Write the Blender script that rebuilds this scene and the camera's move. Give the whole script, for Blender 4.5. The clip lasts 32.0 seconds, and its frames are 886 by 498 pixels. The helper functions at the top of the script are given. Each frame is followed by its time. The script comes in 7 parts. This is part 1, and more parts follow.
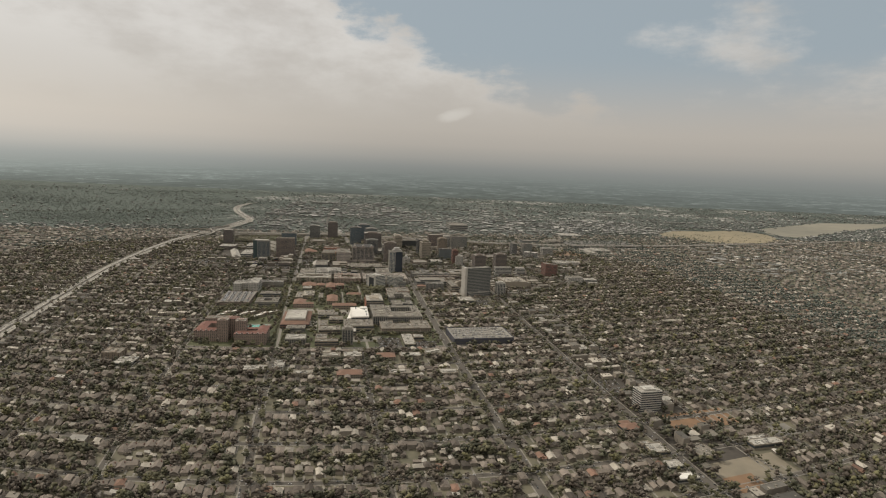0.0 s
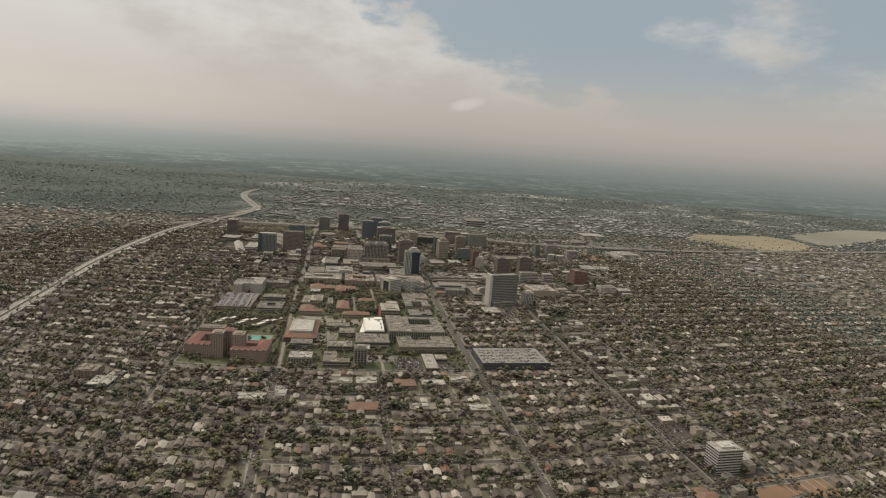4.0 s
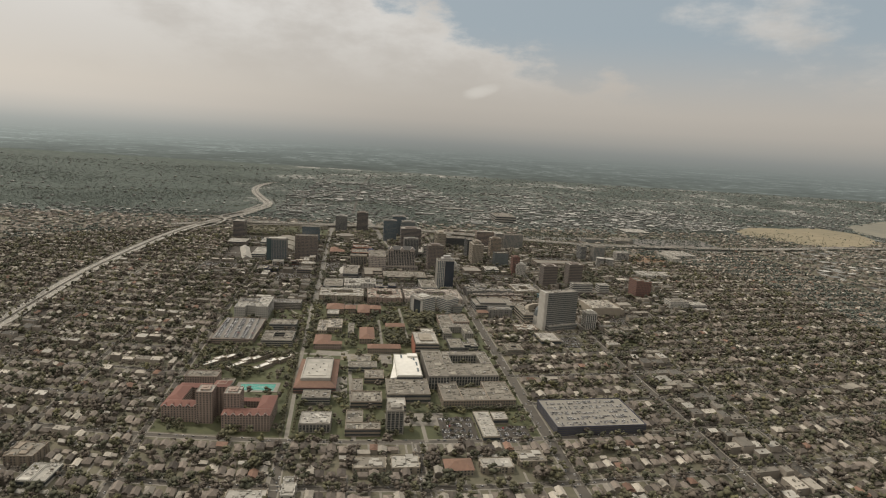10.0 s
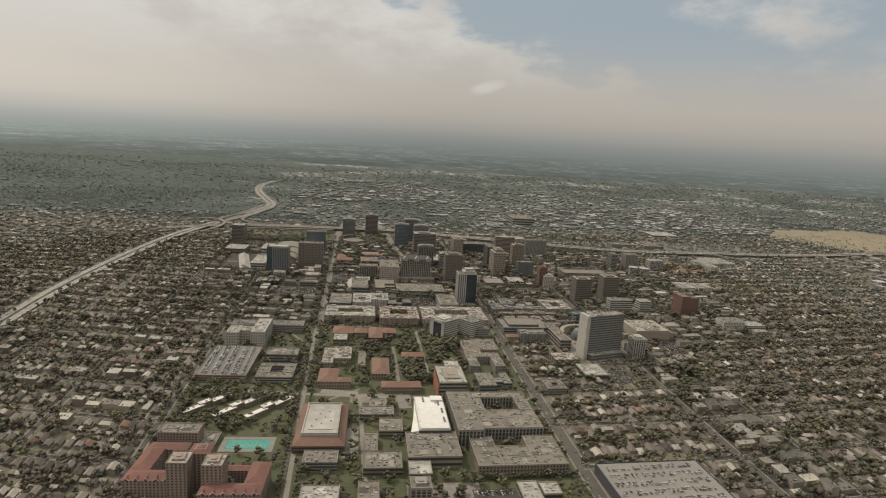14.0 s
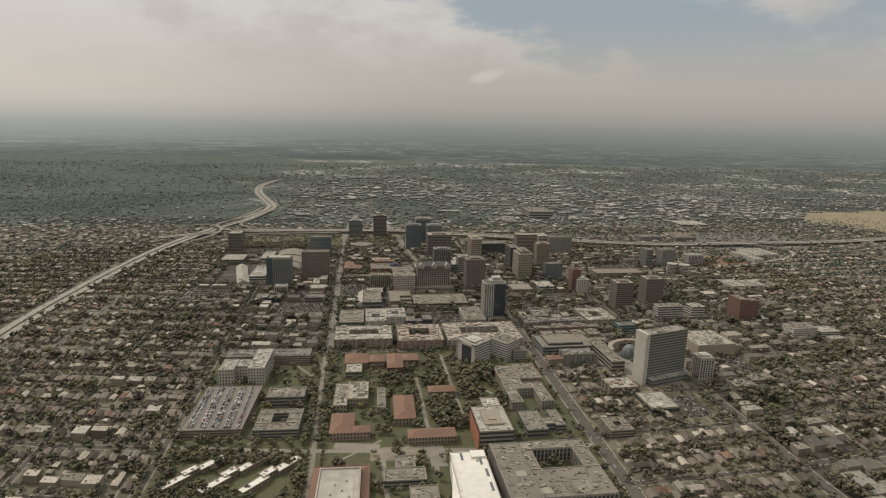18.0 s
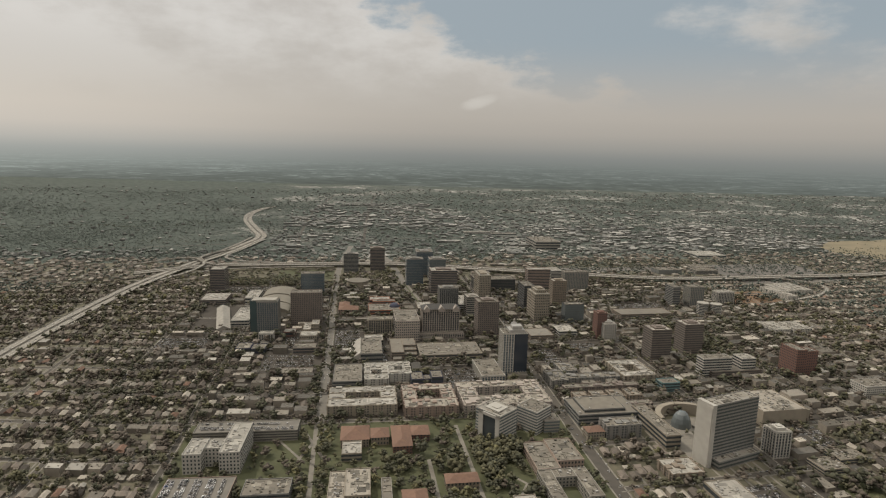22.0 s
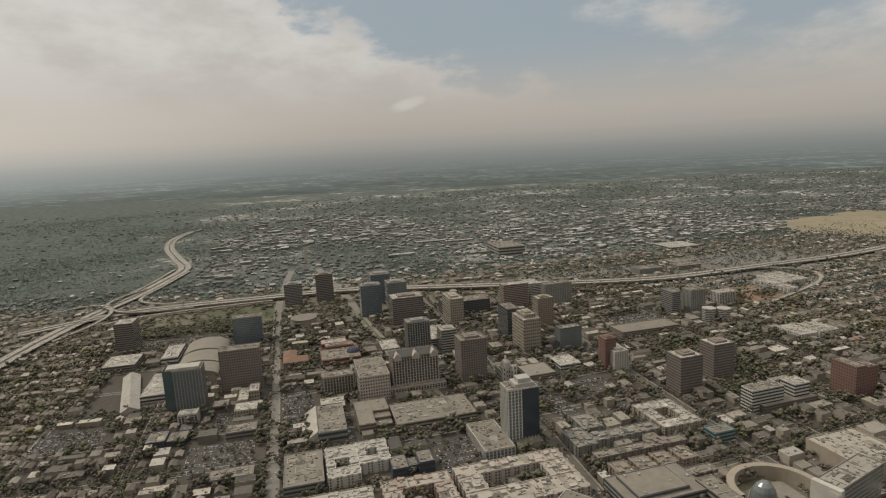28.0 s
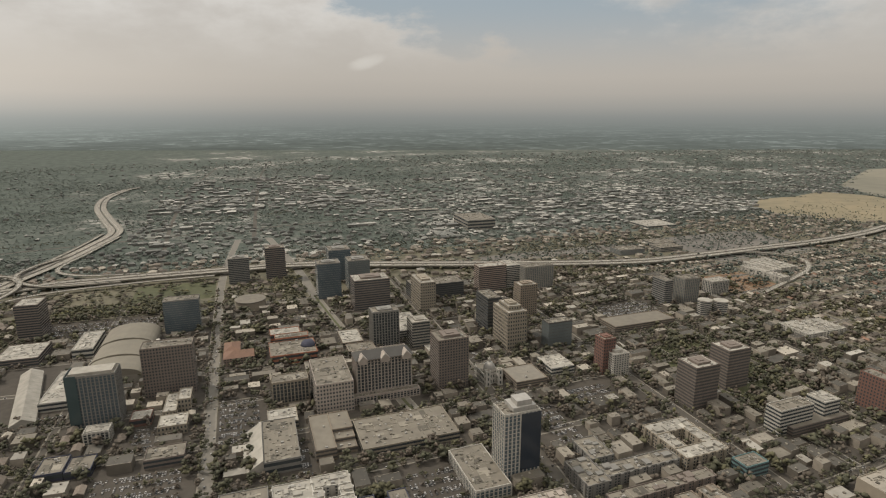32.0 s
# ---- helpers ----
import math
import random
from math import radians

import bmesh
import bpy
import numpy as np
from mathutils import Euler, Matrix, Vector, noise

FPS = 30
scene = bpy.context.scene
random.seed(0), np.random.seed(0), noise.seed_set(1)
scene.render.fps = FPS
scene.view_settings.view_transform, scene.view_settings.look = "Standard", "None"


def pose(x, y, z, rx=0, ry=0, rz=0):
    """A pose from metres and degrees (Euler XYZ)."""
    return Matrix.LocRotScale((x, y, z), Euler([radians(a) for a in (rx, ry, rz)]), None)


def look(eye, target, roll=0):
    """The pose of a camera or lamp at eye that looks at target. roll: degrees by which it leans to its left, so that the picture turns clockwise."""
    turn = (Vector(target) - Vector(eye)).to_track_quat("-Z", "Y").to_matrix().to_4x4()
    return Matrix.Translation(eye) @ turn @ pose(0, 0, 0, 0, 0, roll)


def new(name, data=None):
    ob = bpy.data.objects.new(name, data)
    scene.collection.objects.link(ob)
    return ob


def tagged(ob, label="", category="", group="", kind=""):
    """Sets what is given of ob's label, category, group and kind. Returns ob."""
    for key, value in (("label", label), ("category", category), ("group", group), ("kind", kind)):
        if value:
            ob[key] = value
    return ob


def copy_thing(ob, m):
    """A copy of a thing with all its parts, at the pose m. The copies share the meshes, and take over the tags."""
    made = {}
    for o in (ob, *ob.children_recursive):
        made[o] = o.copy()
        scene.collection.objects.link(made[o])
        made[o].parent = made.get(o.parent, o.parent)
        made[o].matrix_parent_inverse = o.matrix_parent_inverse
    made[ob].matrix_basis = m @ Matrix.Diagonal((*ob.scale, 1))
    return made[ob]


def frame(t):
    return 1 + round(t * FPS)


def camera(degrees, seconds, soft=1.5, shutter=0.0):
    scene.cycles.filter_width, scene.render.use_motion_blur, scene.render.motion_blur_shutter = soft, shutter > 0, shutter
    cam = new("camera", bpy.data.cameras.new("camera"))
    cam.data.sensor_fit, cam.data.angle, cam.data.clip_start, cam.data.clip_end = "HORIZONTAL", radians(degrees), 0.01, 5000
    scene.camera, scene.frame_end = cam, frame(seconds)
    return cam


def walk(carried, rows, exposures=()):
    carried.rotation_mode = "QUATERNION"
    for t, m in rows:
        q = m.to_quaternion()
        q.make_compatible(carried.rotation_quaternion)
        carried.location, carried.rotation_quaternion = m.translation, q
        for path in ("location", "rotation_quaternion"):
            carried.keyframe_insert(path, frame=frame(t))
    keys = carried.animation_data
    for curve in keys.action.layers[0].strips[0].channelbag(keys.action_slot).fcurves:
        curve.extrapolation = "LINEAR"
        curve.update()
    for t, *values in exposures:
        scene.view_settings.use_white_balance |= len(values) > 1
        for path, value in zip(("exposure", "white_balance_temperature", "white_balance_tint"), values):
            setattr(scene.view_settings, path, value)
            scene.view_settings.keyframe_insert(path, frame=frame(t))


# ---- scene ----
cam = camera(76.0, 32.0, soft=1.15)
# seconds, x, y, z, tilt, lean, turn
PATH = [
    (0.0, 86.5, -970.8, 284.8, 81.59, -2.35, -11.44),
    (0.5, 84.8, -954.2, 286.0, 81.44, -1.47, -11.56),
    (1.0, 83.3, -938.1, 287.4, 81.29, -2.05, -11.77),
    (1.5, 82.2, -922.3, 288.6, 81.39, -3.16, -11.95),
    (2.0, 81.2, -906.7, 289.8, 81.27, -3.22, -11.93),
    (2.5, 80.5, -891.2, 290.8, 80.96, -1.47, -11.58),
    (3.0, 79.7, -874.8, 291.6, 80.76, -3.58, -11.20),
    (3.5, 79.0, -858.3, 292.3, 80.64, -4.57, -10.96),
    (4.0, 78.5, -841.7, 292.7, 80.47, -4.24, -10.40),
    (4.5, 77.9, -824.8, 293.1, 80.38, -3.97, -10.04),
    (5.0, 77.3, -807.3, 293.2, 80.28, -4.26, -9.99),
    (5.5, 76.7, -789.7, 293.4, 80.16, -5.03, -10.14),
    (6.0, 76.0, -772.0, 293.6, 80.07, -5.75, -10.29),
    (6.5, 75.3, -754.3, 293.4, 80.05, -5.85, -10.24),
    (7.0, 74.5, -736.4, 294.1, 80.01, -3.88, -10.05),
    (7.5, 73.8, -718.9, 294.5, 80.18, -4.29, -9.36),
    (8.0, 72.7, -701.7, 294.6, 80.26, -5.34, -9.53),
    (8.5, 71.6, -684.6, 294.5, 80.39, -5.25, -10.33),
    (9.0, 70.8, -667.2, 295.0, 79.01, -2.28, -10.36),
    (9.5, 70.1, -650.3, 294.9, 78.94, -2.68, -9.47),
    (10.0, 69.1, -633.3, 295.4, 79.20, -3.50, -8.99),
    (10.5, 68.5, -616.5, 295.5, 79.24, -3.27, -8.97),
    (11.0, 67.9, -599.2, 296.1, 78.94, -1.75, -9.34),
    (11.5, 66.8, -582.2, 296.2, 79.10, -2.86, -9.34),
    (12.0, 66.3, -565.7, 296.2, 79.38, -2.40, -8.74),
    (12.5, 65.4, -548.9, 296.5, 78.74, -2.78, -7.71),
    (13.0, 64.8, -532.1, 296.8, 78.30, -3.08, -7.54),
    (13.5, 64.0, -515.4, 296.8, 78.50, -3.17, -8.12),
    (14.0, 63.2, -499.0, 296.5, 78.78, -3.51, -8.35),
    (14.5, 62.2, -482.8, 296.3, 78.54, -3.44, -8.33),
    (15.0, 61.3, -466.3, 296.2, 78.47, -3.58, -8.48),
    (15.5, 60.3, -449.9, 296.0, 78.28, -3.76, -8.72),
    (16.0, 59.2, -433.6, 295.8, 78.07, -3.81, -8.92),
    (16.5, 58.2, -417.2, 295.7, 77.95, -3.60, -8.93),
    (17.0, 57.1, -401.0, 295.5, 77.84, -3.79, -8.50),
    (17.5, 56.2, -385.0, 295.5, 77.76, -1.96, -8.40),
    (18.0, 55.2, -368.7, 295.3, 77.89, -1.31, -8.29),
    (18.5, 54.1, -353.2, 295.2, 77.93, 0.31, -8.05),
    (19.0, 53.2, -337.3, 295.1, 77.75, 0.46, -7.70),
    (19.5, 52.8, -320.7, 295.1, 77.63, -1.45, -8.49),
    (20.0, 51.9, -304.3, 294.9, 78.41, -2.18, -9.83),
    (20.5, 50.9, -288.7, 294.8, 79.14, -2.04, -10.18),
    (21.0, 50.2, -273.9, 294.7, 80.11, -0.19, -9.71),
    (21.5, 49.4, -259.2, 294.7, 81.03, 0.71, -8.72),
    (22.0, 48.6, -242.8, 295.1, 80.38, -1.32, -9.01),
    (22.5, 47.6, -225.9, 295.3, 79.42, -2.30, -10.35),
    (23.0, 47.0, -210.2, 295.5, 78.78, -1.35, -10.27),
    (23.5, 47.0, -194.8, 295.6, 78.86, -1.28, -9.36),
    (24.0, 46.7, -179.1, 295.8, 78.46, -0.55, -9.27),
    (24.5, 46.7, -162.3, 296.2, 78.73, -0.54, -10.12),
    (25.0, 46.6, -145.8, 296.4, 79.10, -1.92, -10.75),
    (25.5, 46.9, -129.7, 296.6, 79.07, -0.67, -11.35),
    (26.0, 47.2, -113.2, 297.1, 79.30, -0.19, -11.90),
    (26.5, 47.7, -97.0, 297.4, 79.71, 0.93, -12.77),
    (27.0, 48.3, -80.8, 297.8, 80.12, 2.14, -13.69),
    (27.5, 49.1, -64.7, 298.4, 80.35, 2.89, -14.41),
    (28.0, 49.8, -48.2, 298.5, 80.43, 2.67, -15.59),
    (28.5, 50.8, -32.1, 298.9, 80.68, 4.15, -16.55),
    (29.0, 51.8, -16.0, 299.5, 79.84, 4.92, -17.06),
    (29.5, 52.9, -0.1, 300.2, 78.52, 4.00, -16.98),
    (30.0, 53.7, 15.2, 300.4, 78.35, 1.90, -16.58),
    (30.5, 55.1, 30.8, 300.7, 77.59, 3.23, -16.89),
    (31.0, 56.7, 46.5, 300.4, 77.47, 3.32, -17.62),
    (31.5, 58.3, 63.1, 299.1, 77.17, 2.79, -18.91),
    (32.0, 59.8, 80.4, 297.3, 76.74, 0.08, -19.71),
]
walk(cam, [(r[0], pose(*r[1:])) for r in PATH], exposures=((0.0, 0.06), (12.0, 0.08), (17.0, 0.02), (18.0, 0.0), (19.0, -0.03), (20.0, 0.09), (21.0, 0.07), (23.0, -0.02), (28.0, -0.03), (30.0, 0.0), (32.0, 0.10)))

# ---------------------------------------------------------------- sky and sun
SUN_EL, SUN_AZ = 50.0, -52.0      # azimuth from +y towards +x


def build_world():
    w = bpy.data.worlds.new("hazy_sky")
    scene.world = w
    w.use_nodes = True
    nt = w.node_tree
    nt.nodes.clear()
    N, L = nt.nodes.new, nt.links.new
    out, bg = N("ShaderNodeOutputWorld"), N("ShaderNodeBackground")
    sky = N("ShaderNodeTexSky")
    sky.sky_type = "NISHITA"
    sky.sun_disc = False
    sky.sun_elevation = radians(SUN_EL)
    sky.sun_rotation = radians(SUN_AZ)
    sky.dust_density = 4.0
    tc = N("ShaderNodeTexCoord")
    sep = N("ShaderNodeSeparateXYZ")
    L(tc.outputs["Generated"], sep.inputs[0])
    # haze by height above the horizon
    ramp = N("ShaderNodeValToRGB")
    mr = N("ShaderNodeMapRange")
    mr.inputs["From Min"].default_value, mr.inputs["From Max"].default_value = -0.2, 0.4
    L(sep.outputs["Z"], mr.inputs["Value"])
    L(mr.outputs[0], ramp.inputs[0])
    cr = ramp.color_ramp

    def at(z):
        return (z + 0.2) / 0.6
    # stops below zero are far land, its haze painted into the colour
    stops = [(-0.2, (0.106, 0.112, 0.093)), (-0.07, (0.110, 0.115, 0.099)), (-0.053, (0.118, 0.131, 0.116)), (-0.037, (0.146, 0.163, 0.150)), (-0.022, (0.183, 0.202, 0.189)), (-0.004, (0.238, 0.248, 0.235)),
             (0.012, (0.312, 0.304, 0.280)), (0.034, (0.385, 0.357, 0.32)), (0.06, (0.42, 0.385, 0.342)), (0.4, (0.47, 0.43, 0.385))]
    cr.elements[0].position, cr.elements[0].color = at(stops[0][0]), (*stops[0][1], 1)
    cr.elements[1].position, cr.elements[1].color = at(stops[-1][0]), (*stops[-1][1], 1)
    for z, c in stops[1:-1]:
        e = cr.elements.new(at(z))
        e.color = (*c, 1)
    # clouds on a flat layer: direction divided by its height
    def math_node(op, a, b=None, c=None):
        n = N("ShaderNodeMath")
        n.operation = op
        for k, v in enumerate((a, b, c)):
            if v is None:
                continue
            if isinstance(v, (int, float)):
                n.inputs[k].default_value = v
            else:
                L(v, n.inputs[k])
        return n.outputs[0]

    def smooth(v, lo, hi):
        n = N("ShaderNodeMapRange")
        n.interpolation_type = "SMOOTHSTEP"
        n.inputs["From Min"].default_value, n.inputs["From Max"].default_value = lo, hi
        L(v, n.inputs["Value"])
        return n.outputs[0]
    def noise_node(scale, detail, rough):
        n = N("ShaderNodeTexNoise")
        n.inputs["Scale"].default_value, n.inputs["Detail"].default_value, n.inputs["Roughness"].default_value = scale, detail, rough
        L(ang.outputs[0], n.inputs["Vector"])
        return n.outputs["Fac"]
    az = math_node("MULTIPLY", math_node("ARCTAN2", sep.outputs["X"], sep.outputs["Y"]), 57.2958)
    el = math_node("MULTIPLY", math_node("ARCSINE", sep.outputs["Z"]), 57.2958)
    ang = N("ShaderNodeCombineXYZ")
    L(math_node("MULTIPLY", az, 0.055), ang.inputs[0])
    L(math_node("MULTIPLY", el, 0.12), ang.inputs[1])
    big, fine, wisp = noise_node(0.6, 3, 0.5), noise_node(2.0, 9, 0.6), noise_node(1.1, 8, 0.6)
    edge = math_node("MULTIPLY", math_node("SUBTRACT", fine, 0.5), 16.0)
    # the bank of cloud in the south ends along a slanting edge, north of which the sky is clear
    d1 = math_node("ADD", math_node("ADD", el, math_node("MULTIPLY", az, 0.36)), math_node("ADD", edge, -13.6))
    d2 = math_node("ADD", math_node("ADD", az, math_node("MULTIPLY", el, 0.6)), math_node("ADD", edge, -9.0))
    clear_ = math_node("MULTIPLY", smooth(d1, -1.0, 2.0), smooth(d2, -0.8, 1.5))
    wz = math_node("ADD", math_node("MULTIPLY", math_node("SUBTRACT", wisp, 0.5), 5.0), math_node("MULTIPLY", math_node("SUBTRACT", az, 38.0), 0.035))
    clear_ = math_node("MULTIPLY", clear_, math_node("SUBTRACT", 1.0, math_node("MULTIPLY", smooth(wz, -0.05, 0.9), 0.8)))
    shade = N("ShaderNodeMixRGB")
    shade.inputs[1].default_value = (0.475, 0.443, 0.40, 1)
    shade.inputs[2].default_value = (0.60, 0.572, 0.53, 1)
    L(smooth(math_node("ADD", math_node("MULTIPLY", fine, 0.6), math_node("MULTIPLY", big, 0.4)), 0.38, 0.58), shade.inputs[0])
    cloud = N("ShaderNodeMixRGB")
    L(shade.outputs[0], cloud.inputs[1])
    cloud.inputs[2].default_value = (0.298, 0.346, 0.375, 1)
    L(clear_, cloud.inputs[0])
    mix = N("ShaderNodeMixRGB")
    L(smooth(sep.outputs["Z"], 0.05, 0.19), mix.inputs[0])
    L(ramp.outputs[0], mix.inputs[1])
    L(cloud.outputs[0], mix.inputs[2])
    # one small bright puff low in the west
    pa = math_node("MULTIPLY", math_node("ADD", az, -12.4), 0.55)
    pe = math_node("MULTIPLY", math_node("ADD", math_node("ADD", el, -4.9), math_node("MULTIPLY", math_node("ADD", az, -12.4), -0.28)), 1.7)
    pd = math_node("ADD", math_node("ADD", math_node("MULTIPLY", pa, pa), math_node("MULTIPLY", pe, pe)), math_node("MULTIPLY", math_node("SUBTRACT", fine, 0.5), 4.5))
    puff = N("ShaderNodeMixRGB")
    L(math_node("MULTIPLY", math_node("SUBTRACT", 1.0, smooth(pd, -0.5, 1.3)), 0.6), puff.inputs[0])
    L(mix.outputs[0], puff.inputs[1])
    puff.inputs[2].default_value = (0.60, 0.57, 0.52, 1)
    mix = puff
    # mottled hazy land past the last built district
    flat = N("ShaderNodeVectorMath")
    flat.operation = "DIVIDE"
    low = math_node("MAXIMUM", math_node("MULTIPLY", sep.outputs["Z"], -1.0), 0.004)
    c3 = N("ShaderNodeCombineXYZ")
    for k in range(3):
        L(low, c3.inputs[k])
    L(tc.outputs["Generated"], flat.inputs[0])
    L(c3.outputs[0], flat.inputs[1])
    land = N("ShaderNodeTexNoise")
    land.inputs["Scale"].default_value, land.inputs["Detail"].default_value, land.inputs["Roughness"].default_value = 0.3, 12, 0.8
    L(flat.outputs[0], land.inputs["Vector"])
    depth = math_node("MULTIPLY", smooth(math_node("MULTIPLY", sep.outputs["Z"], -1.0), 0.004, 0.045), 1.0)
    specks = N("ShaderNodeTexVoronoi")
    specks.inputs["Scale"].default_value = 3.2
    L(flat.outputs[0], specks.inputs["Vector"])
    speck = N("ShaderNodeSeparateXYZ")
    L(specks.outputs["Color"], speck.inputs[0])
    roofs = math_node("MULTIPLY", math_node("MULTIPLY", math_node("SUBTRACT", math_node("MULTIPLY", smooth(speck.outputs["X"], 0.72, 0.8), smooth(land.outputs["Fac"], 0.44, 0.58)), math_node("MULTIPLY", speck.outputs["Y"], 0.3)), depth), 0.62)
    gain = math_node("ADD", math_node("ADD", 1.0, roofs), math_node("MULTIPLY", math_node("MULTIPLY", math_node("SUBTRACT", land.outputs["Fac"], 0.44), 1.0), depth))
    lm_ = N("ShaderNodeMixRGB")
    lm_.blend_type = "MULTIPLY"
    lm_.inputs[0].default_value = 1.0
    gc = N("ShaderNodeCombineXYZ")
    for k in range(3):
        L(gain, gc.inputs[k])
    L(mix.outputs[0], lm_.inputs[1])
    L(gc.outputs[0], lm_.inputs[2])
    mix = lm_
    # the haze glows towards the sun's side, low down
    side = math_node("MULTIPLY", math_node("MULTIPLY", smooth(math_node("MULTIPLY", az, -1.0), -12.0, 32.0), math_node("SUBTRACT", 1.0, smooth(el, 0.5, 9.0))), smooth(el, -3.4, -1.2))
    gl = N("ShaderNodeMixRGB")
    gl.blend_type = "MULTIPLY"
    gl.inputs[2].default_value = (1.45, 1.45, 1.45, 1)
    L(side, gl.inputs[0])
    L(mix.outputs[0], gl.inputs[1])
    mix = gl
    # brighter cloud added towards the unseen zenith, to lift the shade
    zen = N("ShaderNodeMixRGB")
    zen.blend_type = "MULTIPLY"
    zen.inputs[2].default_value = (2.75, 2.69, 2.57, 1)
    L(smooth(el, 30.0, 62.0), zen.inputs[0])
    L(mix.outputs[0], zen.inputs[1])
    mix = zen
    # a thin share of clear sky light over all
    sk = N("ShaderNodeMixRGB")
    sk.blend_type = "ADD"
    sk.inputs[0].default_value = 0.01
    L(mix.outputs[0], sk.inputs[1])
    L(sky.outputs[0], sk.inputs[2])
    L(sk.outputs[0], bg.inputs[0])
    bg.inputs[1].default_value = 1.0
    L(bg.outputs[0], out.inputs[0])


build_world()
sun_data = bpy.data.lights.new("sun", "SUN")
sun_data.energy, sun_data.angle, sun_data.color = 2.08, radians(2.0), (1.0, 0.93, 0.82)
sun = new("sun", sun_data)
_e, _a = radians(SUN_EL), radians(SUN_AZ)
sun.matrix_world = look((math.sin(_a) * math.cos(_e) * 900, math.cos(_a) * math.cos(_e) * 900, 900 * math.sin(_e) + 600), (0, 0, 600))
scene.view_settings.exposure = 0.0


# ---------------------------------------------------------------- materials
def mat(name, c1, c2=None, rough=0.85, scale=0.3, spread=0.35, metal=0.0, island=0.0, spec=0.3, bump=0.0, detail=4.0, rand=0.0, obj=True):
    """Two-tone noise over real-world metres; island or rand: how far single pieces differ in brightness."""
    m = bpy.data.materials.new(name)
    m.use_nodes = True
    nt = m.node_tree
    N, L = nt.nodes.new, nt.links.new
    b = nt.nodes["Principled BSDF"]
    b.inputs["Roughness"].default_value, b.inputs["Metallic"].default_value = rough, metal
    b.inputs["Specular IOR Level"].default_value = spec
    geo = N("ShaderNodeNewGeometry")
    n1, n2 = N("ShaderNodeTexNoise"), N("ShaderNodeTexNoise")
    n1.inputs["Scale"].default_value, n1.inputs["Detail"].default_value = scale, detail
    n2.inputs["Scale"].default_value, n2.inputs["Detail"].default_value = scale * 0.07, 3.0
    L(geo.outputs["Position"], n1.inputs["Vector"])
    L(geo.outputs["Position"], n2.inputs["Vector"])
    av = N("ShaderNodeMath")
    av.operation = "ADD"
    L(n1.outputs["Fac"], av.inputs[0])
    L(n2.outputs["Fac"], av.inputs[1])
    mp = N("ShaderNodeMapRange")
    mp.inputs["From Min"].default_value, mp.inputs["From Max"].default_value = 1.0 - spread, 1.0 + spread
    L(av.outputs[0], mp.inputs["Value"])
    mx = N("ShaderNodeMixRGB")
    c2 = c2 or tuple(x * 0.7 for x in c1)
    mx.inputs[1].default_value, mx.inputs[2].default_value = (*c1, 1), (*c2, 1)
    L(mp.outputs[0], mx.inputs[0])
    last = mx.outputs[0]
    if island or rand:
        if island:
            src = geo.outputs["Random Per Island"]
        else:
            src = N("ShaderNodeObjectInfo").outputs["Random"]
        k = island or rand
        v = N("ShaderNodeMapRange")
        v.inputs["To Min"].default_value, v.inputs["To Max"].default_value = 1 - k, 1 + k
        L(src, v.inputs["Value"])
        hsv = N("ShaderNodeHueSaturation")
        L(v.outputs[0], hsv.inputs["Value"])
        L(last, hsv.inputs["Color"])
        last = hsv.outputs[0]
    L(last, b.inputs["Base Color"])
    if bump:
        bp = N("ShaderNodeBump")
        bp.inputs["Strength"].default_value, bp.inputs["Distance"].default_value = bump, 0.2
        L(n1.outputs["Fac"], bp.inputs["Height"])
        L(bp.outputs[0], b.inputs["Normal"])
    return m



M_ground = mat("yard_ground", (0.138, 0.121, 0.083), (0.076, 0.072, 0.049), scale=0.09, spread=0.28, detail=10)
M_lawn = mat("lawn", (0.086, 0.088, 0.043), (0.055, 0.058, 0.031), scale=0.12, detail=8)
M_dry = mat("dry_grass", (0.246, 0.2009, 0.1271), (0.1394, 0.123, 0.082), scale=0.02, detail=9)
M_dirt = mat("bare_dirt", (0.20, 0.12, 0.068), (0.14, 0.088, 0.053), scale=0.06, detail=8)
M_sand = mat("sandy_soil", (0.22, 0.185, 0.135), (0.13, 0.115, 0.085), scale=0.06, detail=9)
M_gravel = mat("rail_ballast", (0.17, 0.155, 0.135), (0.11, 0.10, 0.09), scale=0.05, detail=9)
M_road = mat("asphalt", (0.108, 0.096, 0.081), (0.076, 0.069, 0.060), scale=0.12, detail=8, spec=0.08)
M_lot = mat("lot_asphalt", (0.083, 0.073, 0.062), (0.054, 0.048, 0.041), scale=0.15, detail=8, spec=0.08)
M_walk = mat("pavement_concrete", (0.222, 0.2, 0.166), (0.15, 0.136, 0.114), scale=0.2)
M_fwy = mat("freeway_concrete", (0.245, 0.223, 0.187), (0.18, 0.165, 0.14), scale=0.06, detail=8)
M_line = mat("lane_paint", (0.62, 0.60, 0.55))
M_house = mat("house_stucco", (0.235, 0.206, 0.168), (0.16, 0.141, 0.116), island=0.5, scale=0.2)
M_roof = mat("shingle", (0.158, 0.132, 0.107), (0.10, 0.083, 0.069), island=0.6, scale=0.5, detail=9)
M_roof_light = mat("pale_shingle", (0.325, 0.29, 0.24), (0.215, 0.193, 0.16), island=0.35, scale=0.4, detail=9)
M_roof_tile = mat("clay_tile", (0.192, 0.112, 0.078), (0.12, 0.076, 0.056), island=0.35, scale=0.4, detail=9)
M_roof_white = mat("white_membrane", (0.345, 0.32, 0.277), (0.20, 0.187, 0.162), island=0.25, scale=0.12, detail=8)
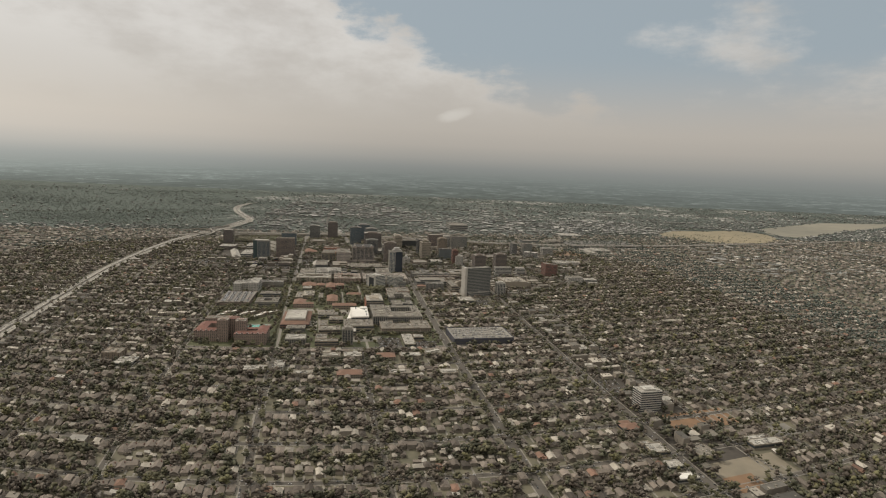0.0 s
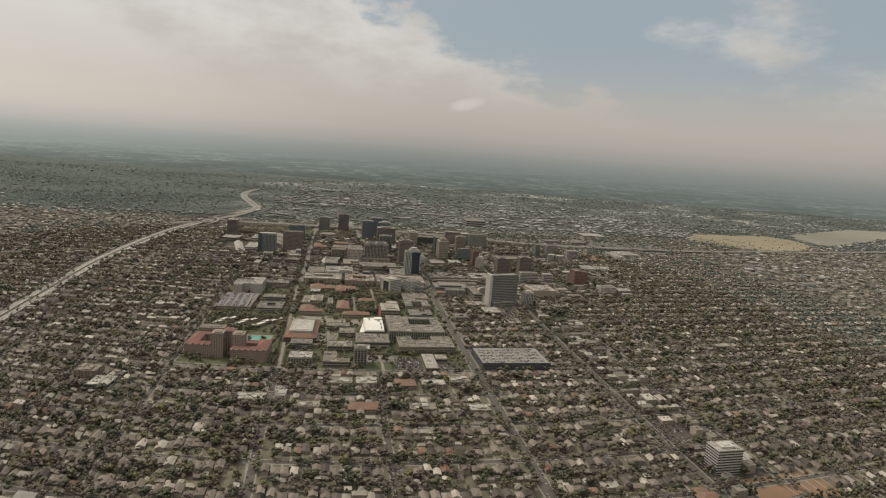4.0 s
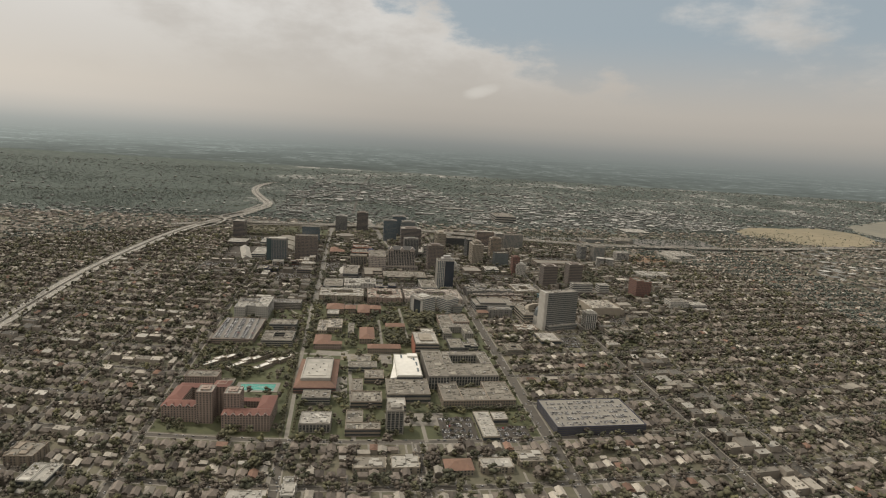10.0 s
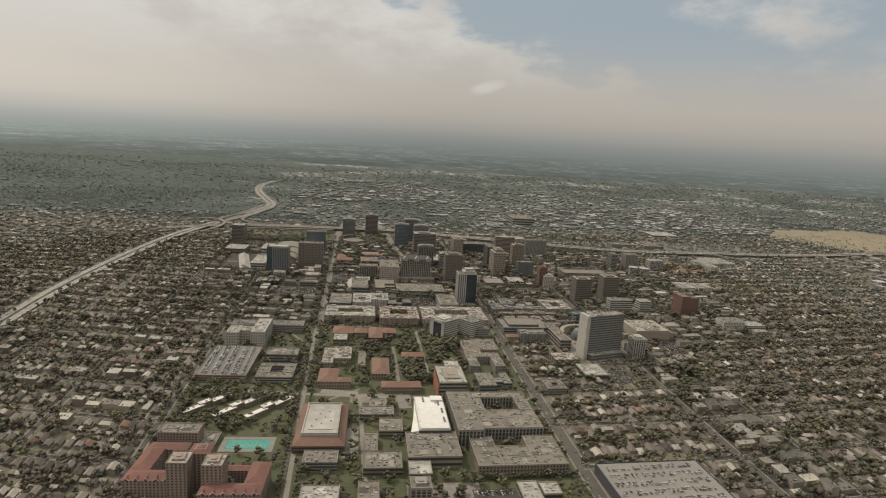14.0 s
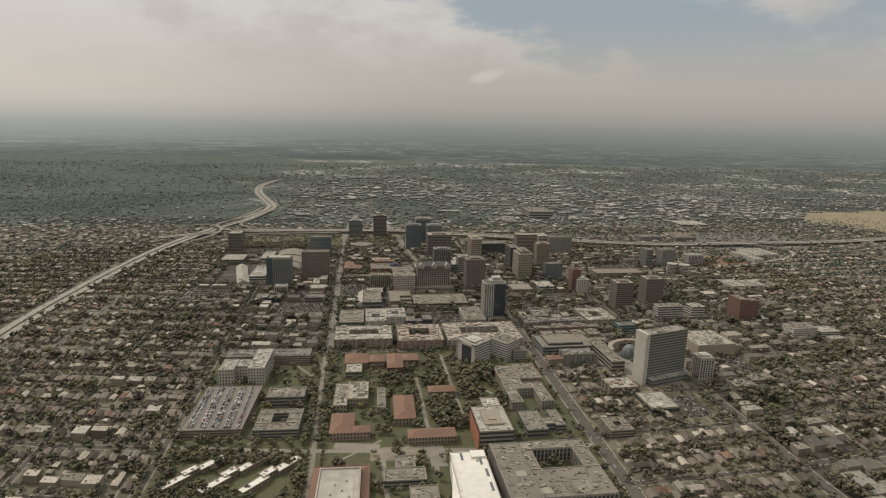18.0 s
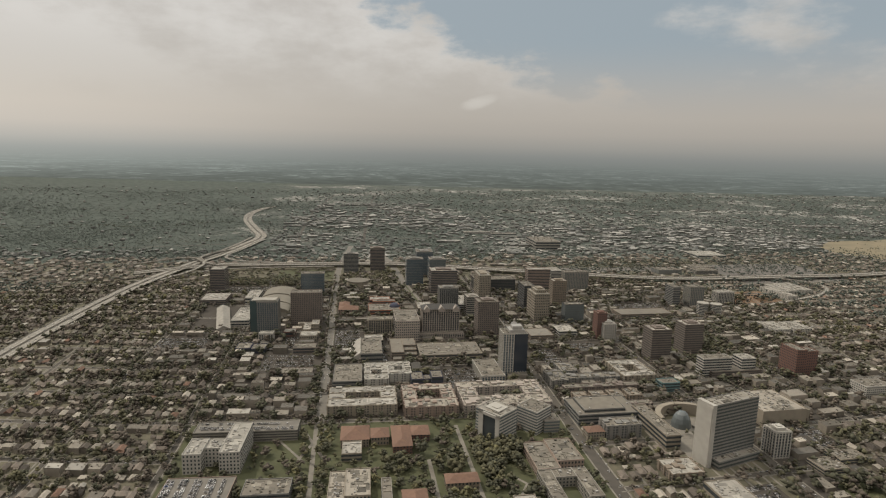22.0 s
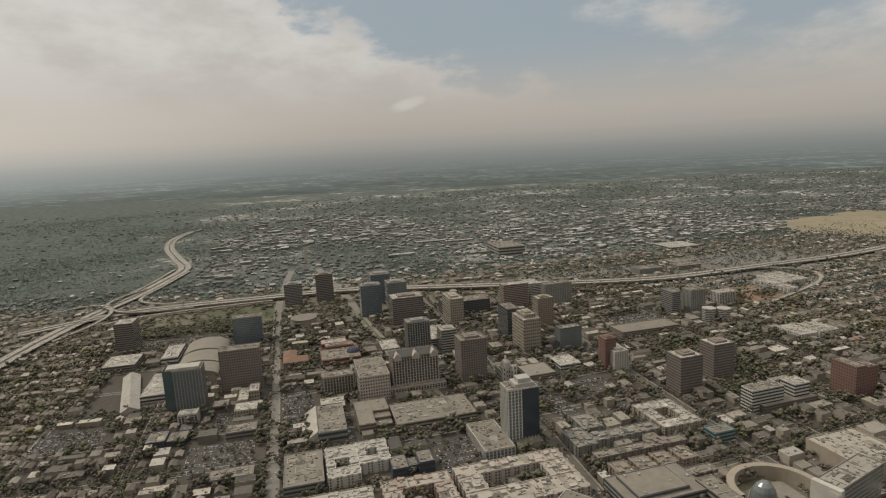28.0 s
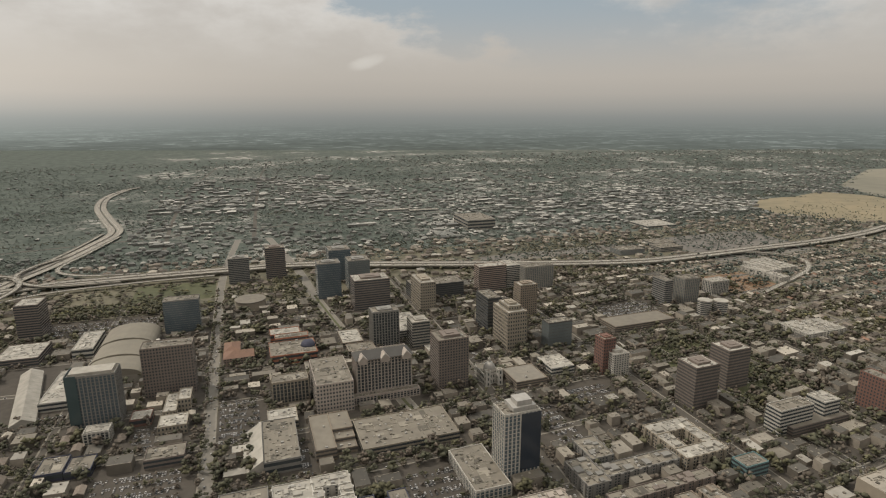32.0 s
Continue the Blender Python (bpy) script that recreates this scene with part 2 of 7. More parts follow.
M_roof_grey = mat("gravel_roof", (0.188, 0.167, 0.134), (0.118, 0.105, 0.087), island=0.4, scale=0.12, detail=9)
M_leaf = mat("olive_foliage", (0.11, 0.102, 0.058), (0.066, 0.063, 0.039), island=0.32, scale=0.2, detail=8)
M_leaf_dark = mat("dark_foliage", (0.080, 0.078, 0.050), (0.052, 0.052, 0.035), island=0.32, scale=0.2, detail=8)
M_leaf_bare = mat("bare_twigs", (0.122, 0.101, 0.078), (0.078, 0.065, 0.053), island=0.32, scale=0.2, detail=8)
M_leaf_spring = mat("spring_foliage", (0.138, 0.126, 0.062), (0.088, 0.083, 0.044), island=0.32, scale=0.2, detail=8)
# foliage copy for far trees, with the distance haze put into its colour
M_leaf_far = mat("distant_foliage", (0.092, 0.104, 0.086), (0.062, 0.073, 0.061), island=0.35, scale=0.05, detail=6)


def town_carpet(name):
    """Ground seen from kilometres off: tree tops, roofs and yards in cells, in quarters that are wooded, built up or pale with sheds."""
    m = bpy.data.materials.new(name)
    m.use_nodes = True
    nt = m.node_tree
    N, L = nt.nodes.new, nt.links.new
    b = nt.nodes["Principled BSDF"]
    b.inputs["Roughness"].default_value, b.inputs["Specular IOR Level"].default_value = 0.95, 0.1
    pos = N("ShaderNodeNewGeometry").outputs["Position"]

    def tex(kind, scale, out, **more):
        n = N(kind)
        n.inputs["Scale"].default_value = scale
        for k, v in more.items():
            n.inputs[k].default_value = v
        L(pos, n.inputs["Vector"])
        return n.outputs[out]

    def fn(op, a, b_):
        n = N("ShaderNodeMath")
        n.operation = op
        n.use_clamp = True
        for k, v in enumerate((a, b_)):
            if isinstance(v, (int, float)):
                n.inputs[k].default_value = v
            else:
                L(v, n.inputs[k])
        return n.outputs[0]

    def ramp(v, lo, hi):
        n = N("ShaderNodeMapRange")
        n.inputs["From Min"].default_value, n.inputs["From Max"].default_value = lo, hi
        L(v, n.inputs["Value"])
        return n.outputs[0]

    def mix(f, a, c):
        n = N("ShaderNodeMixRGB")
        L(f, n.inputs[0])
        for k, v in ((1, a), (2, c)):
            if isinstance(v, tuple):
                n.inputs[k].default_value = (*v, 1)
            else:
                L(v, n.inputs[k])
        return n.outputs[0]
    quarter = tex("ShaderNodeTexNoise", 0.0021, "Fac", Detail=3.0)
    clump = tex("ShaderNodeTexNoise", 0.02, "Fac", Detail=8.0, Roughness=0.7)
    cell = N("ShaderNodeSeparateXYZ")
    L(tex("ShaderNodeTexVoronoi", 0.075, "Color"), cell.inputs[0])
    shed = N("ShaderNodeSeparateXYZ")
    L(tex("ShaderNodeTexVoronoi", 0.026, "Color"), shed.inputs[0])
    # distance haze is put into these tones: cool greys, low in contrast
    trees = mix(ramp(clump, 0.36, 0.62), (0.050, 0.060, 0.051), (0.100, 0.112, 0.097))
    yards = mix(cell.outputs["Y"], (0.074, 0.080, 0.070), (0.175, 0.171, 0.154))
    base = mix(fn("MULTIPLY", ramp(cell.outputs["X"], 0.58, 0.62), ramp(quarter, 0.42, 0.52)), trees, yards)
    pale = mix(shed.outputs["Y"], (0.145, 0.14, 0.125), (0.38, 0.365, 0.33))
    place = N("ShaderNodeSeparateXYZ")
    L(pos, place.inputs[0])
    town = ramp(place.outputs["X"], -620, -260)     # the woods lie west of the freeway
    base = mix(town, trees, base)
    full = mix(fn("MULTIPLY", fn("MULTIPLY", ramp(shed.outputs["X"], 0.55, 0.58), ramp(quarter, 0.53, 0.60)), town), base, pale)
    L(full, b.inputs["Base Color"])
    return m


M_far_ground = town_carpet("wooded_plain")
# wall and roof copies for far houses, greyed to paint in the haze
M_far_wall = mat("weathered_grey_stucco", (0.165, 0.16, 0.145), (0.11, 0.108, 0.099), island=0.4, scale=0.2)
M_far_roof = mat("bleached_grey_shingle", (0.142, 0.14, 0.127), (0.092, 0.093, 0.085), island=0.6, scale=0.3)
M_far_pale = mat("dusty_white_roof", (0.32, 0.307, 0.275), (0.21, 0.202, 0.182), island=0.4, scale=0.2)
M_airfield = mat("mown_airfield", (0.216, 0.196, 0.148), (0.136, 0.128, 0.1), scale=0.012, detail=9)
# darker roof tone that stands in for cloud shade over downtown
M_roof_clouded = mat("old_tar_roof", (0.105, 0.095, 0.080), (0.064, 0.059, 0.051), island=0.4, scale=0.12, detail=9)
M_roof_red = mat("dark_red_tile", (0.172, 0.083, 0.064), (0.12, 0.062, 0.05), scale=0.4, detail=9)
M_clutter_pale = mat("pale_roof_clutter", (0.34, 0.318, 0.275), (0.23, 0.215, 0.188), island=0.4, scale=0.3)
M_clutter = mat("roof_clutter", (0.195, 0.175, 0.142), (0.127, 0.115, 0.095), island=0.6, scale=0.3)
M_mauve = mat("grey_rose_render", (0.36, 0.312, 0.27), (0.265, 0.23, 0.2), scale=0.15, detail=8)
M_road_pale = mat("worn_pale_asphalt", (0.185, 0.168, 0.142), (0.125, 0.115, 0.099), scale=0.1, detail=9)
M_vault = mat("weathered_tan_membrane", (0.205, 0.184, 0.147), (0.15, 0.136, 0.11), scale=0.08, detail=8)
M_bark = mat("bark", (0.09, 0.07, 0.05))
M_conc = mat("concrete", (0.28, 0.258, 0.221), (0.198, 0.182, 0.157), scale=0.12, detail=8)
M_white = mat("white_render", (0.4232, 0.4002, 0.3542), (0.3312, 0.311, 0.276), scale=0.15, detail=8)
M_beige = mat("beige_precast", (0.275, 0.238, 0.186), (0.205, 0.178, 0.14), scale=0.15, detail=8)
M_tan = mat("tan_stucco", (0.24, 0.196, 0.15), (0.175, 0.144, 0.112), scale=0.15, detail=8)
M_pink = mat("pink_stucco", (0.29, 0.222, 0.18), (0.215, 0.165, 0.135), scale=0.15, detail=8)
M_brick = mat("red_brick", (0.18, 0.1, 0.078), (0.13, 0.074, 0.06), scale=0.2, detail=8)
M_orange = mat("orange_panel", (0.315, 0.135, 0.085), (0.23, 0.105, 0.068), scale=0.15)
M_brown = mat("brown_granite", (0.185, 0.152, 0.13), (0.138, 0.114, 0.098), scale=0.15, detail=8)
M_grey = mat("grey_precast", (0.215, 0.205, 0.186), (0.16, 0.152, 0.138), scale=0.15, detail=8)
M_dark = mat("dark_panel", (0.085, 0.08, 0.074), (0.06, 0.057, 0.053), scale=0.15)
M_navy = mat("blue_panel", (0.058, 0.06, 0.084), (0.043, 0.046, 0.065), scale=0.15)
M_teal = mat("teal_panel", (0.13, 0.21, 0.21), (0.1, 0.165, 0.165), scale=0.15)
M_glass = mat("tinted_glass", (0.055, 0.062, 0.066), (0.038, 0.044, 0.048), rough=0.14, spec=0.6, scale=0.08)
M_glass_blue = mat("blue_glass", (0.085, 0.108, 0.122), (0.062, 0.08, 0.092), rough=0.12, spec=0.7, scale=0.05)
M_glass_grey = mat("grey_glass", (0.135, 0.15, 0.15), (0.1, 0.112, 0.113), rough=0.16, spec=0.6, scale=0.05)
M_glass_mid = mat("green_grey_glass", (0.088, 0.096, 0.092), (0.064, 0.071, 0.069), rough=0.16, spec=0.5, scale=0.05)
M_roof_bright = mat("bright_white_roof", (0.64, 0.61, 0.55), (0.50, 0.475, 0.425), scale=0.15, detail=8)
M_glass_dark = mat("dark_blue_glass", (0.036, 0.043, 0.054), (0.026, 0.032, 0.042), rough=0.12, spec=0.6, scale=0.05)
M_glass_teal = mat("teal_glass", (0.058, 0.082, 0.084), (0.042, 0.06, 0.062), rough=0.14, spec=0.6, scale=0.05)
M_metal = mat("galvanised_metal", (0.36, 0.34, 0.31), (0.24, 0.23, 0.21), rough=0.5, metal=0.0, scale=0.3)
M_pool = mat("pool_water", (0.045, 0.26, 0.205), (0.035, 0.21, 0.17), rough=0.08, spec=0.5, scale=0.3)
M_car = mat("car_paint", (0.26, 0.25, 0.24), (0.22, 0.21, 0.2), rough=0.3, spec=0.6, island=0.95, scale=0.05)
M_carglass = mat("car_glass", (0.022, 0.022, 0.022), rough=0.5, spec=0.1)
M_tyre = mat("tyre_rubber", (0.02, 0.02, 0.02))
M_door = mat("painted_door", (0.16, 0.10, 0.07))


# ---------------------------------------------------------------- mesh helpers
class Soup:
    """Collects faces of many small solids for one mesh."""
    def __init__(self):
        self.v, self.f, self.n = [], [], 0

    def add(self, v, f):
        n = self.n
        self.v.extend(v)
        self.f.extend([tuple(i + n for i in q) for q in f])
        self.n += len(v)

    def box(self, x0, y0, z0, x1, y1, z1, faces=6):
        self.add(boxv(x0, y0, z0, x1, y1, z1), BOXF[:faces])

    def mesh(self, name, material):
        me = bpy.data.meshes.new(name)
        me.from_pydata(self.v, [], self.f)
        me.materials.append(material)
        return me


BOXF = [(0, 1, 5, 4), (1, 2, 6, 5), (2, 3, 7, 6), (3, 0, 4, 7), (4, 5, 6, 7), (3, 2, 1, 0)]


def boxv(x0, y0, z0, x1, y1, z1):
    return [(x0, y0, z0), (x1, y0, z0), (x1, y1, z0), (x0, y1, z0), (x0, y0, z1), (x1, y0, z1), (x1, y1, z1), (x0, y1, z1)]


def spun(vs, cx, cy, a, cz=0.0):
    c, s = math.cos(a), math.sin(a)
    return [(cx + x * c - y * s, cy + x * s + y * c, z + cz) for x, y, z in vs]


def mesh_np(name, V, F, material):
    """A triangle mesh straight from arrays."""
    me = bpy.data.meshes.new(name)
    me.vertices.add(len(V))
    me.vertices.foreach_set("co", np.asarray(V, dtype=np.float32).ravel())
    me.loops.add(len(F) * 3)
    me.loops.foreach_set("vertex_index", np.asarray(F, dtype=np.int32).ravel())
    me.polygons.add(len(F))
    me.polygons.foreach_set("loop_start", np.arange(0, len(F) * 3, 3, dtype=np.int32))
    me.update(calc_edges=True)
    me.materials.append(material)
    return me


def part(name, me, parent, label="", loc=None, turn=0.0):
    ob = new(name, me)
    ob.parent = parent
    if loc is not None:
        ob.location = loc
    if turn:
        ob.rotation_euler = (0, 0, turn)
    return tagged(ob, label)


def thing(name, label, category, x, y, z=0.0, group="", turn=0.0, kind=""):
    ob = new(name)
    ob.empty_display_size = 1.0
    ob.location = (x, y, z)
    if turn:
        ob.rotation_euler = (0, 0, turn)
    return tagged(ob, label, category, group, kind)


# ---------------------------------------------------------------- which ground is taken
GX0, GY0, CELL = -1700.0, -900.0, 2.0
TAKEN = np.zeros((2900, 2050), dtype=bool)      # no houses here
BUILT = np.zeros((2900, 2050), dtype=bool)      # no trees here
SOLID = np.zeros((2900, 2050), dtype=bool)      # walls and roofs


def mark(x0, y0, x1, y1, zone=False, road=False):
    i0, i1 = int((x0 - GX0) / CELL), int((x1 - GX0) / CELL) + 1
    j0, j1 = int((y0 - GY0) / CELL), int((y1 - GY0) / CELL) + 1
    TAKEN[max(i0, 0):max(i1, 0), max(j0, 0):max(j1, 0)] = True
    if not zone:
        BUILT[max(i0, 0):max(i1, 0), max(j0, 0):max(j1, 0)] = True
        if not road:
            SOLID[max(i0, 0):max(i1, 0), max(j0, 0):max(j1, 0)] = True


def free(x0, y0, x1, y1):
    i0, i1 = int((x0 - GX0) / CELL), int((x1 - GX0) / CELL) + 1
    j0, j1 = int((y0 - GY0) / CELL), int((y1 - GY0) / CELL) + 1
    return not TAKEN[max(i0, 0):max(i1, 0), max(j0, 0):max(j1, 0)].any()


# ---------------------------------------------------------------- ground, streets, freeways
def sheet(name, x0, y0, x1, y1, z, material, label, category, kind="structure"):
    s = Soup()
    s.add([(x0, y0, z), (x1, y0, z), (x1, y1, z), (x0, y1, z)], [(0, 1, 2, 3)])
    return tagged(new(name, s.mesh(name, material)), label, category, kind=kind)


def ribbon_pts(pts, step=18.0):
    """Catmull-Rom points along a line of corners."""
    P = [Vector(p) for p in pts]
    P = [P[0] * 2 - P[1]] + P + [P[-1] * 2 - P[-2]]
    out = []
    for i in range(1, len(P) - 2):
        a, b, c, d = P[i - 1:i + 3]
        n = max(2, int((c - b).length / step))
        for k in range(n):
            t = k / n
            out.append(0.5 * ((2 * b) + (c - a) * t + (2 * a - 5 * b + 4 * c - d) * t * t + (3 * b - a - 3 * c + d) * t ** 3))
    out.append(P[-2])
    return out


def ribbon(name, pts, half, material, thick=0.12, off=0.0, wall=0.0):
    """A slab that follows a line; wall: height of side barriers."""
    Q = ribbon_pts(pts)
    s = Soup()
    prof = [(-half, 0.0), (half, 0.0), (half, -thick), (-half, -thick)]
    if wall:
        prof = [(-half, wall), (-half + 0.5, wall), (-half + 0.5, 0), (half - 0.5, 0), (half - 0.5, wall), (half, wall), (half, -thick), (-half, -thick)]
    m = len(prof)
    V, F = [], []
    for i, q in enumerate(Q):
        d = (Q[min(i + 1, len(Q) - 1)] - Q[max(i - 1, 0)])
        d.z = 0
        d.normalize()
        nx, ny = d.y, -d.x
        for u, w in prof:
            V.append((q.x + nx * (u + off), q.y + ny * (u + off), q.z + w))
        if i:
            for k in range(m):
                a, b = (i - 1) * m + k, (i - 1) * m + (k + 1) % m
                F.append((a, a + m, b + m, b))
    s.add(V, F)
    for q in Q:
        r = half + abs(off) + (0.5 if half < 7 else 3)
        mark(q.x - (r if abs(nx) > .7 else 9.5), q.y - (r if abs(ny) > .7 else 9.5), q.x + (r if abs(nx) > .7 else 9.5), q.y + (r if abs(ny) > .7 else 9.5), road=True)
    return s.mesh(name, material), Q


sheet("ground", -14000, -14000, 16000, 20000, 0.0, M_ground, "dry grass yards and bare soil", "ground")

PITCH, TENTH = 82.0, -134.0
NUM = [TENTH + PITCH * k for k in range(-8, 15)]            # the numbered streets, across the view
LONG = [-896, -771, -646, -521, -396, -271, -146, 0, 271, 437, 520, 604, 688, 771, 850, 930, 1010, 1090, 1170, 1250, 1330]


def street(name, pts, half, label, z=0.06, material=None):
    me, _ = ribbon(name, [(x, y, z) for x, y in pts], half, material or M_road, thick=0.05)
    road = tagged(new(name, me), label, "road", kind="structure")
    for side in (-1, 1):
        me2, _ = ribbon("pavement", [(x, y, 0.18) for x, y in pts], 0.8, M_walk, thick=0.17, off=side * (half + 0.8))
        tagged(new("pavement", me2), "pale concrete pavement beside the street", "pavement", kind="structure")
    return road


for x in LONG:
    y1 = 1050 if x >= -146 else 760
    if x < -350:
        y1 = 370 if x < -450 else 600
    y0 = -790 if x < 640 else (-590 if x < 900 else -330)
    if x == 0:
        street("road", [(0, y0), (0, TENTH)], 4.0, "narrow grey residential street between trees")
        street("road", [(0, NUM[14]), (-2, 640), (-4, 930), (0, 1210), (25, 1500)], 5.0, "broad grey downtown street", 0.09, M_road_pale)
    elif x == 271:
        street("road", [(271, y0), (271, -300), (270, 60), (270, 300), (272, 440), (278, 610), (280, 1080)], 5.5, "busy asphalt street with parked cars", 0.09)
    elif x == 437:
        street("road", [(437, y0), (437, 0), (437, 500), (437, 960)], 6.0, "wide asphalt main street", 0.09)
    else:
        street("road", [(x, y0), (x, y1)], 2.9, "narrow grey residential street between trees")
street("road", [(134, -790), (132, TENTH)], 3.4, "narrow grey residential street between trees")
for k, y in enumerate(NUM):
    xl = -896 if y < 370 else (-450 if y < 640 else -320)
    if y > 900:
        xl = 0
    xr = 1330
    if TENTH + 1 < y < 358:
        street("road", [(xl, y), (-146, y)], 2.9, "narrow grey residential street between trees", 0.075)
        street("road", [(271, y), (xr, y)], 2.9, "narrow grey residential street between trees", 0.075)
    else:
        street("road", [(xl, y), (xr, y)], 3.2, "grey cross street with concrete pavements", 0.075)
street("road", [(194, 583), (175, 720), (157, 866), (141, 1020), (129, 1200), (93, 1493)], 6.0, "grey avenue with a planted median", 0.105, M_road_pale)
ml, _ = ribbon("median", [(194, 583, 0.2), (175, 720, 0.2), (157, 866, 0.2), (141, 1020, 0.2)], 1.6, M_lawn, thick=0.2)
tagged(new("median_strip", ml), "grassy median strip along the avenue", "median", kind="structure")


FWY = []


def freeway(pts, label, lanes=((-7.2, 6.0), (7.2, 6.0)), wall=0.9, piers=False):
    for off, half in lanes:
        me, Q = ribbon("freeway", pts, half, M_fwy, thick=1.2 if piers else 0.3, off=off, wall=wall)
        FWY.append((Q, off, half))
        road = tagged(new("freeway", me), label, "freeway", kind="structure")
        for k in (-1, 1):
            lm, _ = ribbon("lane_line", [(p[0], p[1], p[2] + 0.03) for p in pts], 0.14, M_line, thick=0.02, off=off + k * half / 3)
            part("lane_line", lm, road)
        if piers:
            s = Soup()
            s.box(-0.9, -0.9, 0, 0.9, 0.9, 1)
            pm = s.mesh("pier", M_conc)
            for q in Q[::3]:
                if q.z > 2.5:
                    o = part("pier", pm, road, loc=(q.x, q.y, 0))
                    o.scale = (1, 1, q.z - 1.2)


freeway([(-500, -250, 1), (-503, 30, 1), (-508, 237, 1), (-514, 445, 1), (-503, 650, 2), (-478, 860, 4), (-446, 1040, 5), (-382, 1260, 5), (-346, 1370, 4), (-305, 1540, 3), (-283, 1700, 3), (-345, 1900, 3), (-430, 2180, 3), (-468, 2450, 3), (-440, 2680, 3), (-385, 2760, 3)],
        "pale concrete freeway with two carriageways", lanes=((-10.6, 9.2), (10.6, 9.2)))
freeway([(-516, 1123, 5), (-337, 1204, 6), (-211, 1214, 7), (6, 1212, 7), (130, 1206, 7), (254, 1165, 7), (430, 1100, 7), (640, 1025, 7), (780, 990, 7), (920, 985, 7), (1102, 985, 7), (1320, 985, 6), (1528, 1005, 6), (1705, 1041, 6), (2100, 1150, 6), (2600, 1300, 6)],
        "raised concrete freeway viaduct behind downtown", lanes=((-9.0, 7.8), (9.0, 7.8)), piers=True)
freeway([(1000, 992, 6), (1077, 950, 6), (1122, 905, 5), (1110, 858, 4), (1050, 816, 3), (946, 782, 2), (846, 752, 1)], "curved concrete exit ramp", lanes=((0, 5.4),), piers=True)
freeway([(-620, 1215, 2), (-533, 1248, 6), (-440, 1283, 11), (-378, 1262, 12), (-349, 1195, 11), (-368, 1120, 8), (-415, 1050, 5)], "looping concrete flyover ramp", lanes=((0, 5.0),), piers=True)
freeway([(-176, 1196, 6), (-306, 1196, 9), (-376, 1256, 12), (-374, 1352, 9), (-330, 1448, 4)], "looping concrete flyover ramp", lanes=((0, 5.0),), piers=True)
freeway([(-680, 995, 1), (-535, 1025, 1), (-425, 1085, 3), (-300, 1158, 5), (-145, 1178, 6), (-15, 1182, 6)], "concrete slip road beside the freeway", lanes=((0, 5.0),))
freeway([(-420, 1250, 5), (-378, 1362, 4), (-336, 1540, 3), (-312, 1690, 3)], "concrete slip road beside the freeway", lanes=((0, 5.0),))
freeway([(-150, 1240, 6), (-260, 1262, 6), (-320, 1330, 5), (-292, 1470, 4), (-258, 1640, 3)], "concrete slip road beside the freeway", lanes=((0, 5.0),))

# open ground
FIELDS = [[(1600, 1430), (1650, 1260), (1760, 1140), (1900, 1113), (2282, 1327), (2365, 1600), (2270, 1760), (2050, 1690), (1850, 1614)],
          [(2380, 1600), (2460, 1440), (3068, 1840), (4160, 2377), (3300, 2320), (2518, 1880)]]


def in_field(x, y, poly):
    c = False
    for (xa, ya), (xb, yb) in zip(poly, poly[1:] + poly[:1]):
        if (ya > y) != (yb > y) and x < (xb - xa) * (y - ya) / (yb - ya) + xa:
            c = not c
    return c


for poly, fm, fl in zip(FIELDS, (M_dry, M_airfield), ("yellow dry grass field beside the creek", "pale mown grass of the airfield")):
    s = Soup()
    s.add([(x, y, 0.12 + 0.02 * (fm == M_dry)) for x, y in poly], [tuple(range(len(poly)))])
    tagged(new("dry_field", s.mesh("dry_field", fm)), fl, "field", kind="structure")
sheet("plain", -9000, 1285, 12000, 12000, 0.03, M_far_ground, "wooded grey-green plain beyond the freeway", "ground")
sheet("rail_yard", 939, 942.8, 1273.3, 1174.6, 0.09, M_gravel, "brown ballast of a rail yard", "rail yard")
sheet("rail_yard", 475.4, 1106.9, 817.3, 1162.8, 0.09, M_gravel, "bare gravel strip beyond the freeway", "gravel")
sheet("dirt_lot", 473, -498, 569, -449, 0.07, M_dirt, "bare reddish dirt lot", "dirt lot")
sheet("dirt_lot", 457, -622, 549, -575, 0.07, M_sand, "bare sandy lot with rough tracks", "dirt lot")
sheet("dirt_lot", 457, -640, 494, -606, 0.09, M_dirt, "strip of bare brown soil", "dirt lot")
sheet("yard", 484, -573, 527, -545, 0.08, M_lot, "dark asphalt school yard", "yard")
sheet("yard", 590, -548, 622, -517, 0.08, M_road_pale, "worn pale asphalt play yard", "yard")
sheet("dirt_lot", 787.9, 767.1, 916.2, 870.8, 0.07, M_dirt, "bare tan dirt lot", "dirt lot")
sheet("lawn", -248.7, 1021.4, -84.3, 1073.1, 0.05, M_lawn, "green bank beside the freeway", "lawn")
sheet("lawn", -142, 1066, -12, 1168, 0.05, M_lawn, "mown green park lawn", "lawn")
sheet("lawn", -2.5, -134.9, 269, 352.8, 0.05, M_lawn, "green campus lawns", "lawn")
sheet("lawn", -140.8, -127.3, -5.8, 358.8, 0.05, M_lawn, "green campus lawns", "lawn")
sheet("lawn", 470.2, 130.3, 517.2, 166.4, 0.07, M_lawn, "green school field", "lawn")
sheet("lawn", 500.6, 485.5, 615.3, 643, 0.05, M_lawn, "shaded park lawn", "lawn")
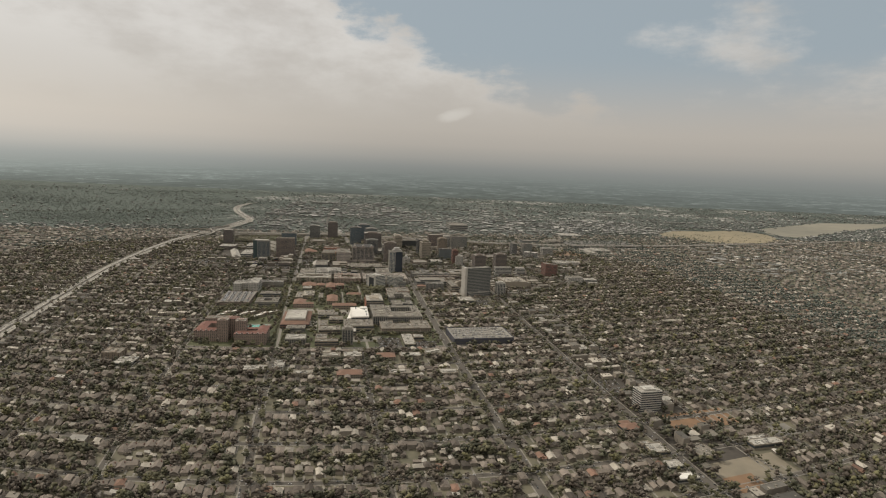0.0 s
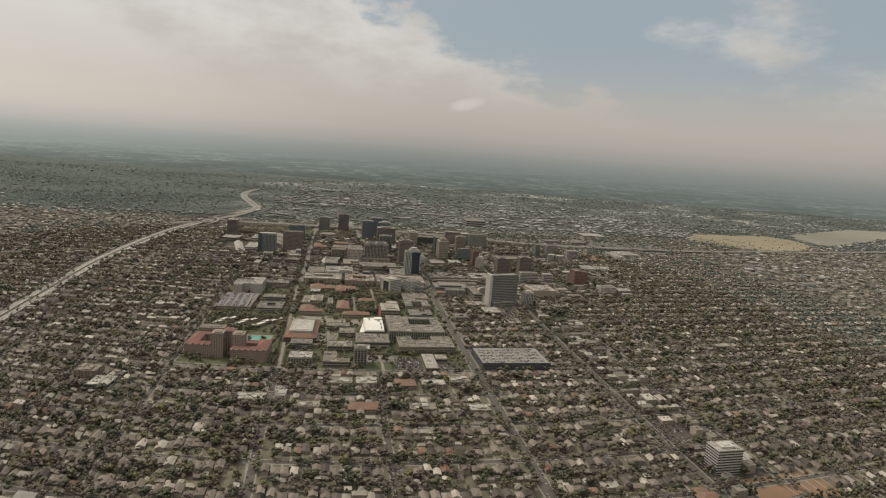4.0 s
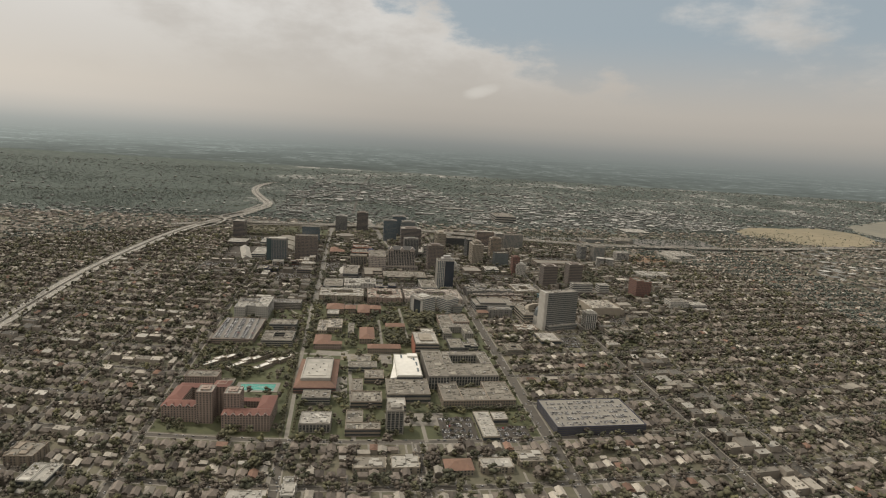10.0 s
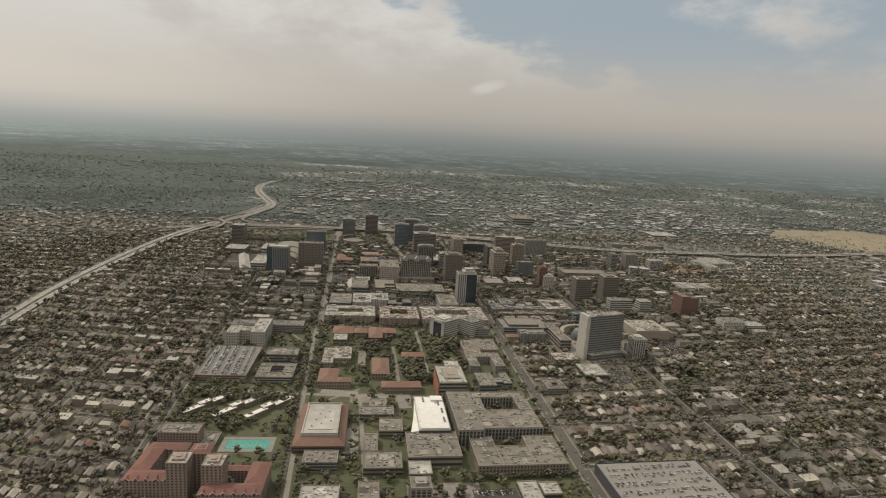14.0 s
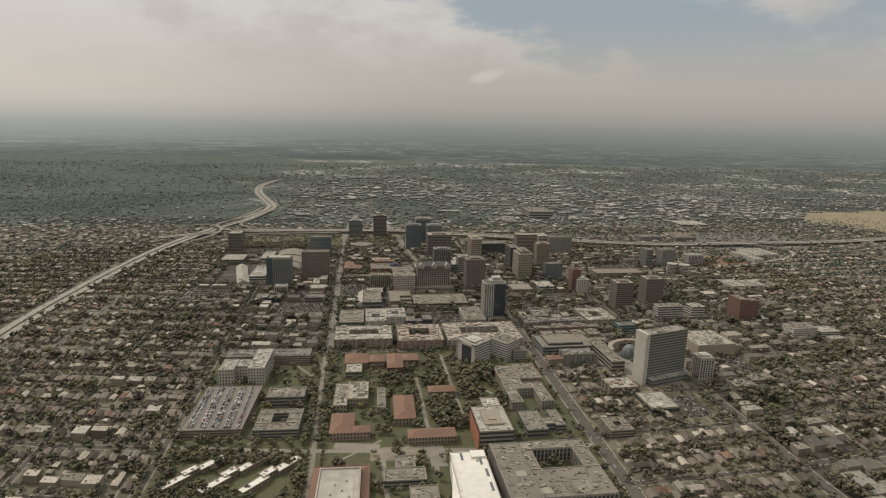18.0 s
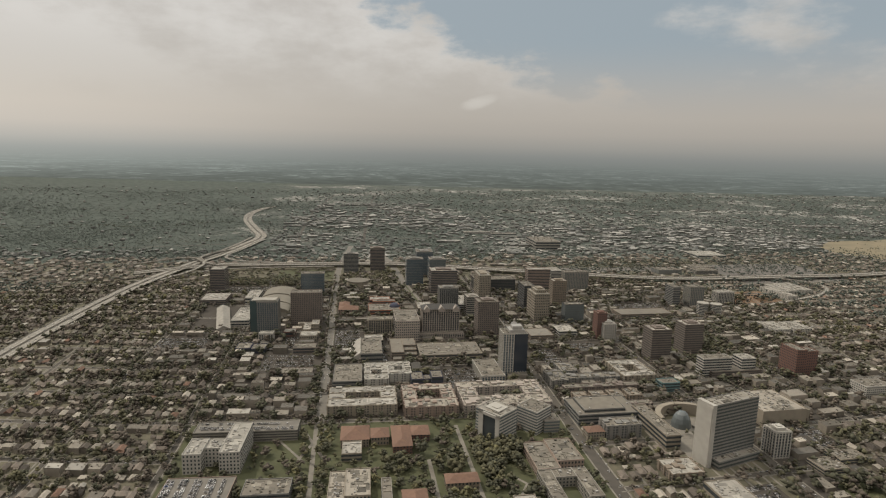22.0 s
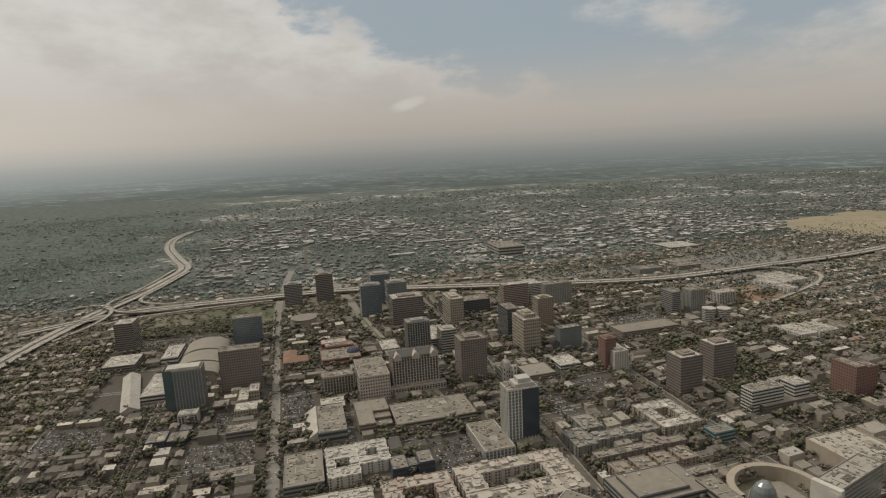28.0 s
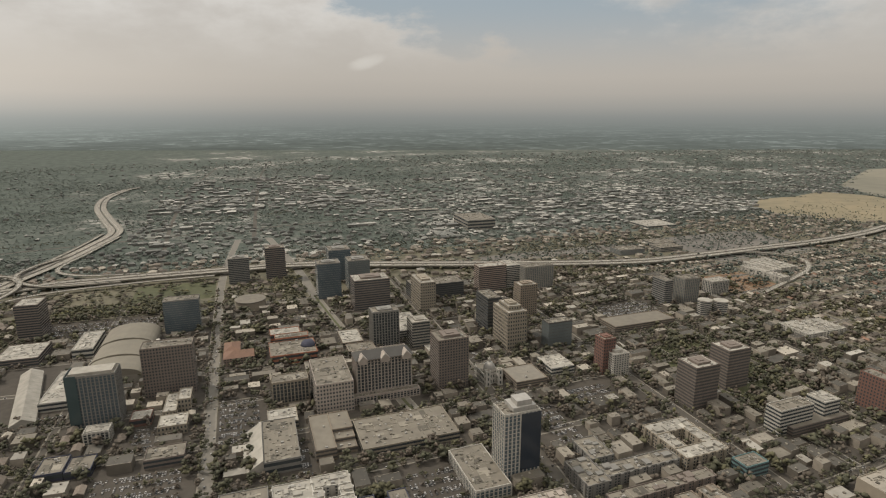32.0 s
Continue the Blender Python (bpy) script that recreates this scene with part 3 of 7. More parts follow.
for q in ((939, 943, 1273, 1175), (475, 1107, 817, 1163), (788, 767, 916, 871), (-250, 1006, -10, 1190), (470, 130, 517, 166), (500, 485, 615, 643), (-146, -134, 271, 358)):
    mark(*q, zone=True)
for q in ((457, -640, 549, -575), (473, -498, 569, -449), (484, -573, 527, -545), (590, -548, 622, -517)):
    mark(*q)
sheet("court", 52, 89, 118, 112, 0.075, M_sand, "tan paved court with small trees", "court")
sheet("court", 106, 76, 121, 112, 0.078, M_walk, "pale concrete forecourt", "court")
sheet("court", 46, -30, 62, 30, 0.075, M_walk, "pale concrete walk between halls", "court")
sheet("court", 104, -100, 168, -70, 0.075, M_walk, "pale paved yard beside the tower", "court")
# the paths of the campus
for k, (pts, w) in enumerate((([(2, -129), (-4, 360)], 2.3), ([(-142, 116), (264, 96)], 3.0), ([(70, -132), (63, 110)], 2.2), ([(143, -135), (142, -81)], 2.0), ([(-66, 121), (-10, 182)], 1.3), ([(-11, 272), (-45, 325)], 1.3), ([(18, 118), (61, 112)], 6.0),
               ([(20, 88), (63, 125)], 1.3), ([(63, 91), (101, 123)], 1.3), ([(166, 170), (192, 215)], 1.3), ([(192, 215), (179, 234)], 1.3), ([(-17, 277), (7, 342)], 1.6), ([(8, 276), (-18, 343)], 1.6), ([(111, 68), (109, 268)], 2.0), ([(149, 171), (146, 338)], 2.0))):
    me, _ = ribbon("path", [(x, y, 0.12 + 0.008 * k) for x, y in pts], w, M_walk, thick=0.06)
    tagged(new("path", me), "pale concrete campus path", "path", kind="structure")


# ---------------------------------------------------------------- buildings
def unit_mesh():
    s = Soup()
    s.box(-1.5, -1.1, 0, 1.5, 1.1, 1.5)
    s.box(-1.2, -0.8, 1.5, -0.2, 0.8, 1.75)
    s.box(0.2, -0.8, 1.5, 1.2, 0.8, 1.75)
    return s.mesh("roof_unit", M_metal)


UNIT = unit_mesh()
brng = random.Random(11)


def ring(s, x0, y0, x1, y1, z0, z1, t):
    """Four strips of thickness t just outside a box."""
    s.box(x0 - t, y0 - t, z0, x1 + t, y0, z1)
    s.box(x0 - t, y1, z0, x1 + t, y1 + t, z1)
    s.box(x0 - t, y0, z0, x0, y1, z1)
    s.box(x1, y0, z0, x1 + t, y1, z1)


def windows_row(s, x0, y0, x1, y1, z0, z1, gap, w, t):
    for a0, a1, horiz in ((x0, x1, True), (y0, y1, False)):
        n = max(1, int((a1 - a0) / gap))
        for k in range(n):
            c = a0 + (k + 0.5) * (a1 - a0) / n
            if horiz:
                s.box(c - w / 2, y0 - t, z0, c + w / 2, y0, z1)
                s.box(c - w / 2, y1, z0, c + w / 2, y1 + t, z1)
            else:
                s.box(x0 - t, c - w / 2, z0, x0, c + w / 2, z1)
                s.box(x1, c - w / 2, z0, x1 + t, c + w / 2, z1)


def wing(top, x0, y0, x1, y1, z0, h, wall, roofm, style, storeys, units, glass):
    """One box of a building: walls with a parapet, roof, windows by storey, plant on the roof."""
    s = Soup()
    p, t = 0.85, 0.5
    s.box(x0, y0, z0, x1, y1, h, 4)
    if roofm in TILED:
        part("wall", s.mesh("wall", wall), top)
        s = Soup()
        w, d, e = (x1 - x0) / 2, (y1 - y0) / 2, 0.7
        r = min(w, d)
        mx, my = (x0 + x1) / 2, (y0 + y1) / 2
        v = [(-w - e, -d - e, h - .1), (w + e, -d - e, h - .1), (w + e, d + e, h - .1), (-w - e, d + e, h - .1), (-(w - r), -(d - r), h + r * .42), ((w - r), (d - r), h + r * .42)]
        f = [(0, 1, 5, 4), (1, 2, 5), (2, 3, 4, 5), (3, 0, 4)] if w >= d else [(0, 1, 4), (1, 2, 5, 4), (2, 3, 5), (3, 0, 4, 5)]
        s.add([(mx + a, my + b, c) for a, b, c in v], f)
        part("roof", s.mesh("roof", roofm), top, "red clay tile roof")
        units = 0
    for a in () if roofm in TILED else ((x0, y0, x1, y0 + t), (x0, y1 - t, x1, y1), (x0, y0 + t, x0 + t, y1 - t), (x1 - t, y0 + t, x1, y1 - t)):
        s.box(a[0], a[1], h, a[2], a[3], h + p, 5)
    if roofm not in TILED:
        part("wall", s.mesh("wall", wall), top)
        s = Soup()
        s.box(x0 + t, y0 + t, h - 0.3, x1 - t, y1 - t, h + 0.05, 5)
        part("roof", s.mesh("roof", roofm), top)
    area = (x1 - x0) * (y1 - y0)
    if roofm not in TILED and roofm != M_roof_bright and area > 60 and not top.name.startswith(("dormitory", "parking", "arena")):
        s = Soup()
        for lift in range(min(110, int(area / 27) + 2)):
            q = brng.random()
            if q < .6:      # pads, hatches, fans
                w, d, z = brng.uniform(.4, 1.3), brng.uniform(.4, 1.3), brng.uniform(.3, 1.1)
            elif q < .86:     # ducts and pipe runs
                w, d, z = brng.uniform(.2, .4), brng.uniform(2, 6), brng.uniform(.2, .5)
                if brng.random() < .5:
                    w, d = d, w
            else:            # mended strips of roofing
                w, d, z = brng.uniform(1.2, 5), brng.uniform(1.2, 5), .06 + .004 * lift
            w, d = min(w, (x1 - x0) / 2 - 1.2), min(d, (y1 - y0) / 2 - 1.2)
            if w < .15 or d < .15:
                continue
            cx, cy = brng.uniform(x0 + w + .6, x1 - w - .6), brng.uniform(y0 + d + .6, y1 - d - .6)
            s.box(cx - w, cy - d, h, cx + w, cy + d, h + .05 + z, 5)
        tagged(part("roof_clutter", s.mesh("roof_clutter", M_clutter_pale if roofm == M_roof_white else M_clutter), top), kind="stuff")
    sh = (h - z0) / storeys
    if style in ("band", "punch", "deck"):
        s = Soup()
        if style == "band":
            ring(s, x0, y0, x1, y1, sh * 0.38, sh * 0.86, 0.12)
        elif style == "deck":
            # shade inside the open decks, put in as a dark strip
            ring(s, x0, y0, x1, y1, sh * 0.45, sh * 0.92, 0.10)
        else:
            windows_row(s, x0, y0, x1, y1, sh * 0.3, sh * 0.8, 3.0, 1.5, 0.10)
        me = s.mesh("window_band", glass)
        for k in range(storeys):
            tagged(part("window_band", me, top, loc=(0, 0, z0 + k * sh)), kind="stuff" if style == "punch" else "")
    elif style == "pier":
        s = Soup()
        ring(s, x0, y0, x1, y1, z0 + 1.5, h - 1.5, 0.10)
        part("window_wall", s.mesh("window_wall", glass), top)
        s = Soup()
        s.box(-0.55, -0.4, z0, 0.55, 0.4, h + 0.2)
        pm = s.mesh("pier", wall)
        for a0, a1, horiz in ((x0, x1, True), (y0, y1, False)):
            n = max(2, int((a1 - a0) / 3.4))
            for k in range(n + 1):
                c = a0 + k * (a1 - a0) / n
                if horiz:
                    part("pier", pm, top, loc=(c, y0 - 0.2, 0))
                    part("pier", pm, top, loc=(c, y1 + 0.2, 0))
                elif 0 < k < n:
                    part("pier", pm, top, loc=(x0 - 0.2, c, 0), turn=1.5708)
                    part("pier", pm, top, loc=(x1 + 0.2, c, 0), turn=1.5708)
        s = Soup()
        ring(s, x0, y0, x1, y1, -0.25, 0.25, 0.25)
        sm = s.mesh("spandrel", wall)
        for k in range(1, storeys):
            part("spandrel", sm, top, loc=(0, 0, z0 + k * sh))
    elif style == "glass":
        s = Soup()
        ring(s, x0, y0, x1, y1, z0 + 0.5, h - 0.8, 0.10)
        part("curtain_wall", s.mesh("curtain_wall", glass), top)
        s = Soup()
        ring(s, x0, y0, x1, y1, -0.16, 0.16, 0.22)
        sm = s.mesh("floor_edge", wall)
        for k in range(1, storeys):
            part("floor_edge", sm, top, loc=(0, 0, z0 + k * sh))
    for k in range(units):
        u = part("roof_unit", UNIT, top, loc=(brng.uniform(x0 + 3, x1 - 3), brng.uniform(y0 + 3, y1 - 3), h + 0.05), turn=brng.choice((0, 1.5708)))
        q = brng.uniform(0.45, 1.0)
        u.scale = (q, q, q)


TILED = (M_roof_tile, M_roof_red)


def bays(top, x0, y0, x1, y1, h, wall):
    """Projecting bays along the fronts and raised pieces of roof, as apartments have."""
    s = Soup()
    s.box(-1.5, -0.9, 0, 1.5, 0, h + brng.choice((0.6, 1.3, 1.8)))
    bm_ = s.mesh("bay", wall)
    for a0, a1, horiz in ((x0, x1, True), (y0, y1, False)):
        n = int((a1 - a0) / 8.5)
        for k in range(n):
            c = a0 + (k + 0.5) * (a1 - a0) / n
            if horiz:
                part("bay", bm_, top, loc=(c, y0, 0))
            else:
                part("bay", bm_, top, loc=(x0, c, 0), turn=-1.5708)
                part("bay", bm_, top, loc=(x1, c, 0), turn=1.5708)
    s = Soup()
    s.box(-1, -1, 0, 1, 1, 1, 5)
    rm_ = s.mesh("raised_roof", M_roof_white if wall in (M_white, M_beige) else wall)
    for _ in range(int((x1 - x0) * (y1 - y0) / 190) + 1):
        w, d = min(brng.uniform(1.5, 4), (x1 - x0) * .42), min(brng.uniform(1.5, 4), (y1 - y0) * .42)
        u = part("raised_roof", rm_, top, loc=(brng.uniform(x0 + w, x1 - w), brng.uniform(y0 + d, y1 - d), h))
        u.scale = (w, d, brng.uniform(.9, 2.2))


def B(name, label, rects, wall=None, roofm=None, style="band", storeys=2, units=3, glass=None, category="building", group="", plant=0.0, turn=0.0):
    """A building from boxes (x0, y0, x1, y1, height[, foot])."""
    if len(label.split()) < 4:
        label += " with a flat roof"
    wall, roofm, glass = wall or M_conc, roofm or M_roof_grey, glass or M_glass
    cx = sum(r[0] + r[2] for r in rects) / (2 * len(rects))
    cy = sum(r[1] + r[3] for r in rects) / (2 * len(rects))
    top = thing(name, label, category, cx, cy, 0, group, turn)
    hmax = max(r[4] for r in rects)
    for r in rects:
        z0 = r[5] if len(r) > 5 else 0.0
        st = max(1, round(storeys * (r[4] - z0) / hmax))
        wing(top, r[0] - cx, r[1] - cy, r[2] - cx, r[3] - cy, z0, r[4], wall, roofm, style, st, units, glass)
        if name in ("apartment_block", "townhouse_block", "townhouse_row") and roofm not in TILED:
            bays(top, r[0] - cx, r[1] - cy, r[2] - cx, r[3] - cy, r[4], wall)
        if turn:
            d = max(r[2] - r[0], r[3] - r[1]) / 2
            mark(cx - d - 1, cy - d - 1, cx + d + 1, cy + d + 1)
        else:
            mark(r[0] - 2, r[1] - 2, r[2] + 2, r[3] + 2)
    if plant:
        r = max(rects, key=lambda q: q[4])
        s = Soup()
        w, d = (r[2] - r[0]) * 0.28, (r[3] - r[1]) * 0.28
        mx, my = (r[0] + r[2]) / 2 - cx, (r[1] + r[3]) / 2 - cy
        s.box(mx - w, my - d, r[4], mx + w, my + d, r[4] + plant)
        s.box(mx - w * .5, my - d * .5, r[4] + plant, mx + w * .4, my + d * .3, r[4] + plant + 0.8)
        part("plant_room", s.mesh("plant_room", wall), top)
    return top


def court_rects(x0, y0, x1, y1, h, cx0, cy0, cx1, cy1):
    """Four wings round a courtyard."""
    return [(x0, y0, x1, cy0, h), (x0, cy1, x1, y1, h), (x0, cy0, cx0, cy1, h), (cx1, cy0, x1, cy1, h)]


# --- campus
ev = B("arena_hall", "low red-roofed arena hall with white top", [(0.7, -21, 50.2, 71, 7)], M_brick, M_roof_grey, "band", 2, 0, category="hall")
s = Soup()
s.add([(-25, -46, 0.1), (25, -46, 0.1), (25, 46, 0.1), (-25, 46, 0.1), (-18, -36, 5.2), (18, -36, 5.2), (18, 32, 5.2), (-18, 32, 5.2)], [(0, 1, 5, 4), (1, 2, 6, 5), (2, 3, 7, 6), (3, 0, 4, 7)])
part("skirt_roof", s.mesh("skirt_roof", M_roof_tile), ev, "sloping red tile skirt roof", loc=(0, 0, 7.1))
s = Soup()
s.box(-17.6, -35.6, 3, 17.6, 31.6, 7.4)
ring(s, -16.6, -34, 16.6, 30, 7.4, 8.6, 1.0)
s.box(-12, -26, 7.4, 12, 12, 7.9, 5)
part("drum", s.mesh("drum", M_roof_white), ev, "white flat upper roof", loc=(0, 0, 7.1))
for k in range(7):
    part("roof_unit", UNIT, ev, loc=(-9 + 3 * k, -20 + (k * 13) % 34, 15.6)).scale = (.5, .5, .5)
B("campus_hall", "pale concrete hall with a flat roof", [(11.6, -52.5, 43.3, -31.6, 9.3)], M_conc, M_roof_grey, "band", 3, 4)
B("campus_hall", "white hall with rows of roof panels", [(14.2, -116.3, 46, -89.2, 10.3)], M_conc, M_roof_white, "pier", 3, 12)
B("campus_hall", "brown L-shaped hall with a flat roof", [(61.2, -107.7, 79.2, -79.5, 8.2), (61.2, -123.4, 97.3, -107.7, 8.2)], M_tan, M_roof_grey, "band", 2, 2)
B("campus_tower", "tall square concrete tower with vertical ribs", [(103.3, -117.8, 120.1, -101, 26.5)], M_conc, M_roof_grey, "pier", 10, 1, plant=2.5)
B("campus_hall", "small hall with a white roof", [(106.7, -68.8, 127.4, -46.8, 8.2)], M_beige, M_roof_white, "band", 2, 2)
su = B("student_union", "white student union with a bright roof", [(121.5, -0.6, 152.7, 75.1, 14.2)], M_white, M_roof_bright, "band", 3, 2, plant=0.0)
s = Soup()
s.add([(-23.5, -37.8, 0), (-15.7, -37.8, 0), (-15.7, 30, 0), (-17.2, 5, 0), (-23.5, -37.8, 12.4), (-15.7, -37.8, 13.6), (-15.7, 30, 13.9), (-17.2, 5, 13.3)], [(4, 5, 6, 7), (0, 1, 5, 4), (3, 0, 4, 7), (2, 3, 7, 6)])
part("side_wing", s.mesh("side_wing", M_roof_bright), su, "white wing with a slanting side")
s = Soup()
s.box(-1.1, -5.5, 0, 1.1, 5.5, 0.5, 5)
sky_ = s.mesh("skylight", M_glass_grey)
for q in ((9.5, 22), (11.8, 4), (11.8, -16), (-6, 30)):
    part("skylight", sky_, su, "grey glass skylight", loc=(q[0], q[1], 14.3))
s = Soup()
s.box(-14, -36.5, 14.2, 14.5, -28, 15.9, 5)
s.box(2, 26, 14.2, 14.5, 36.5, 16.4, 5)
s.box(-14, -20, 14.2, -12.8, 34, 14.9, 5)
part("raised_roof", s.mesh("raised_roof", M_roof_bright), su, "white raised roof steps")
B("student_union_annex", "grey flat-roofed annex with roof plant", [(107.4, -45.5, 157.4, 0.8, 11.2)], M_beige, M_roof_grey, "band", 2, 10)
B("engineering_building", "large grey engineering block round a courtyard", court_rects(183.4, 1.6, 246.3, 85.7, 14, 194.9, 41.5, 232.9, 73.1) + [(158.7, -8.9, 183.4, 79.4, 18)], M_conc, M_roof_grey, "pier", 4, 4)
B("engineering_annex", "low brown annex with notched courtyard", [(169.4, -61, 192.2, -7.4, 10), (192.2, -61, 222.7, -26.3, 10), (222.7, -61, 253.1, -7.4, 10)], M_tan, M_roof_grey, "punch", 3, 3)
B("shed_building", "long low shed with a white roof", [(199.8, -137.5, 217, -79.8, 6)], M_beige, M_roof_white, "band", 1, 2)
B("shed_building", "low shed with a white roof", [(218.7, -100.2, 234.8, -82.4, 6)], M_beige, M_roof_white, "band", 1, 1)
sh_ = B("science_hall", "hall with orange end wall and white roof", [(152.6, 94.2, 184.3, 144.6, 22.1)], M_beige, M_roof_white, "band", 5, 5, plant=2.0)
s = Soup()
s.box(-16.9, -24, 0, -16.5, 24, 20)
s.box(-16.9, -24.4, 0, -6, -24.0, 20)
part("end_wall", s.mesh("end_wall", M_orange), sh_, "orange panel end wall")
B("campus_hall", "narrow white-roofed hall", [(165.6, 145.2, 183.7, 167.3, 20.1)], M_beige, M_roof_white, "band", 5, 2)
B("campus_hall", "grey U-shaped hall round a garden court", [(202, 172.6, 214.2, 219.6, 9.9), (214.2, 205, 233.8, 219.6, 9.9), (233.8, 172.6, 246.9, 219.6, 9.9)], M_conc, M_roof_grey, "punch", 3, 3)
B("campus_hall", "grey low hall with a side wing", [(204, 116.7, 224.6, 156.6, 7.9), (224.6, 127.2, 234.9, 139.8, 7.9), (234.9, 125.1, 245.2, 158.7, 6.9)], M_grey, M_roof_grey, "band", 2, 2)
B("campus_hall", "brown low hall with stepped flat roofs", [(203.1, 223.5, 225.4, 275.6, 7.9), (225.4, 233.9, 251.5, 277.7, 8.9)], M_pink, M_roof_grey, "punch", 2, 3)
lb = B("library_building", "large grey library with banded angled fronts", [(169.9, 293.9, 198.3, 327.1, 30.8)], M_white, M_conc, "band", 9, 2, M_glass_grey, turn=0.66, plant=1.6)
s = Soup()
s.box(-15.6, -12, 3, -15.15, 5, 28)
part("glass_wall", s.mesh("glass_wall", M_glass), lb, "tall dark glass end wall")
s = Soup()
for x0, y0, x1, y1 in ((-16.4, -17, -15.2, -12), (-16.4, 5, -15.2, 11)):
    s.box(x0, y0, 0, x1, y1, 31)
s.box(-16.4, -17, 28, -15.2, 11, 31)
part("wall_frame", s.mesh("wall_frame", M_white), lb, "pale frame round the glass wall")
B("library_wing", "grey library wing with banded angled fronts", [(214.9, 308.5, 240.8, 335.5, 25.5)], M_white, M_roof_grey, "band", 8, 3, M_glass_grey, turn=0.66)
B("library_wing", "lower stepped library wing", [(235.4, 306.9, 251.9, 323.4, 13.7)], M_conc, M_roof_grey, "band", 4, 2, M_glass_grey)
B("old_campus_hall", "old hall with red tile roof", [(118.2, 211.8, 147.4, 227.5, 8.1)], M_tan, M_roof_tile, "punch", 2, 0)
B("campus_hall", "long hall with red tile roof", [(88.9, 114.2, 134.2, 131.1, 8.1)], M_tan, M_roof_tile, "punch", 2, 0)
B("campus_hall", "hall with dark red tile roof", [(78.1, 153.1, 99, 205.6, 8.2)], M_tan, M_roof_tile, "punch", 2, 1)
B("campus_hall", "broad hall with pale green-grey roof", [(14.8, 213.9, 29.2, 241.2, 7.3), (29.2, 197.1, 51.7, 241.2, 9.3), (14.8, 184.5, 29.2, 213.9, 8.3)], M_beige, M_roof_light, "punch", 2, 6)
B("campus_hall", "hall with a red tile roof", [(13.7, 127.6, 36.2, 167.5, 8.3), (36.2, 127.6, 52.5, 140.2, 8.3)], M_pink, M_roof_tile, "punch", 2, 1)
B("campus_hall", "tall hall with tan tile roof", [(23.9, 297.5, 52.4, 327.9, 9.3)], M_tan, M_roof_tile, "punch", 3, 1)
B("campus_hall", "red-roofed hall beside the square", [(54.4, 300.8, 72.4, 321.7, 9.2)], M_tan, M_roof_tile, "punch", 2, 0)
B("campus_hall", "old brick hall with red roof", [(75.5, 280.7, 94.3, 325.6, 9.1), (94.3, 304.7, 114, 325.6, 8.1)], M_brick, M_roof_tile, "punch", 3, 0)
B("campus_hall", "low hall with a bright white roof", [(25.3, 270.4, 44.6, 295.5, 8.3)], M_beige, M_roof_white, "band", 2, 2)
B("campus_hall", "narrow grey hall", [(60.8, 178.1, 69.8, 225.3, 8.2)], M_conc, M_roof_grey, "punch", 2, 1)
B("campus_hall", "low flat hall with red-brown wing", [(67.3, -59, 102.3, -30.6, 8.2), (67.3, -29.6, 80.3, 6.1, 8.2), (82.3, 10.3, 106.3, 37.7, 7.2)], M_tan, M_roof_grey, "band", 2, 3)
B("campus_hall", "pair of grey flat halls", [(63.4, 46.1, 99.4, 65.1, 7.2), (73.4, 67.2, 91.4, 86.1, 6.2)], M_conc, M_roof_grey, "band", 2, 3)
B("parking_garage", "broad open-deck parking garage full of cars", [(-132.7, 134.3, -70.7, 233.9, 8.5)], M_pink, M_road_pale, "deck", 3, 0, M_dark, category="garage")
B("campus_hall", "square concrete hall round a courtyard", court_rects(-60.9, 132.6, -16.5, 175.7, 9.5, -46.1, 147.3, -30.2, 167.3), M_conc, M_roof_grey, "band", 3, 1)
B("campus_hall", "long dark hall with a grey roof", [(-58.4, 199.8, -17.2, 225, 11.6)], M_grey, M_roof_grey, "band", 3, 4)
B("science_tower", "white science block with rows of roof plant", [(-122.1, 254.8, -104.7, 286.4, 20.3), (-104.7, 267.4, -87.3, 286.4, 19.3), (-87.3, 252.7, -67.7, 313.7, 22.5)], M_white, M_roof_white, "punch", 6, 8)
B("parking_garage", "long pale parking garage behind the science block", [(-127.7, 315.2, -20.1, 339.4, 11.7)], M_conc, M_road_pale, "deck", 4, 0, M_dark, category="garage")
for cx, cy in ((-104, 68), (-68, 66), (-34, 66)):
    B("dormitory_row", "long low dormitory with a bright zigzag roof", [(cx - 4.5, cy - 33, cx + 4.5, cy - 4, 5), (cx - 8.5, cy - 8, cx + 0.5, cy + 8, 5.4), (cx - 4.5, cy + 6, cx + 4.5, cy + 33, 5)], M_tan, M_roof_bright, "punch", 2, 1, group="dormitory rows", turn=-0.70)
cv = dict(category="dormitory")
rb1 = B("residence_block", "tall brick residence block with red tile roofs", [(-131.1, -103.8, -80.3, -88.4, 19), (-131.1, -88.4, -114.9, -51.3, 19), (-131.1, -51.3, -95.4, -39, 16.9)], M_pink, M_roof_red, "punch", 7, 0, **cv)
rb2 = B("residence_block", "tall brick residence block with red tile roofs", [(-64.2, -116.8, -14.8, -101.2, 18.8), (-30.6, -101.2, -14.8, -69.1, 18.8), (-61, -77.4, -30.6, -69.1, 15.7)], M_pink, M_roof_red, "punch", 7, 0, **cv)
B("residence_tower", "brown brick residence tower with ornate pale crown", [(-95.2, -104.2, -78, -85.6, 36.8)], M_pink, M_roof_white, "punch", 14, 6, plant=2.0, **cv)
B("residence_tower", "brown brick residence tower with ornate pale crown", [(-65.3, -105.5, -48.3, -86.9, 36.6)], M_pink, M_roof_white, "punch", 14, 6, plant=2.0, **cv)
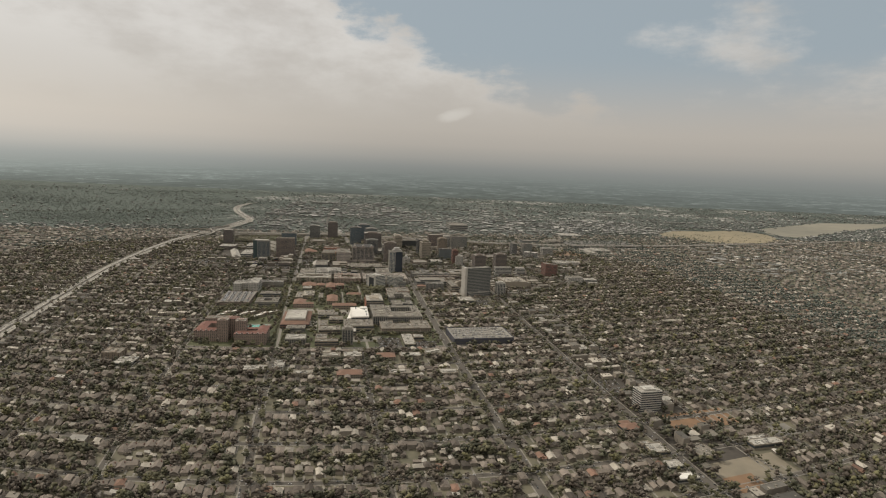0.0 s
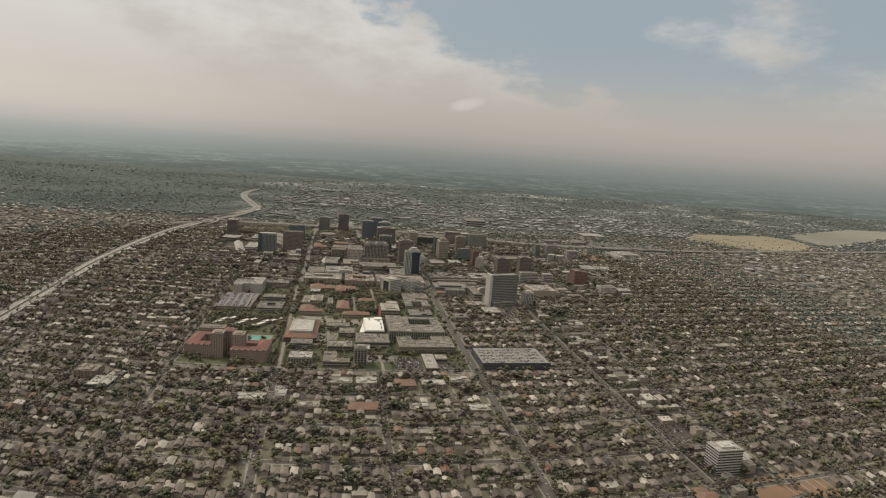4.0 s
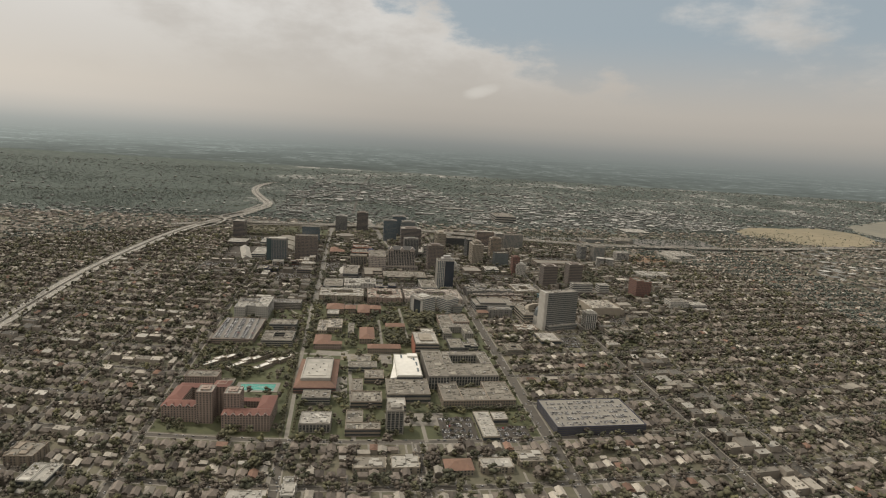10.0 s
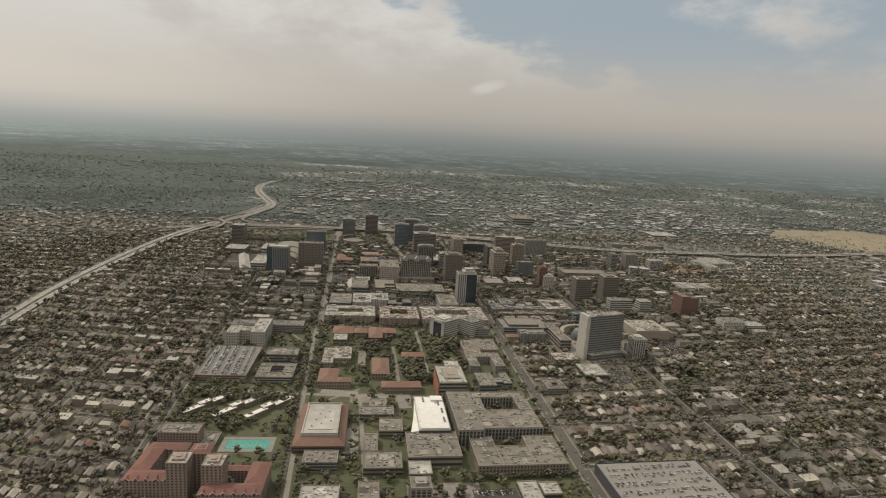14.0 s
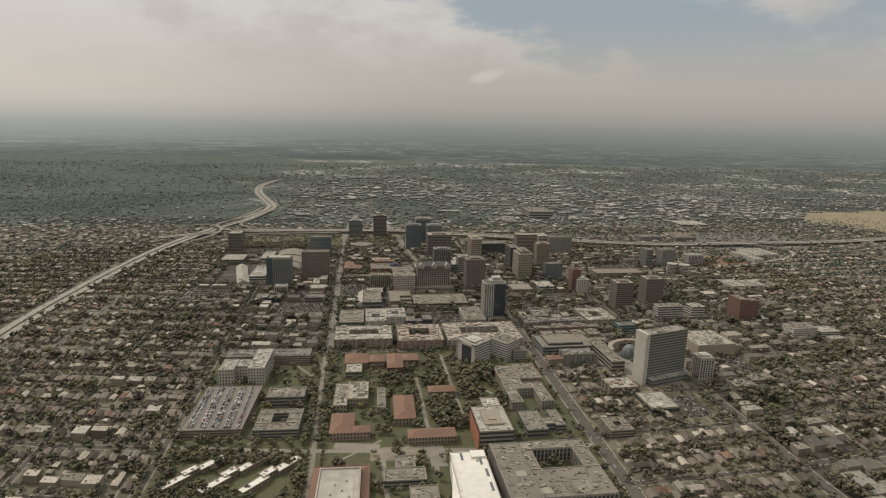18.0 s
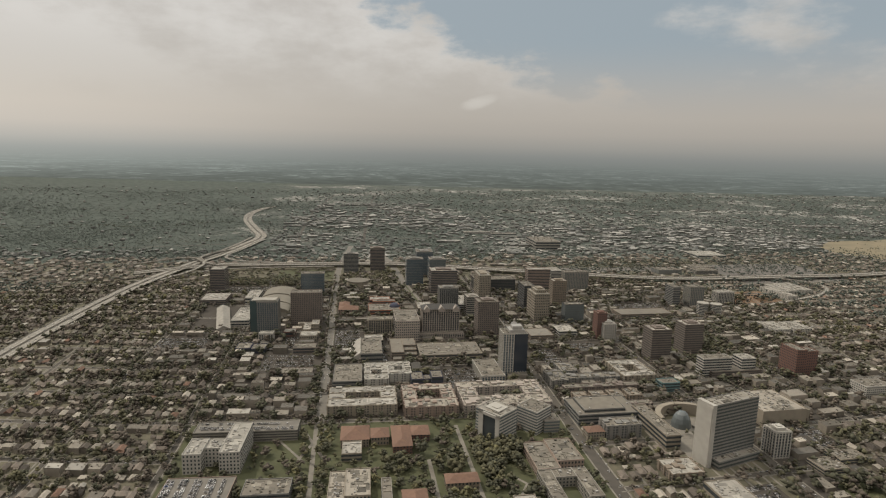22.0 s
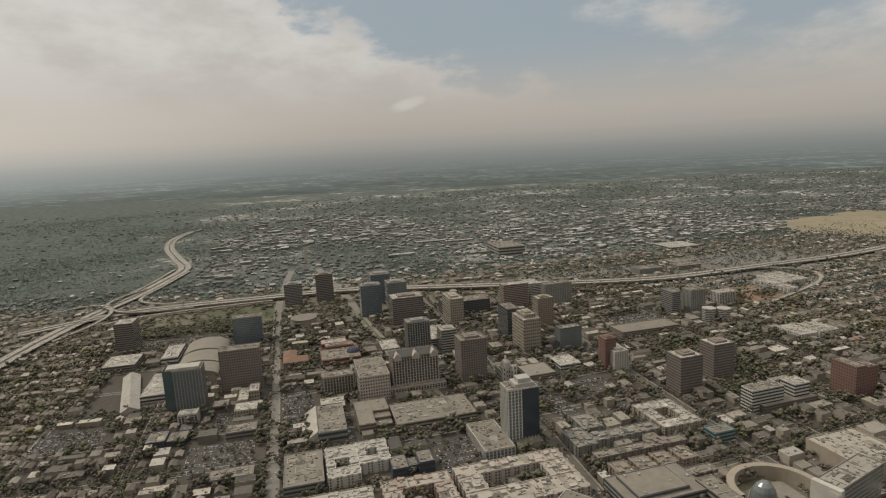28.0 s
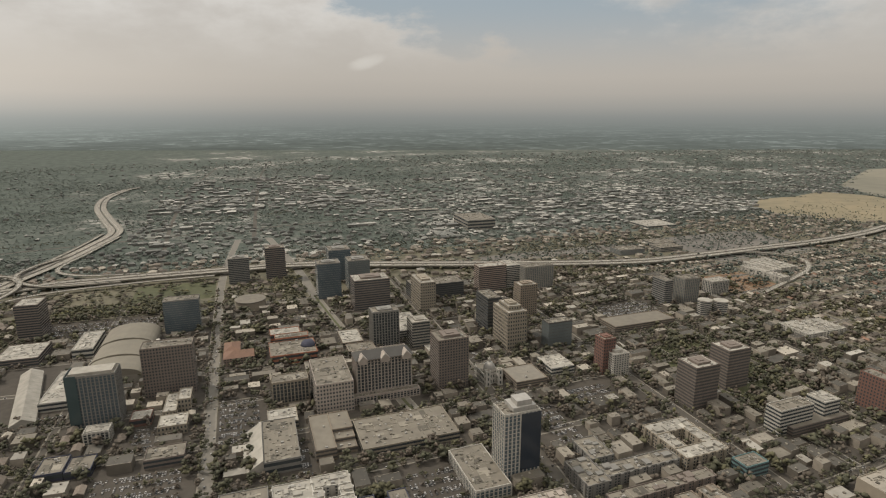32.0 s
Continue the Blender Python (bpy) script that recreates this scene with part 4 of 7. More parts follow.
B("residence_tower", "slim residence tower with red roof", [(-81.5, -84.2, -64.4, -67.6, 34.6)], M_pink, M_roof_red, "punch", 13, 1, plant=2.0, **cv)
B("residence_block", "long tan residence block behind the towers", [(-129.9, -21.5, -90.8, -1.9, 17)], M_pink, M_roof_grey, "punch", 6, 2, **cv)
# white-edged gables along the fronts of the residence blocks
s = Soup()
s.add([(-2.6, -.5, 0), (2.6, -.5, 0), (0, -.5, 2.6), (-2.6, 5, 0), (2.6, 5, 0), (0, 5, 2.6)], [(0, 1, 2), (1, 4, 5, 2), (3, 0, 2, 5)])
GABLE = s.mesh("gable", M_roof_red)
s = Soup()
s.add([(-2.9, -.7, -.2), (-2.3, -.7, -.2), (0, -.7, 2.3), (2.3, -.7, -.2), (2.9, -.7, -.2), (0, -.7, 3.0), (-2.9, -.5, -.2), (2.9, -.5, -.2), (0, -.5, 3.0)], [(0, 1, 2, 5), (2, 3, 4, 5), (6, 0, 5, 8), (4, 7, 8, 5)])
# white trim, made brighter to carry the sun's glare in its colour
EDGE = s.mesh("gable_edge", M_line)
for o, x0, y0, z in ((rb1, -127.0, -104.0, 19.0), (rb2, -60.0, -117.0, 18.8)):
    for k in range(6):
        g = part("gable", GABLE, o, loc=(x0 + 8.2 * k - o.location.x, y0 - o.location.y, z))
        part("gable_edge", EDGE, g, "white gable trim")
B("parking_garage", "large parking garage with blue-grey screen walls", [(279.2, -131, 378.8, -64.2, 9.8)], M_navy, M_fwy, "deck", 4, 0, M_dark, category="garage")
B("civic_offices", "low pale offices beside the pool", [(-89.9, -25.8, -74.8, 5.4, 4.2)], M_beige, M_roof_grey, "band", 1, 2)
# the pool
pool = thing("swimming_pool", "turquoise outdoor swimming pool with pale deck", "pool", -45.2, -8.4)
s = Soup()
ring(s, -21, -9, 21, 9, 0.0, 0.55, 5.0)
part("deck", s.mesh("deck", M_walk), pool, "pale concrete pool deck")
s = Soup()
s.box(-21, -9, 0.06, 21, 9, 0.40, 5)
part("water", s.mesh("water", M_pool), pool, "turquoise water")
s = Soup()
s.box(-21, -0.12, 0, 21, 0.12, 0.03)
lane = s.mesh("lane_rope", M_white)
for k in range(-3, 4):
    part("lane_rope", lane, pool, loc=(0, k * 2.2, 0.41))
mark(-74.7, -25.1, -15.6, 8.3)

# --- downtown blocks
B("apartment_block", "white-roofed apartments with stepped light wells", court_rects(50.2, 449.9, 79.9, 507.7, 11.1, 58.1, 466.4, 72, 482.9) + court_rects(79.9, 466.4, 109.6, 509.7, 11.1, 87.8, 478.8, 99.7, 493.2), M_white, M_roof_white, "punch", 4, 8)
B("warehouse", "large grey flat-roofed hall", [(10.4, 452.2, 47.1, 513.4, 8.2)], M_grey, M_roof_grey, "band", 2, 2)
B("apartment_block", "cream apartments round a courtyard", court_rects(7.7, 370.3, 85.5, 424.5, 12.3, 26.9, 391.2, 67.3, 407.8), M_beige, M_roof_white, "punch", 4, 6)
B("apartment_block", "brown-walled apartments round a courtyard", court_rects(93.3, 360.4, 153.5, 426.7, 12.1, 108.8, 383.2, 137.9, 410.2), M_pink, M_roof_light, "punch", 4, 6)
B("apartment_block", "cream apartments with a red-walled courtyard", court_rects(159.5, 359, 260, 428, 11.8, 179.9, 384.8, 235.8, 409.5), M_mauve, M_roof_light, "punch", 4, 12)
B("blue_building", "dark blue cubic building with split roof", [(107.9, 447, 123.3, 472.7, 10), (123.3, 453.1, 133, 469.6, 7), (133, 447, 147.5, 470.6, 12)], M_navy, M_roof_grey, "band", 2, 1)
th = B("theatre", "dark theatre with a white tilted roof", [(46, 541, 76, 612, 12)], M_grey, M_roof_grey, "band", 2, 5)
s = Soup()
s.add([(-32, -34, 3), (-15.2, -34, 14), (-15.2, 34, 14), (-32, 34, 3), (-32, -34, 0), (-15.2, -34, 0), (-15.2, 34, 0), (-32, 34, 0)], [(0, 1, 2, 3), (4, 5, 1, 0), (6, 7, 3, 2), (7, 4, 0, 3)])
part("tilted_roof", s.mesh("tilted_roof", M_roof_white), th, "white ribbed tilted roof")
B("parking_garage", "tan garage with stepped terraces", [(88.8, 546.3, 106.5, 609.6, 11), (106.5, 576.9, 125.2, 609.6, 11), (106.5, 564.7, 125.2, 576.9, 8), (106.5, 552.4, 125.2, 564.7, 5)], M_tan, M_roof_grey, "deck", 3, 2, M_dark, category="garage")
B("market_building", "broad low building with cluttered grey roof", [(128.1, 539.3, 215.7, 593, 7.9)], M_beige, M_roof_grey, "band", 2, 22)
B("office_building", "small building with a white roof", [(51.9, 610.9, 79.8, 640.4, 8)], M_beige, M_roof_white, "band", 2, 4)
B("office_building", "concrete office with vertical ribs", [(59.3, 665.1, 95.2, 684.4, 24.4)], M_beige, M_roof_grey, "pier", 6, 2)
B("office_building", "slim grey slab offices", [(99.3, 628.3, 135.7, 694.9, 32)], M_mauve, M_roof_grey, "punch", 8, 4)
hf = B("hotel_tower", "wide ribbed hotel with gabled roof", [(142.2, 643.7, 198.8, 671.7, 45.4), (135.5, 635.7, 205.4, 643.7, 8.8)], M_mauve, M_roof_grey, "pier", 13, 0)
s = Soup()
s.add([(-30, -8, 0), (30, -8, 0), (30, 18, 0), (-30, 18, 0), (-22, 5, 6), (22, 5, 6)], [(0, 1, 5, 4), (1, 2, 5), (2, 3, 4, 5), (3, 0, 4)])
part("hip_roof", s.mesh("hip_roof", M_dark), hf, "dark slate hip roof", loc=(0, 0, 46.2))
s = Soup()
s.add([(-4.5, 0, -3), (4.5, 0, -3), (4.5, 0, 1.5), (0, 0, 6.5), (-4.5, 0, 1.5), (-4.5, 9, -3), (4.5, 9, -3), (4.5, 9, 1.5), (0, 12, 6.5), (-4.5, 9, 1.5)], [(0, 1, 2, 3, 4), (1, 6, 7, 2), (5, 0, 4, 9), (2, 7, 8, 3), (9, 4, 3, 8)])
gm = s.mesh("gable", M_mauve)
s = Soup()
s.add([(-5.2, -.3, .9), (0, -.3, 6.9), (5.2, -.3, .9), (4.3, -.3, .9), (0, -.3, 5.6), (-4.3, -.3, .9), (-5.2, .1, .9), (0, .1, 6.9), (5.2, .1, .9)], [(0, 5, 4, 1), (1, 4, 3, 2), (6, 0, 1, 7), (7, 1, 2, 8)])
gt = s.mesh("gable_trim", M_white)
for k in (-24, 0, 24):
    q = part("gable", gm, hf, "pale gabled front", loc=(k * .94, -10.6, 45.4))
    part("gable_trim", gt, q)
B("office_tower", "dark brown granite office tower", [(227, 636.6, 260.4, 666.5, 56.8)], M_brown, M_roof_grey, "punch", 18, 3, plant=3)
B("office_tower", "grey-brown tower beside the freeway", [(10.7, 1133, 45.1, 1160.2, 44.3)], M_grey, M_roof_white, "band", 14, 2, plant=2)
B("office_tower", "brown tower beside the freeway", [(72.8, 1139.6, 106, 1167.1, 55.8)], M_brown, M_roof_grey, "band", 16, 2, plant=2)
B("office_tower", "blue-grey glass tower", [(145.1, 999.8, 180.6, 1027.3, 56.1)], M_grey, M_roof_grey, "glass", 16, 3, M_glass_blue, plant=2)
B("office_tower", "tall blue-grey glass tower", [(174.5, 1088.1, 210.9, 1123.7, 55.1)], M_grey, M_roof_grey, "glass", 18, 3, M_glass_blue, plant=2)
B("office_tower", "blue-grey glass tower", [(197, 1026.8, 231.6, 1060.4, 49.7)], M_grey, M_roof_grey, "glass", 15, 3, M_glass_grey, plant=2)
B("office_tower", "dark brown office block with rounded crown", [(186.7, 912.3, 238.2, 948.4, 48.8)], M_brown, M_roof_white, "band", 14, 4, plant=3)
B("office_building", "long dark low offices", [(280.3, 939, 363.3, 978.6, 23)], M_dark, M_roof_grey, "band", 7, 8)
B("office_building", "beige stepped office tower", [(277.7, 886.4, 300.5, 939, 43.5)], M_beige, M_roof_white, "punch", 10, 3, plant=3)
B("office_tower", "grey gridded tower", [(185.5, 776.3, 218.2, 798.7, 46.8)], M_grey, M_roof_grey, "pier", 13, 1, plant=2)
B("office_building", "white flat building complex", [(218.5, 795.7, 254.1, 837.9, 10.2), (234.5, 837.9, 255.9, 864.7, 10.2)], M_white, M_roof_white, "band", 3, 5)
B("office_building", "pale office with ribbon windows", [(230.6, 756.9, 252.6, 782.3, 34.2)], M_conc, M_roof_white, "band", 9, 2, plant=2)
B("shop_building", "square building with a white rimmed roof", [(149.3, 789.5, 175.4, 835.3, 6.7)], M_tan, M_roof_white, "band", 2, 3)
B("shop_building", "tan flat building", [(152, 760.3, 185.5, 784.8, 6.7)], M_tan, M_roof_grey, "band", 2, 3)
B("museum_hall", "museum hall with a white polygonal roof", [(64.5, 830.2, 101.5, 852, 13.7)], M_orange, M_roof_white, "band", 2, 2)
te = B("museum_building", "orange and pink museum with flat roofs", [(61.3, 764.2, 115.7, 809.8, 11.8), (69.1, 809.8, 109.9, 825.7, 15.7)], M_orange, M_roof_grey, "band", 2, 5)
s = Soup()
V, F = [], []
for i in range(6):
    for j in range(16):
        a, b = radians(90 * i / 5), radians(360 * j / 16)
        V.append((9 * math.cos(a) * math.cos(b), 9 * math.cos(a) * math.sin(b), 7 * math.sin(a)))
for i in range(5):
    for j in range(16):
        F.append((i * 16 + j, i * 16 + (j + 1) % 16, (i + 1) * 16 + (j + 1) % 16, (i + 1) * 16 + j))
s.add(V, F)
DOME = s.mesh("dome", M_navy)
part("dome", DOME, te, "blue metal dome", loc=(18, -14, 12))
B("old_building", "old red-pink building with tiled roofs", [(8.9, 782.4, 43.3, 806.5, 9.1), (8.9, 806.5, 27.1, 836.7, 9.1)], M_pink, M_roof_tile, "punch", 3, 1)
cp = thing("round_theatre", "round pale theatre with flat roof", "theatre", 43.1, 997.3)
s = Soup()
V = [(22 * math.cos(radians(15 * k)), 22 * math.sin(radians(15 * k)), z) for z in (0, 13) for k in range(24)]
s.add(V, [(k, (k + 1) % 24, 24 + (k + 1) % 24, 24 + k) for k in range(24)])
part("wall", s.mesh("wall", M_beige), cp)
s = Soup()
V = [(23 * math.cos(radians(15 * k)), 23 * math.sin(radians(15 * k)), z) for z in (12.6, 14) for k in range(24)] + [(0, 0, 14.4)]
s.add(V, [(k, (k + 1) % 24, 24 + (k + 1) % 24, 24 + k) for k in range(24)] + [(24 + k, 24 + (k + 1) % 24, 48) for k in range(24)])
part("roof", s.mesh("roof", M_roof_grey), cp)
mark(18.3, 972.8, 68, 1021.7)
B("hotel_tower", "dark hotel tower on a broad podium", [(-265.3, 947.1, -234.2, 983.1, 51.3), (-260.1, 851.8, -208.3, 904.8, 10.7)], M_brown, M_roof_white, "band", 14, 3)
B("hotel_tower", "blue-green glass hotel slab", [(-69.6, 917.8, -23.5, 939, 46.1)], M_grey, M_roof_grey, "glass", 15, 2, M_glass_blue)
B("exhibition_hall", "flat white-roofed exhibition hall", [(-173.2, 860.8, -148.3, 925.3, 12)], M_white, M_roof_white, "band", 2, 3)
ca = thing("convention_center", "vast convention hall with curved tan roof", "hall", -109, 843)
n = 14
for y0, y1, rise, half in ((-72, -30, 9.5, 31.5), (-33, 18, 11.5, 32.6), (15, 72, 13.5, 33.6)):
    s, V = Soup(), []
    for y in (y0, y1):
        for k in range(n + 1):
            a = math.pi * k / n
            V.append((-half * math.cos(a), y, 9 + rise * math.sin(a)))
    s.add(V, [(k, k + 1, n + 2 + k, n + 1 + k) for k in range(n)] + [tuple(range(n + 1)), tuple(range(n + 1, 2 * n + 2))])
    part("vault", s.mesh("vault", M_vault), ca, "smooth tan barrel roof")
s = Soup()
s.box(-33, -72, 0, 33, 72, 9, 4)
part("wall", s.mesh("wall", M_conc), ca)
for k in range(4):
    s = Soup()
    s.box(35 + 5 * k, -72 - k * 8, 0, 39 + 5 * k, 20, 15 - 2.5 * k)
    part("terrace", s.mesh("terrace", M_white), ca, "white stepped terrace roof")
mark(-152.9, 777.3, -72.6, 901.3)
tn = thing("exhibit_tent", "long white ribbed exhibition tent", "tent", -193, 754)
tn.rotation_euler = (0, 0, 0.24)
s = Soup()
s.add([(-12, -68, 0), (12, -68, 0), (12, 68, 0), (-12, 68, 0), (-12, -68, 5), (12, -68, 5), (12, 68, 5), (-12, 68, 5), (0, -68, 11), (0, 68, 11)], [(0, 1, 5, 8, 4), (1, 2, 6, 5), (2, 3, 7, 9, 6), (3, 0, 4, 7), (4, 8, 9, 7), (8, 5, 6, 9)])
part("canopy", s.mesh("canopy", M_roof_white), tn)
s = Soup()
s.add([(-12.2, -0.3, 5), (0, -0.3, 11.25), (12.2, -0.3, 5), (-12.2, 0.3, 5), (0, 0.3, 11.25), (12.2, 0.3, 5)], [(0, 1, 4, 3), (1, 2, 5, 4)])
tr = s.mesh("tent_rib", M_conc)
for k in range(-6, 7):
    part("tent_rib", tr, tn, loc=(0, k * 10.0, 0.05))
mark(-235.2, 700.9, -171.4, 843.6)
B("exhibition_hall", "low hall with a bright white roof", [(-171.5, 720.2, -139.9, 801.9, 9.8)], M_white, M_roof_white, "band", 2, 2)
gh = B("hotel_tower", "dark teal glass hotel with white frame", [(-128, 672.5, -84.6, 695.5, 55.6)], M_grey, M_roof_grey, "pier", 16, 3, M_glass_blue)
s = Soup()
s.box(-22.6, -12.6, 6, -12.5, -12.2, 57.5)
s.box(-22.9, -12.6, 6, -22.5, 12, 57.5)
part("glass_corner", s.mesh("glass_corner", M_glass_teal), gh, "plain teal glass corner")
s = Soup()
s.box(-20, -8, 55.6, 19, 9, 58.2, 5)
part("plant_room", s.mesh("plant_room", M_roof_white), gh, "pale cluttered roof plant")
B("hotel_tower", "large dark brown hotel slab", [(-69.3, 722.3, -17.6, 744.9, 56.5)], M_brown, M_roof_grey, "punch", 16, 3)
B("shop_building", "white gridded low offices", [(-110.8, 638, -88.9, 652.6, 12.8)], M_white, M_roof_white, "pier", 4, 1)
B("shop_building", "low shop with a white roof", [(-75.3, 662, -56, 681.7, 7.4)], M_brick, M_roof_white, "band", 1, 1)
B("shop_building", "dark low building with pale roof", [(-51.7, 581.6, -19, 603.4, 8.4)], M_brown, M_roof_grey, "band", 2, 2)
B("shop_building", "brick building with white upper roof", [(-46.5, 635.3, -20.2, 660, 9.4), (-45.4, 664.1, -32.8, 705.3, 10.4), (-32.8, 678.6, -20.2, 705.3, 14.6)], M_beige, M_roof_white, "punch", 3, 3)
B("shop_building", "row of low blue-fronted shops", [(-137.8, 585.5, -115.7, 612.8, 7.5), (-114.6, 584.5, -93.6, 608.6, 6.5)], M_navy, M_roof_grey, "band", 1, 3)
B("shop_building", "wide low brick building", [(-60, 489.2, -17.7, 509, 6.3)], M_brown, M_roof_grey, "band", 1, 4)
# --- north of the avenue
B("sports_arena", "big square arena with pale roof", [(548.5, 1418.1, 620.7, 1519.9, 23.1)], M_conc, M_roof_grey, "band", 3, 6, category="arena")
B("office_tower", "brown office block with ribbon windows", [(390.7, 939.1, 437.9, 961.1, 42.9)], M_pink, M_roof_white, "band", 13, 3)
B("office_tower", "white office tower behind", [(445, 949.5, 467.6, 987.4, 37.6)], M_white, M_roof_white, "band", 12, 2)
B("office_tower", "blue-grey hotel slab with glass front", [(463.1, 917.3, 514.8, 935.7, 41.5)], M_conc, M_roof_grey, "pier", 14, 4, M_glass_grey)
B("office_tower", "tan tower with chamfered crown", [(402.5, 806.9, 429.1, 829.6, 48.6)], M_tan, M_roof_white, "punch", 14, 1, plant=2.5)
B("office_building", "dark mid-rise with roof terrace", [(336.3, 768.1, 355.6, 809.3, 49.2)], M_dark, M_roof_grey, "band", 11, 4)
B("office_tower", "beige stepped tower with many windows", [(338.9, 708.9, 364.9, 753.5, 48.6), (343.1, 716.6, 360.6, 745.7, 54)], M_beige, M_roof_white, "punch", 11, 3, plant=3)
B("office_building", "glass-fronted dark office", [(389.4, 694, 422.7, 711.4, 32.9)], M_dark, M_roof_grey, "glass", 8, 2, M_glass_grey)
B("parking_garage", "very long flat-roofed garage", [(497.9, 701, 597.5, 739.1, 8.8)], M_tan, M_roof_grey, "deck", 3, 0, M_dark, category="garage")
B("office_tower", "slim dark red brick tower", [(411, 601.8, 426.7, 619.6, 42.9)], M_brick, M_roof_grey, "punch", 11, 2, plant=2)
B("hotel_building", "white old hotel with stepped top", [(418.4, 590.8, 438.6, 618.3, 27.3)], M_white, M_roof_white, "punch", 10, 2, plant=3)
B("office_building", "grey courthouse slab", [(634.2, 766.4, 648.9, 797.1, 41.1)], M_grey, M_roof_grey, "band", 12, 2)
B("office_building", "glass courthouse with dark roof", [(669.7, 761.3, 699.3, 785.2, 42)], M_conc, M_roof_grey, "pier", 9, 2, M_glass_grey)
B("office_building", "white ribbed office tower", [(742.5, 772.1, 777.8, 793.9, 26.2)], M_white, M_roof_white, "pier", 9, 2)
B("office_tower", "grey-brown tower with dark ribbon windows", [(451.8, 495.8, 481.7, 522.9, 46)], M_brown, M_roof_white, "band", 13, 1, M_dark, plant=2.5, group="twin towers")
B("office_tower", "grey-brown tower with dark ribbon windows", [(514.7, 514, 545.1, 541, 46)], M_brown, M_roof_white, "band", 13, 1, M_dark, plant=2.5, group="twin towers")
B("parking_garage", "flat brown garage below the towers", [(503, 415.6, 577.7, 439.8, 9.2)], M_brown, M_roof_grey, "deck", 3, 0, M_dark, category="garage")
B("office_building", "white slab with dark glass front", [(492.8, 423.5, 534.8, 440.7, 26)], M_white, M_roof_grey, "band", 7, 2)
B("office_building", "white offices with banded terraces", [(550.2, 420.8, 571.5, 441, 24)], M_white, M_roof_white, "band", 6, 3)
B("brick_apartment_tower", "red brick tower with two wings", [(624.9, 402.5, 640.9, 434.8, 38), (640.9, 402.5, 658.5, 422.7, 35.6)], M_brick, M_roof_grey, "punch", 10, 2)
B("office_building", "white slab beside the park", [(659.3, 314.1, 698.7, 339.4, 18.3)], M_white, M_roof_grey, "punch", 6, 2)
B("office_building", "white banded low offices", [(706.4, 309.7, 739.1, 335, 11.9)], M_white, M_roof_white, "band", 4, 2)
# the city hall
ch = B("city_hall", "tall pale city hall tower with louvred glass front", [(371, 223.2, 430.5, 240.8, 62), (373, 213, 428, 223.2, 8)], M_grey, M_conc, "band", 18, 3, M_glass_mid, category="city hall", turn=0.24)
s = Soup()
s.box(-34, -4.5, 0, -29.5, 15.5, 64.5)
s.box(-34.5, -3.5, 0, -34, 3, 62)
part("end_wall", s.mesh("end_wall", M_white), ch, "plain pale concrete end wall")
s = Soup()
V = []
for k in range(25):
    a = radians(-20 + 200 * k / 24)
    for r, z in ((38, 0), (38, 13), (32, 13), (32, 0)):
        V.append((r * math.cos(a), r * math.sin(a), z))
s.add(V, [(4 * k + i, 4 * k + (i + 1) % 4, 4 * k + 4 + (i + 1) % 4, 4 * k + 4 + i) for k in range(24) for i in range(4)])
cw = thing("curved_city_wing", "curved pale wing round a plaza", "building", 400, 296)
part("wall", s.mesh("wall", M_beige), cw)
rot = thing("glass_rotunda", "glass rotunda dome on the plaza", "rotunda", 390, 300)
dg = part("dome", DOME.copy(), rot)
dg.data.materials.clear()
dg.data.materials.append(M_glass_grey)
dg.scale = (1.2, 1.2, 2.6)
mark(350.3, 193.1, 437.6, 322.1)
sheet("plaza", 362.2, 228.2, 424.9, 316.9, 0.10, M_walk, "pale paved plaza", "plaza")
B("city_wing", "long flat pale civic wing", [(345.8, 254.1, 361.7, 329.4, 14.4)], M_beige, M_roof_grey, "band", 3, 3)
B("parking_garage", "grey civic garage with long flat roof", [(277, 316.7, 346.7, 362, 12.5), (285.9, 322.9, 332.4, 357.8, 15.4)], M_grey, M_roof_grey, "band", 4, 4, category="garage")
B("apartment_block", "white-grey apartment block", [(295, 283.2, 333.6, 303.9, 14.5)], M_grey, M_roof_grey, "punch", 5, 4)
B("shop_building", "building with a red tile rim", [(275.2, 284.3, 293.3, 297.8, 9.7)], M_beige, M_roof_tile, "punch", 3, 1)
B("office_tower", "slim white stepped tower", [(444, 215.9, 461.2, 233.4, 28.4)], M_white, M_roof_white, "pier", 9, 1, plant=3)
B("civic_building", "large beige hall with roof plant", [(477.6, 277.8, 533, 335, 17.7), (533, 286, 544.8, 328.9, 12.1)], M_beige, M_roof_light, "plain", 3, 12)
B("school_building", "low school with long flat roofs", [(471.3, 177.4, 498.5, 200.1, 5.6), (502.7, 191.8, 534.2, 212.4, 5.6)], M_beige, M_roof_grey, "band", 2, 3)
B("shop_building", "store with a bright white roof", [(345.5, 142.3, 375.7, 180.8, 7.7)], M_beige, M_roof_white, "band", 1, 8)
B("apartment_block", "small white-roofed apartments", [(322, 195.8, 354.2, 223.8, 7.7)], M_tan, M_roof_white, "punch", 3, 3)
B("office_building", "square office round a small court", court_rects(283.3, 103, 307, 130.2, 8.8, 291.5, 112.4, 299.7, 120.8), M_beige, M_roof_grey, "band", 3, 1)
t8 = B("apartment_tower", "white and blue glass apartment tower", [(226.2, 462.6, 257.2, 484.1, 61.5), (196.4, 447.3, 226.2, 508.6, 10.4)], M_white, M_roof_grey, "pier", 18, 2, M_glass_blue, category="tower")
s = Soup()
s.box(8, -11, 61.5, 28, 6, 65.5)
s.box(12, -9, 65.5, 25, 3, 70)
part("crown", s.mesh("crown", M_metal), t8, "pale metal crown")
s = Soup()
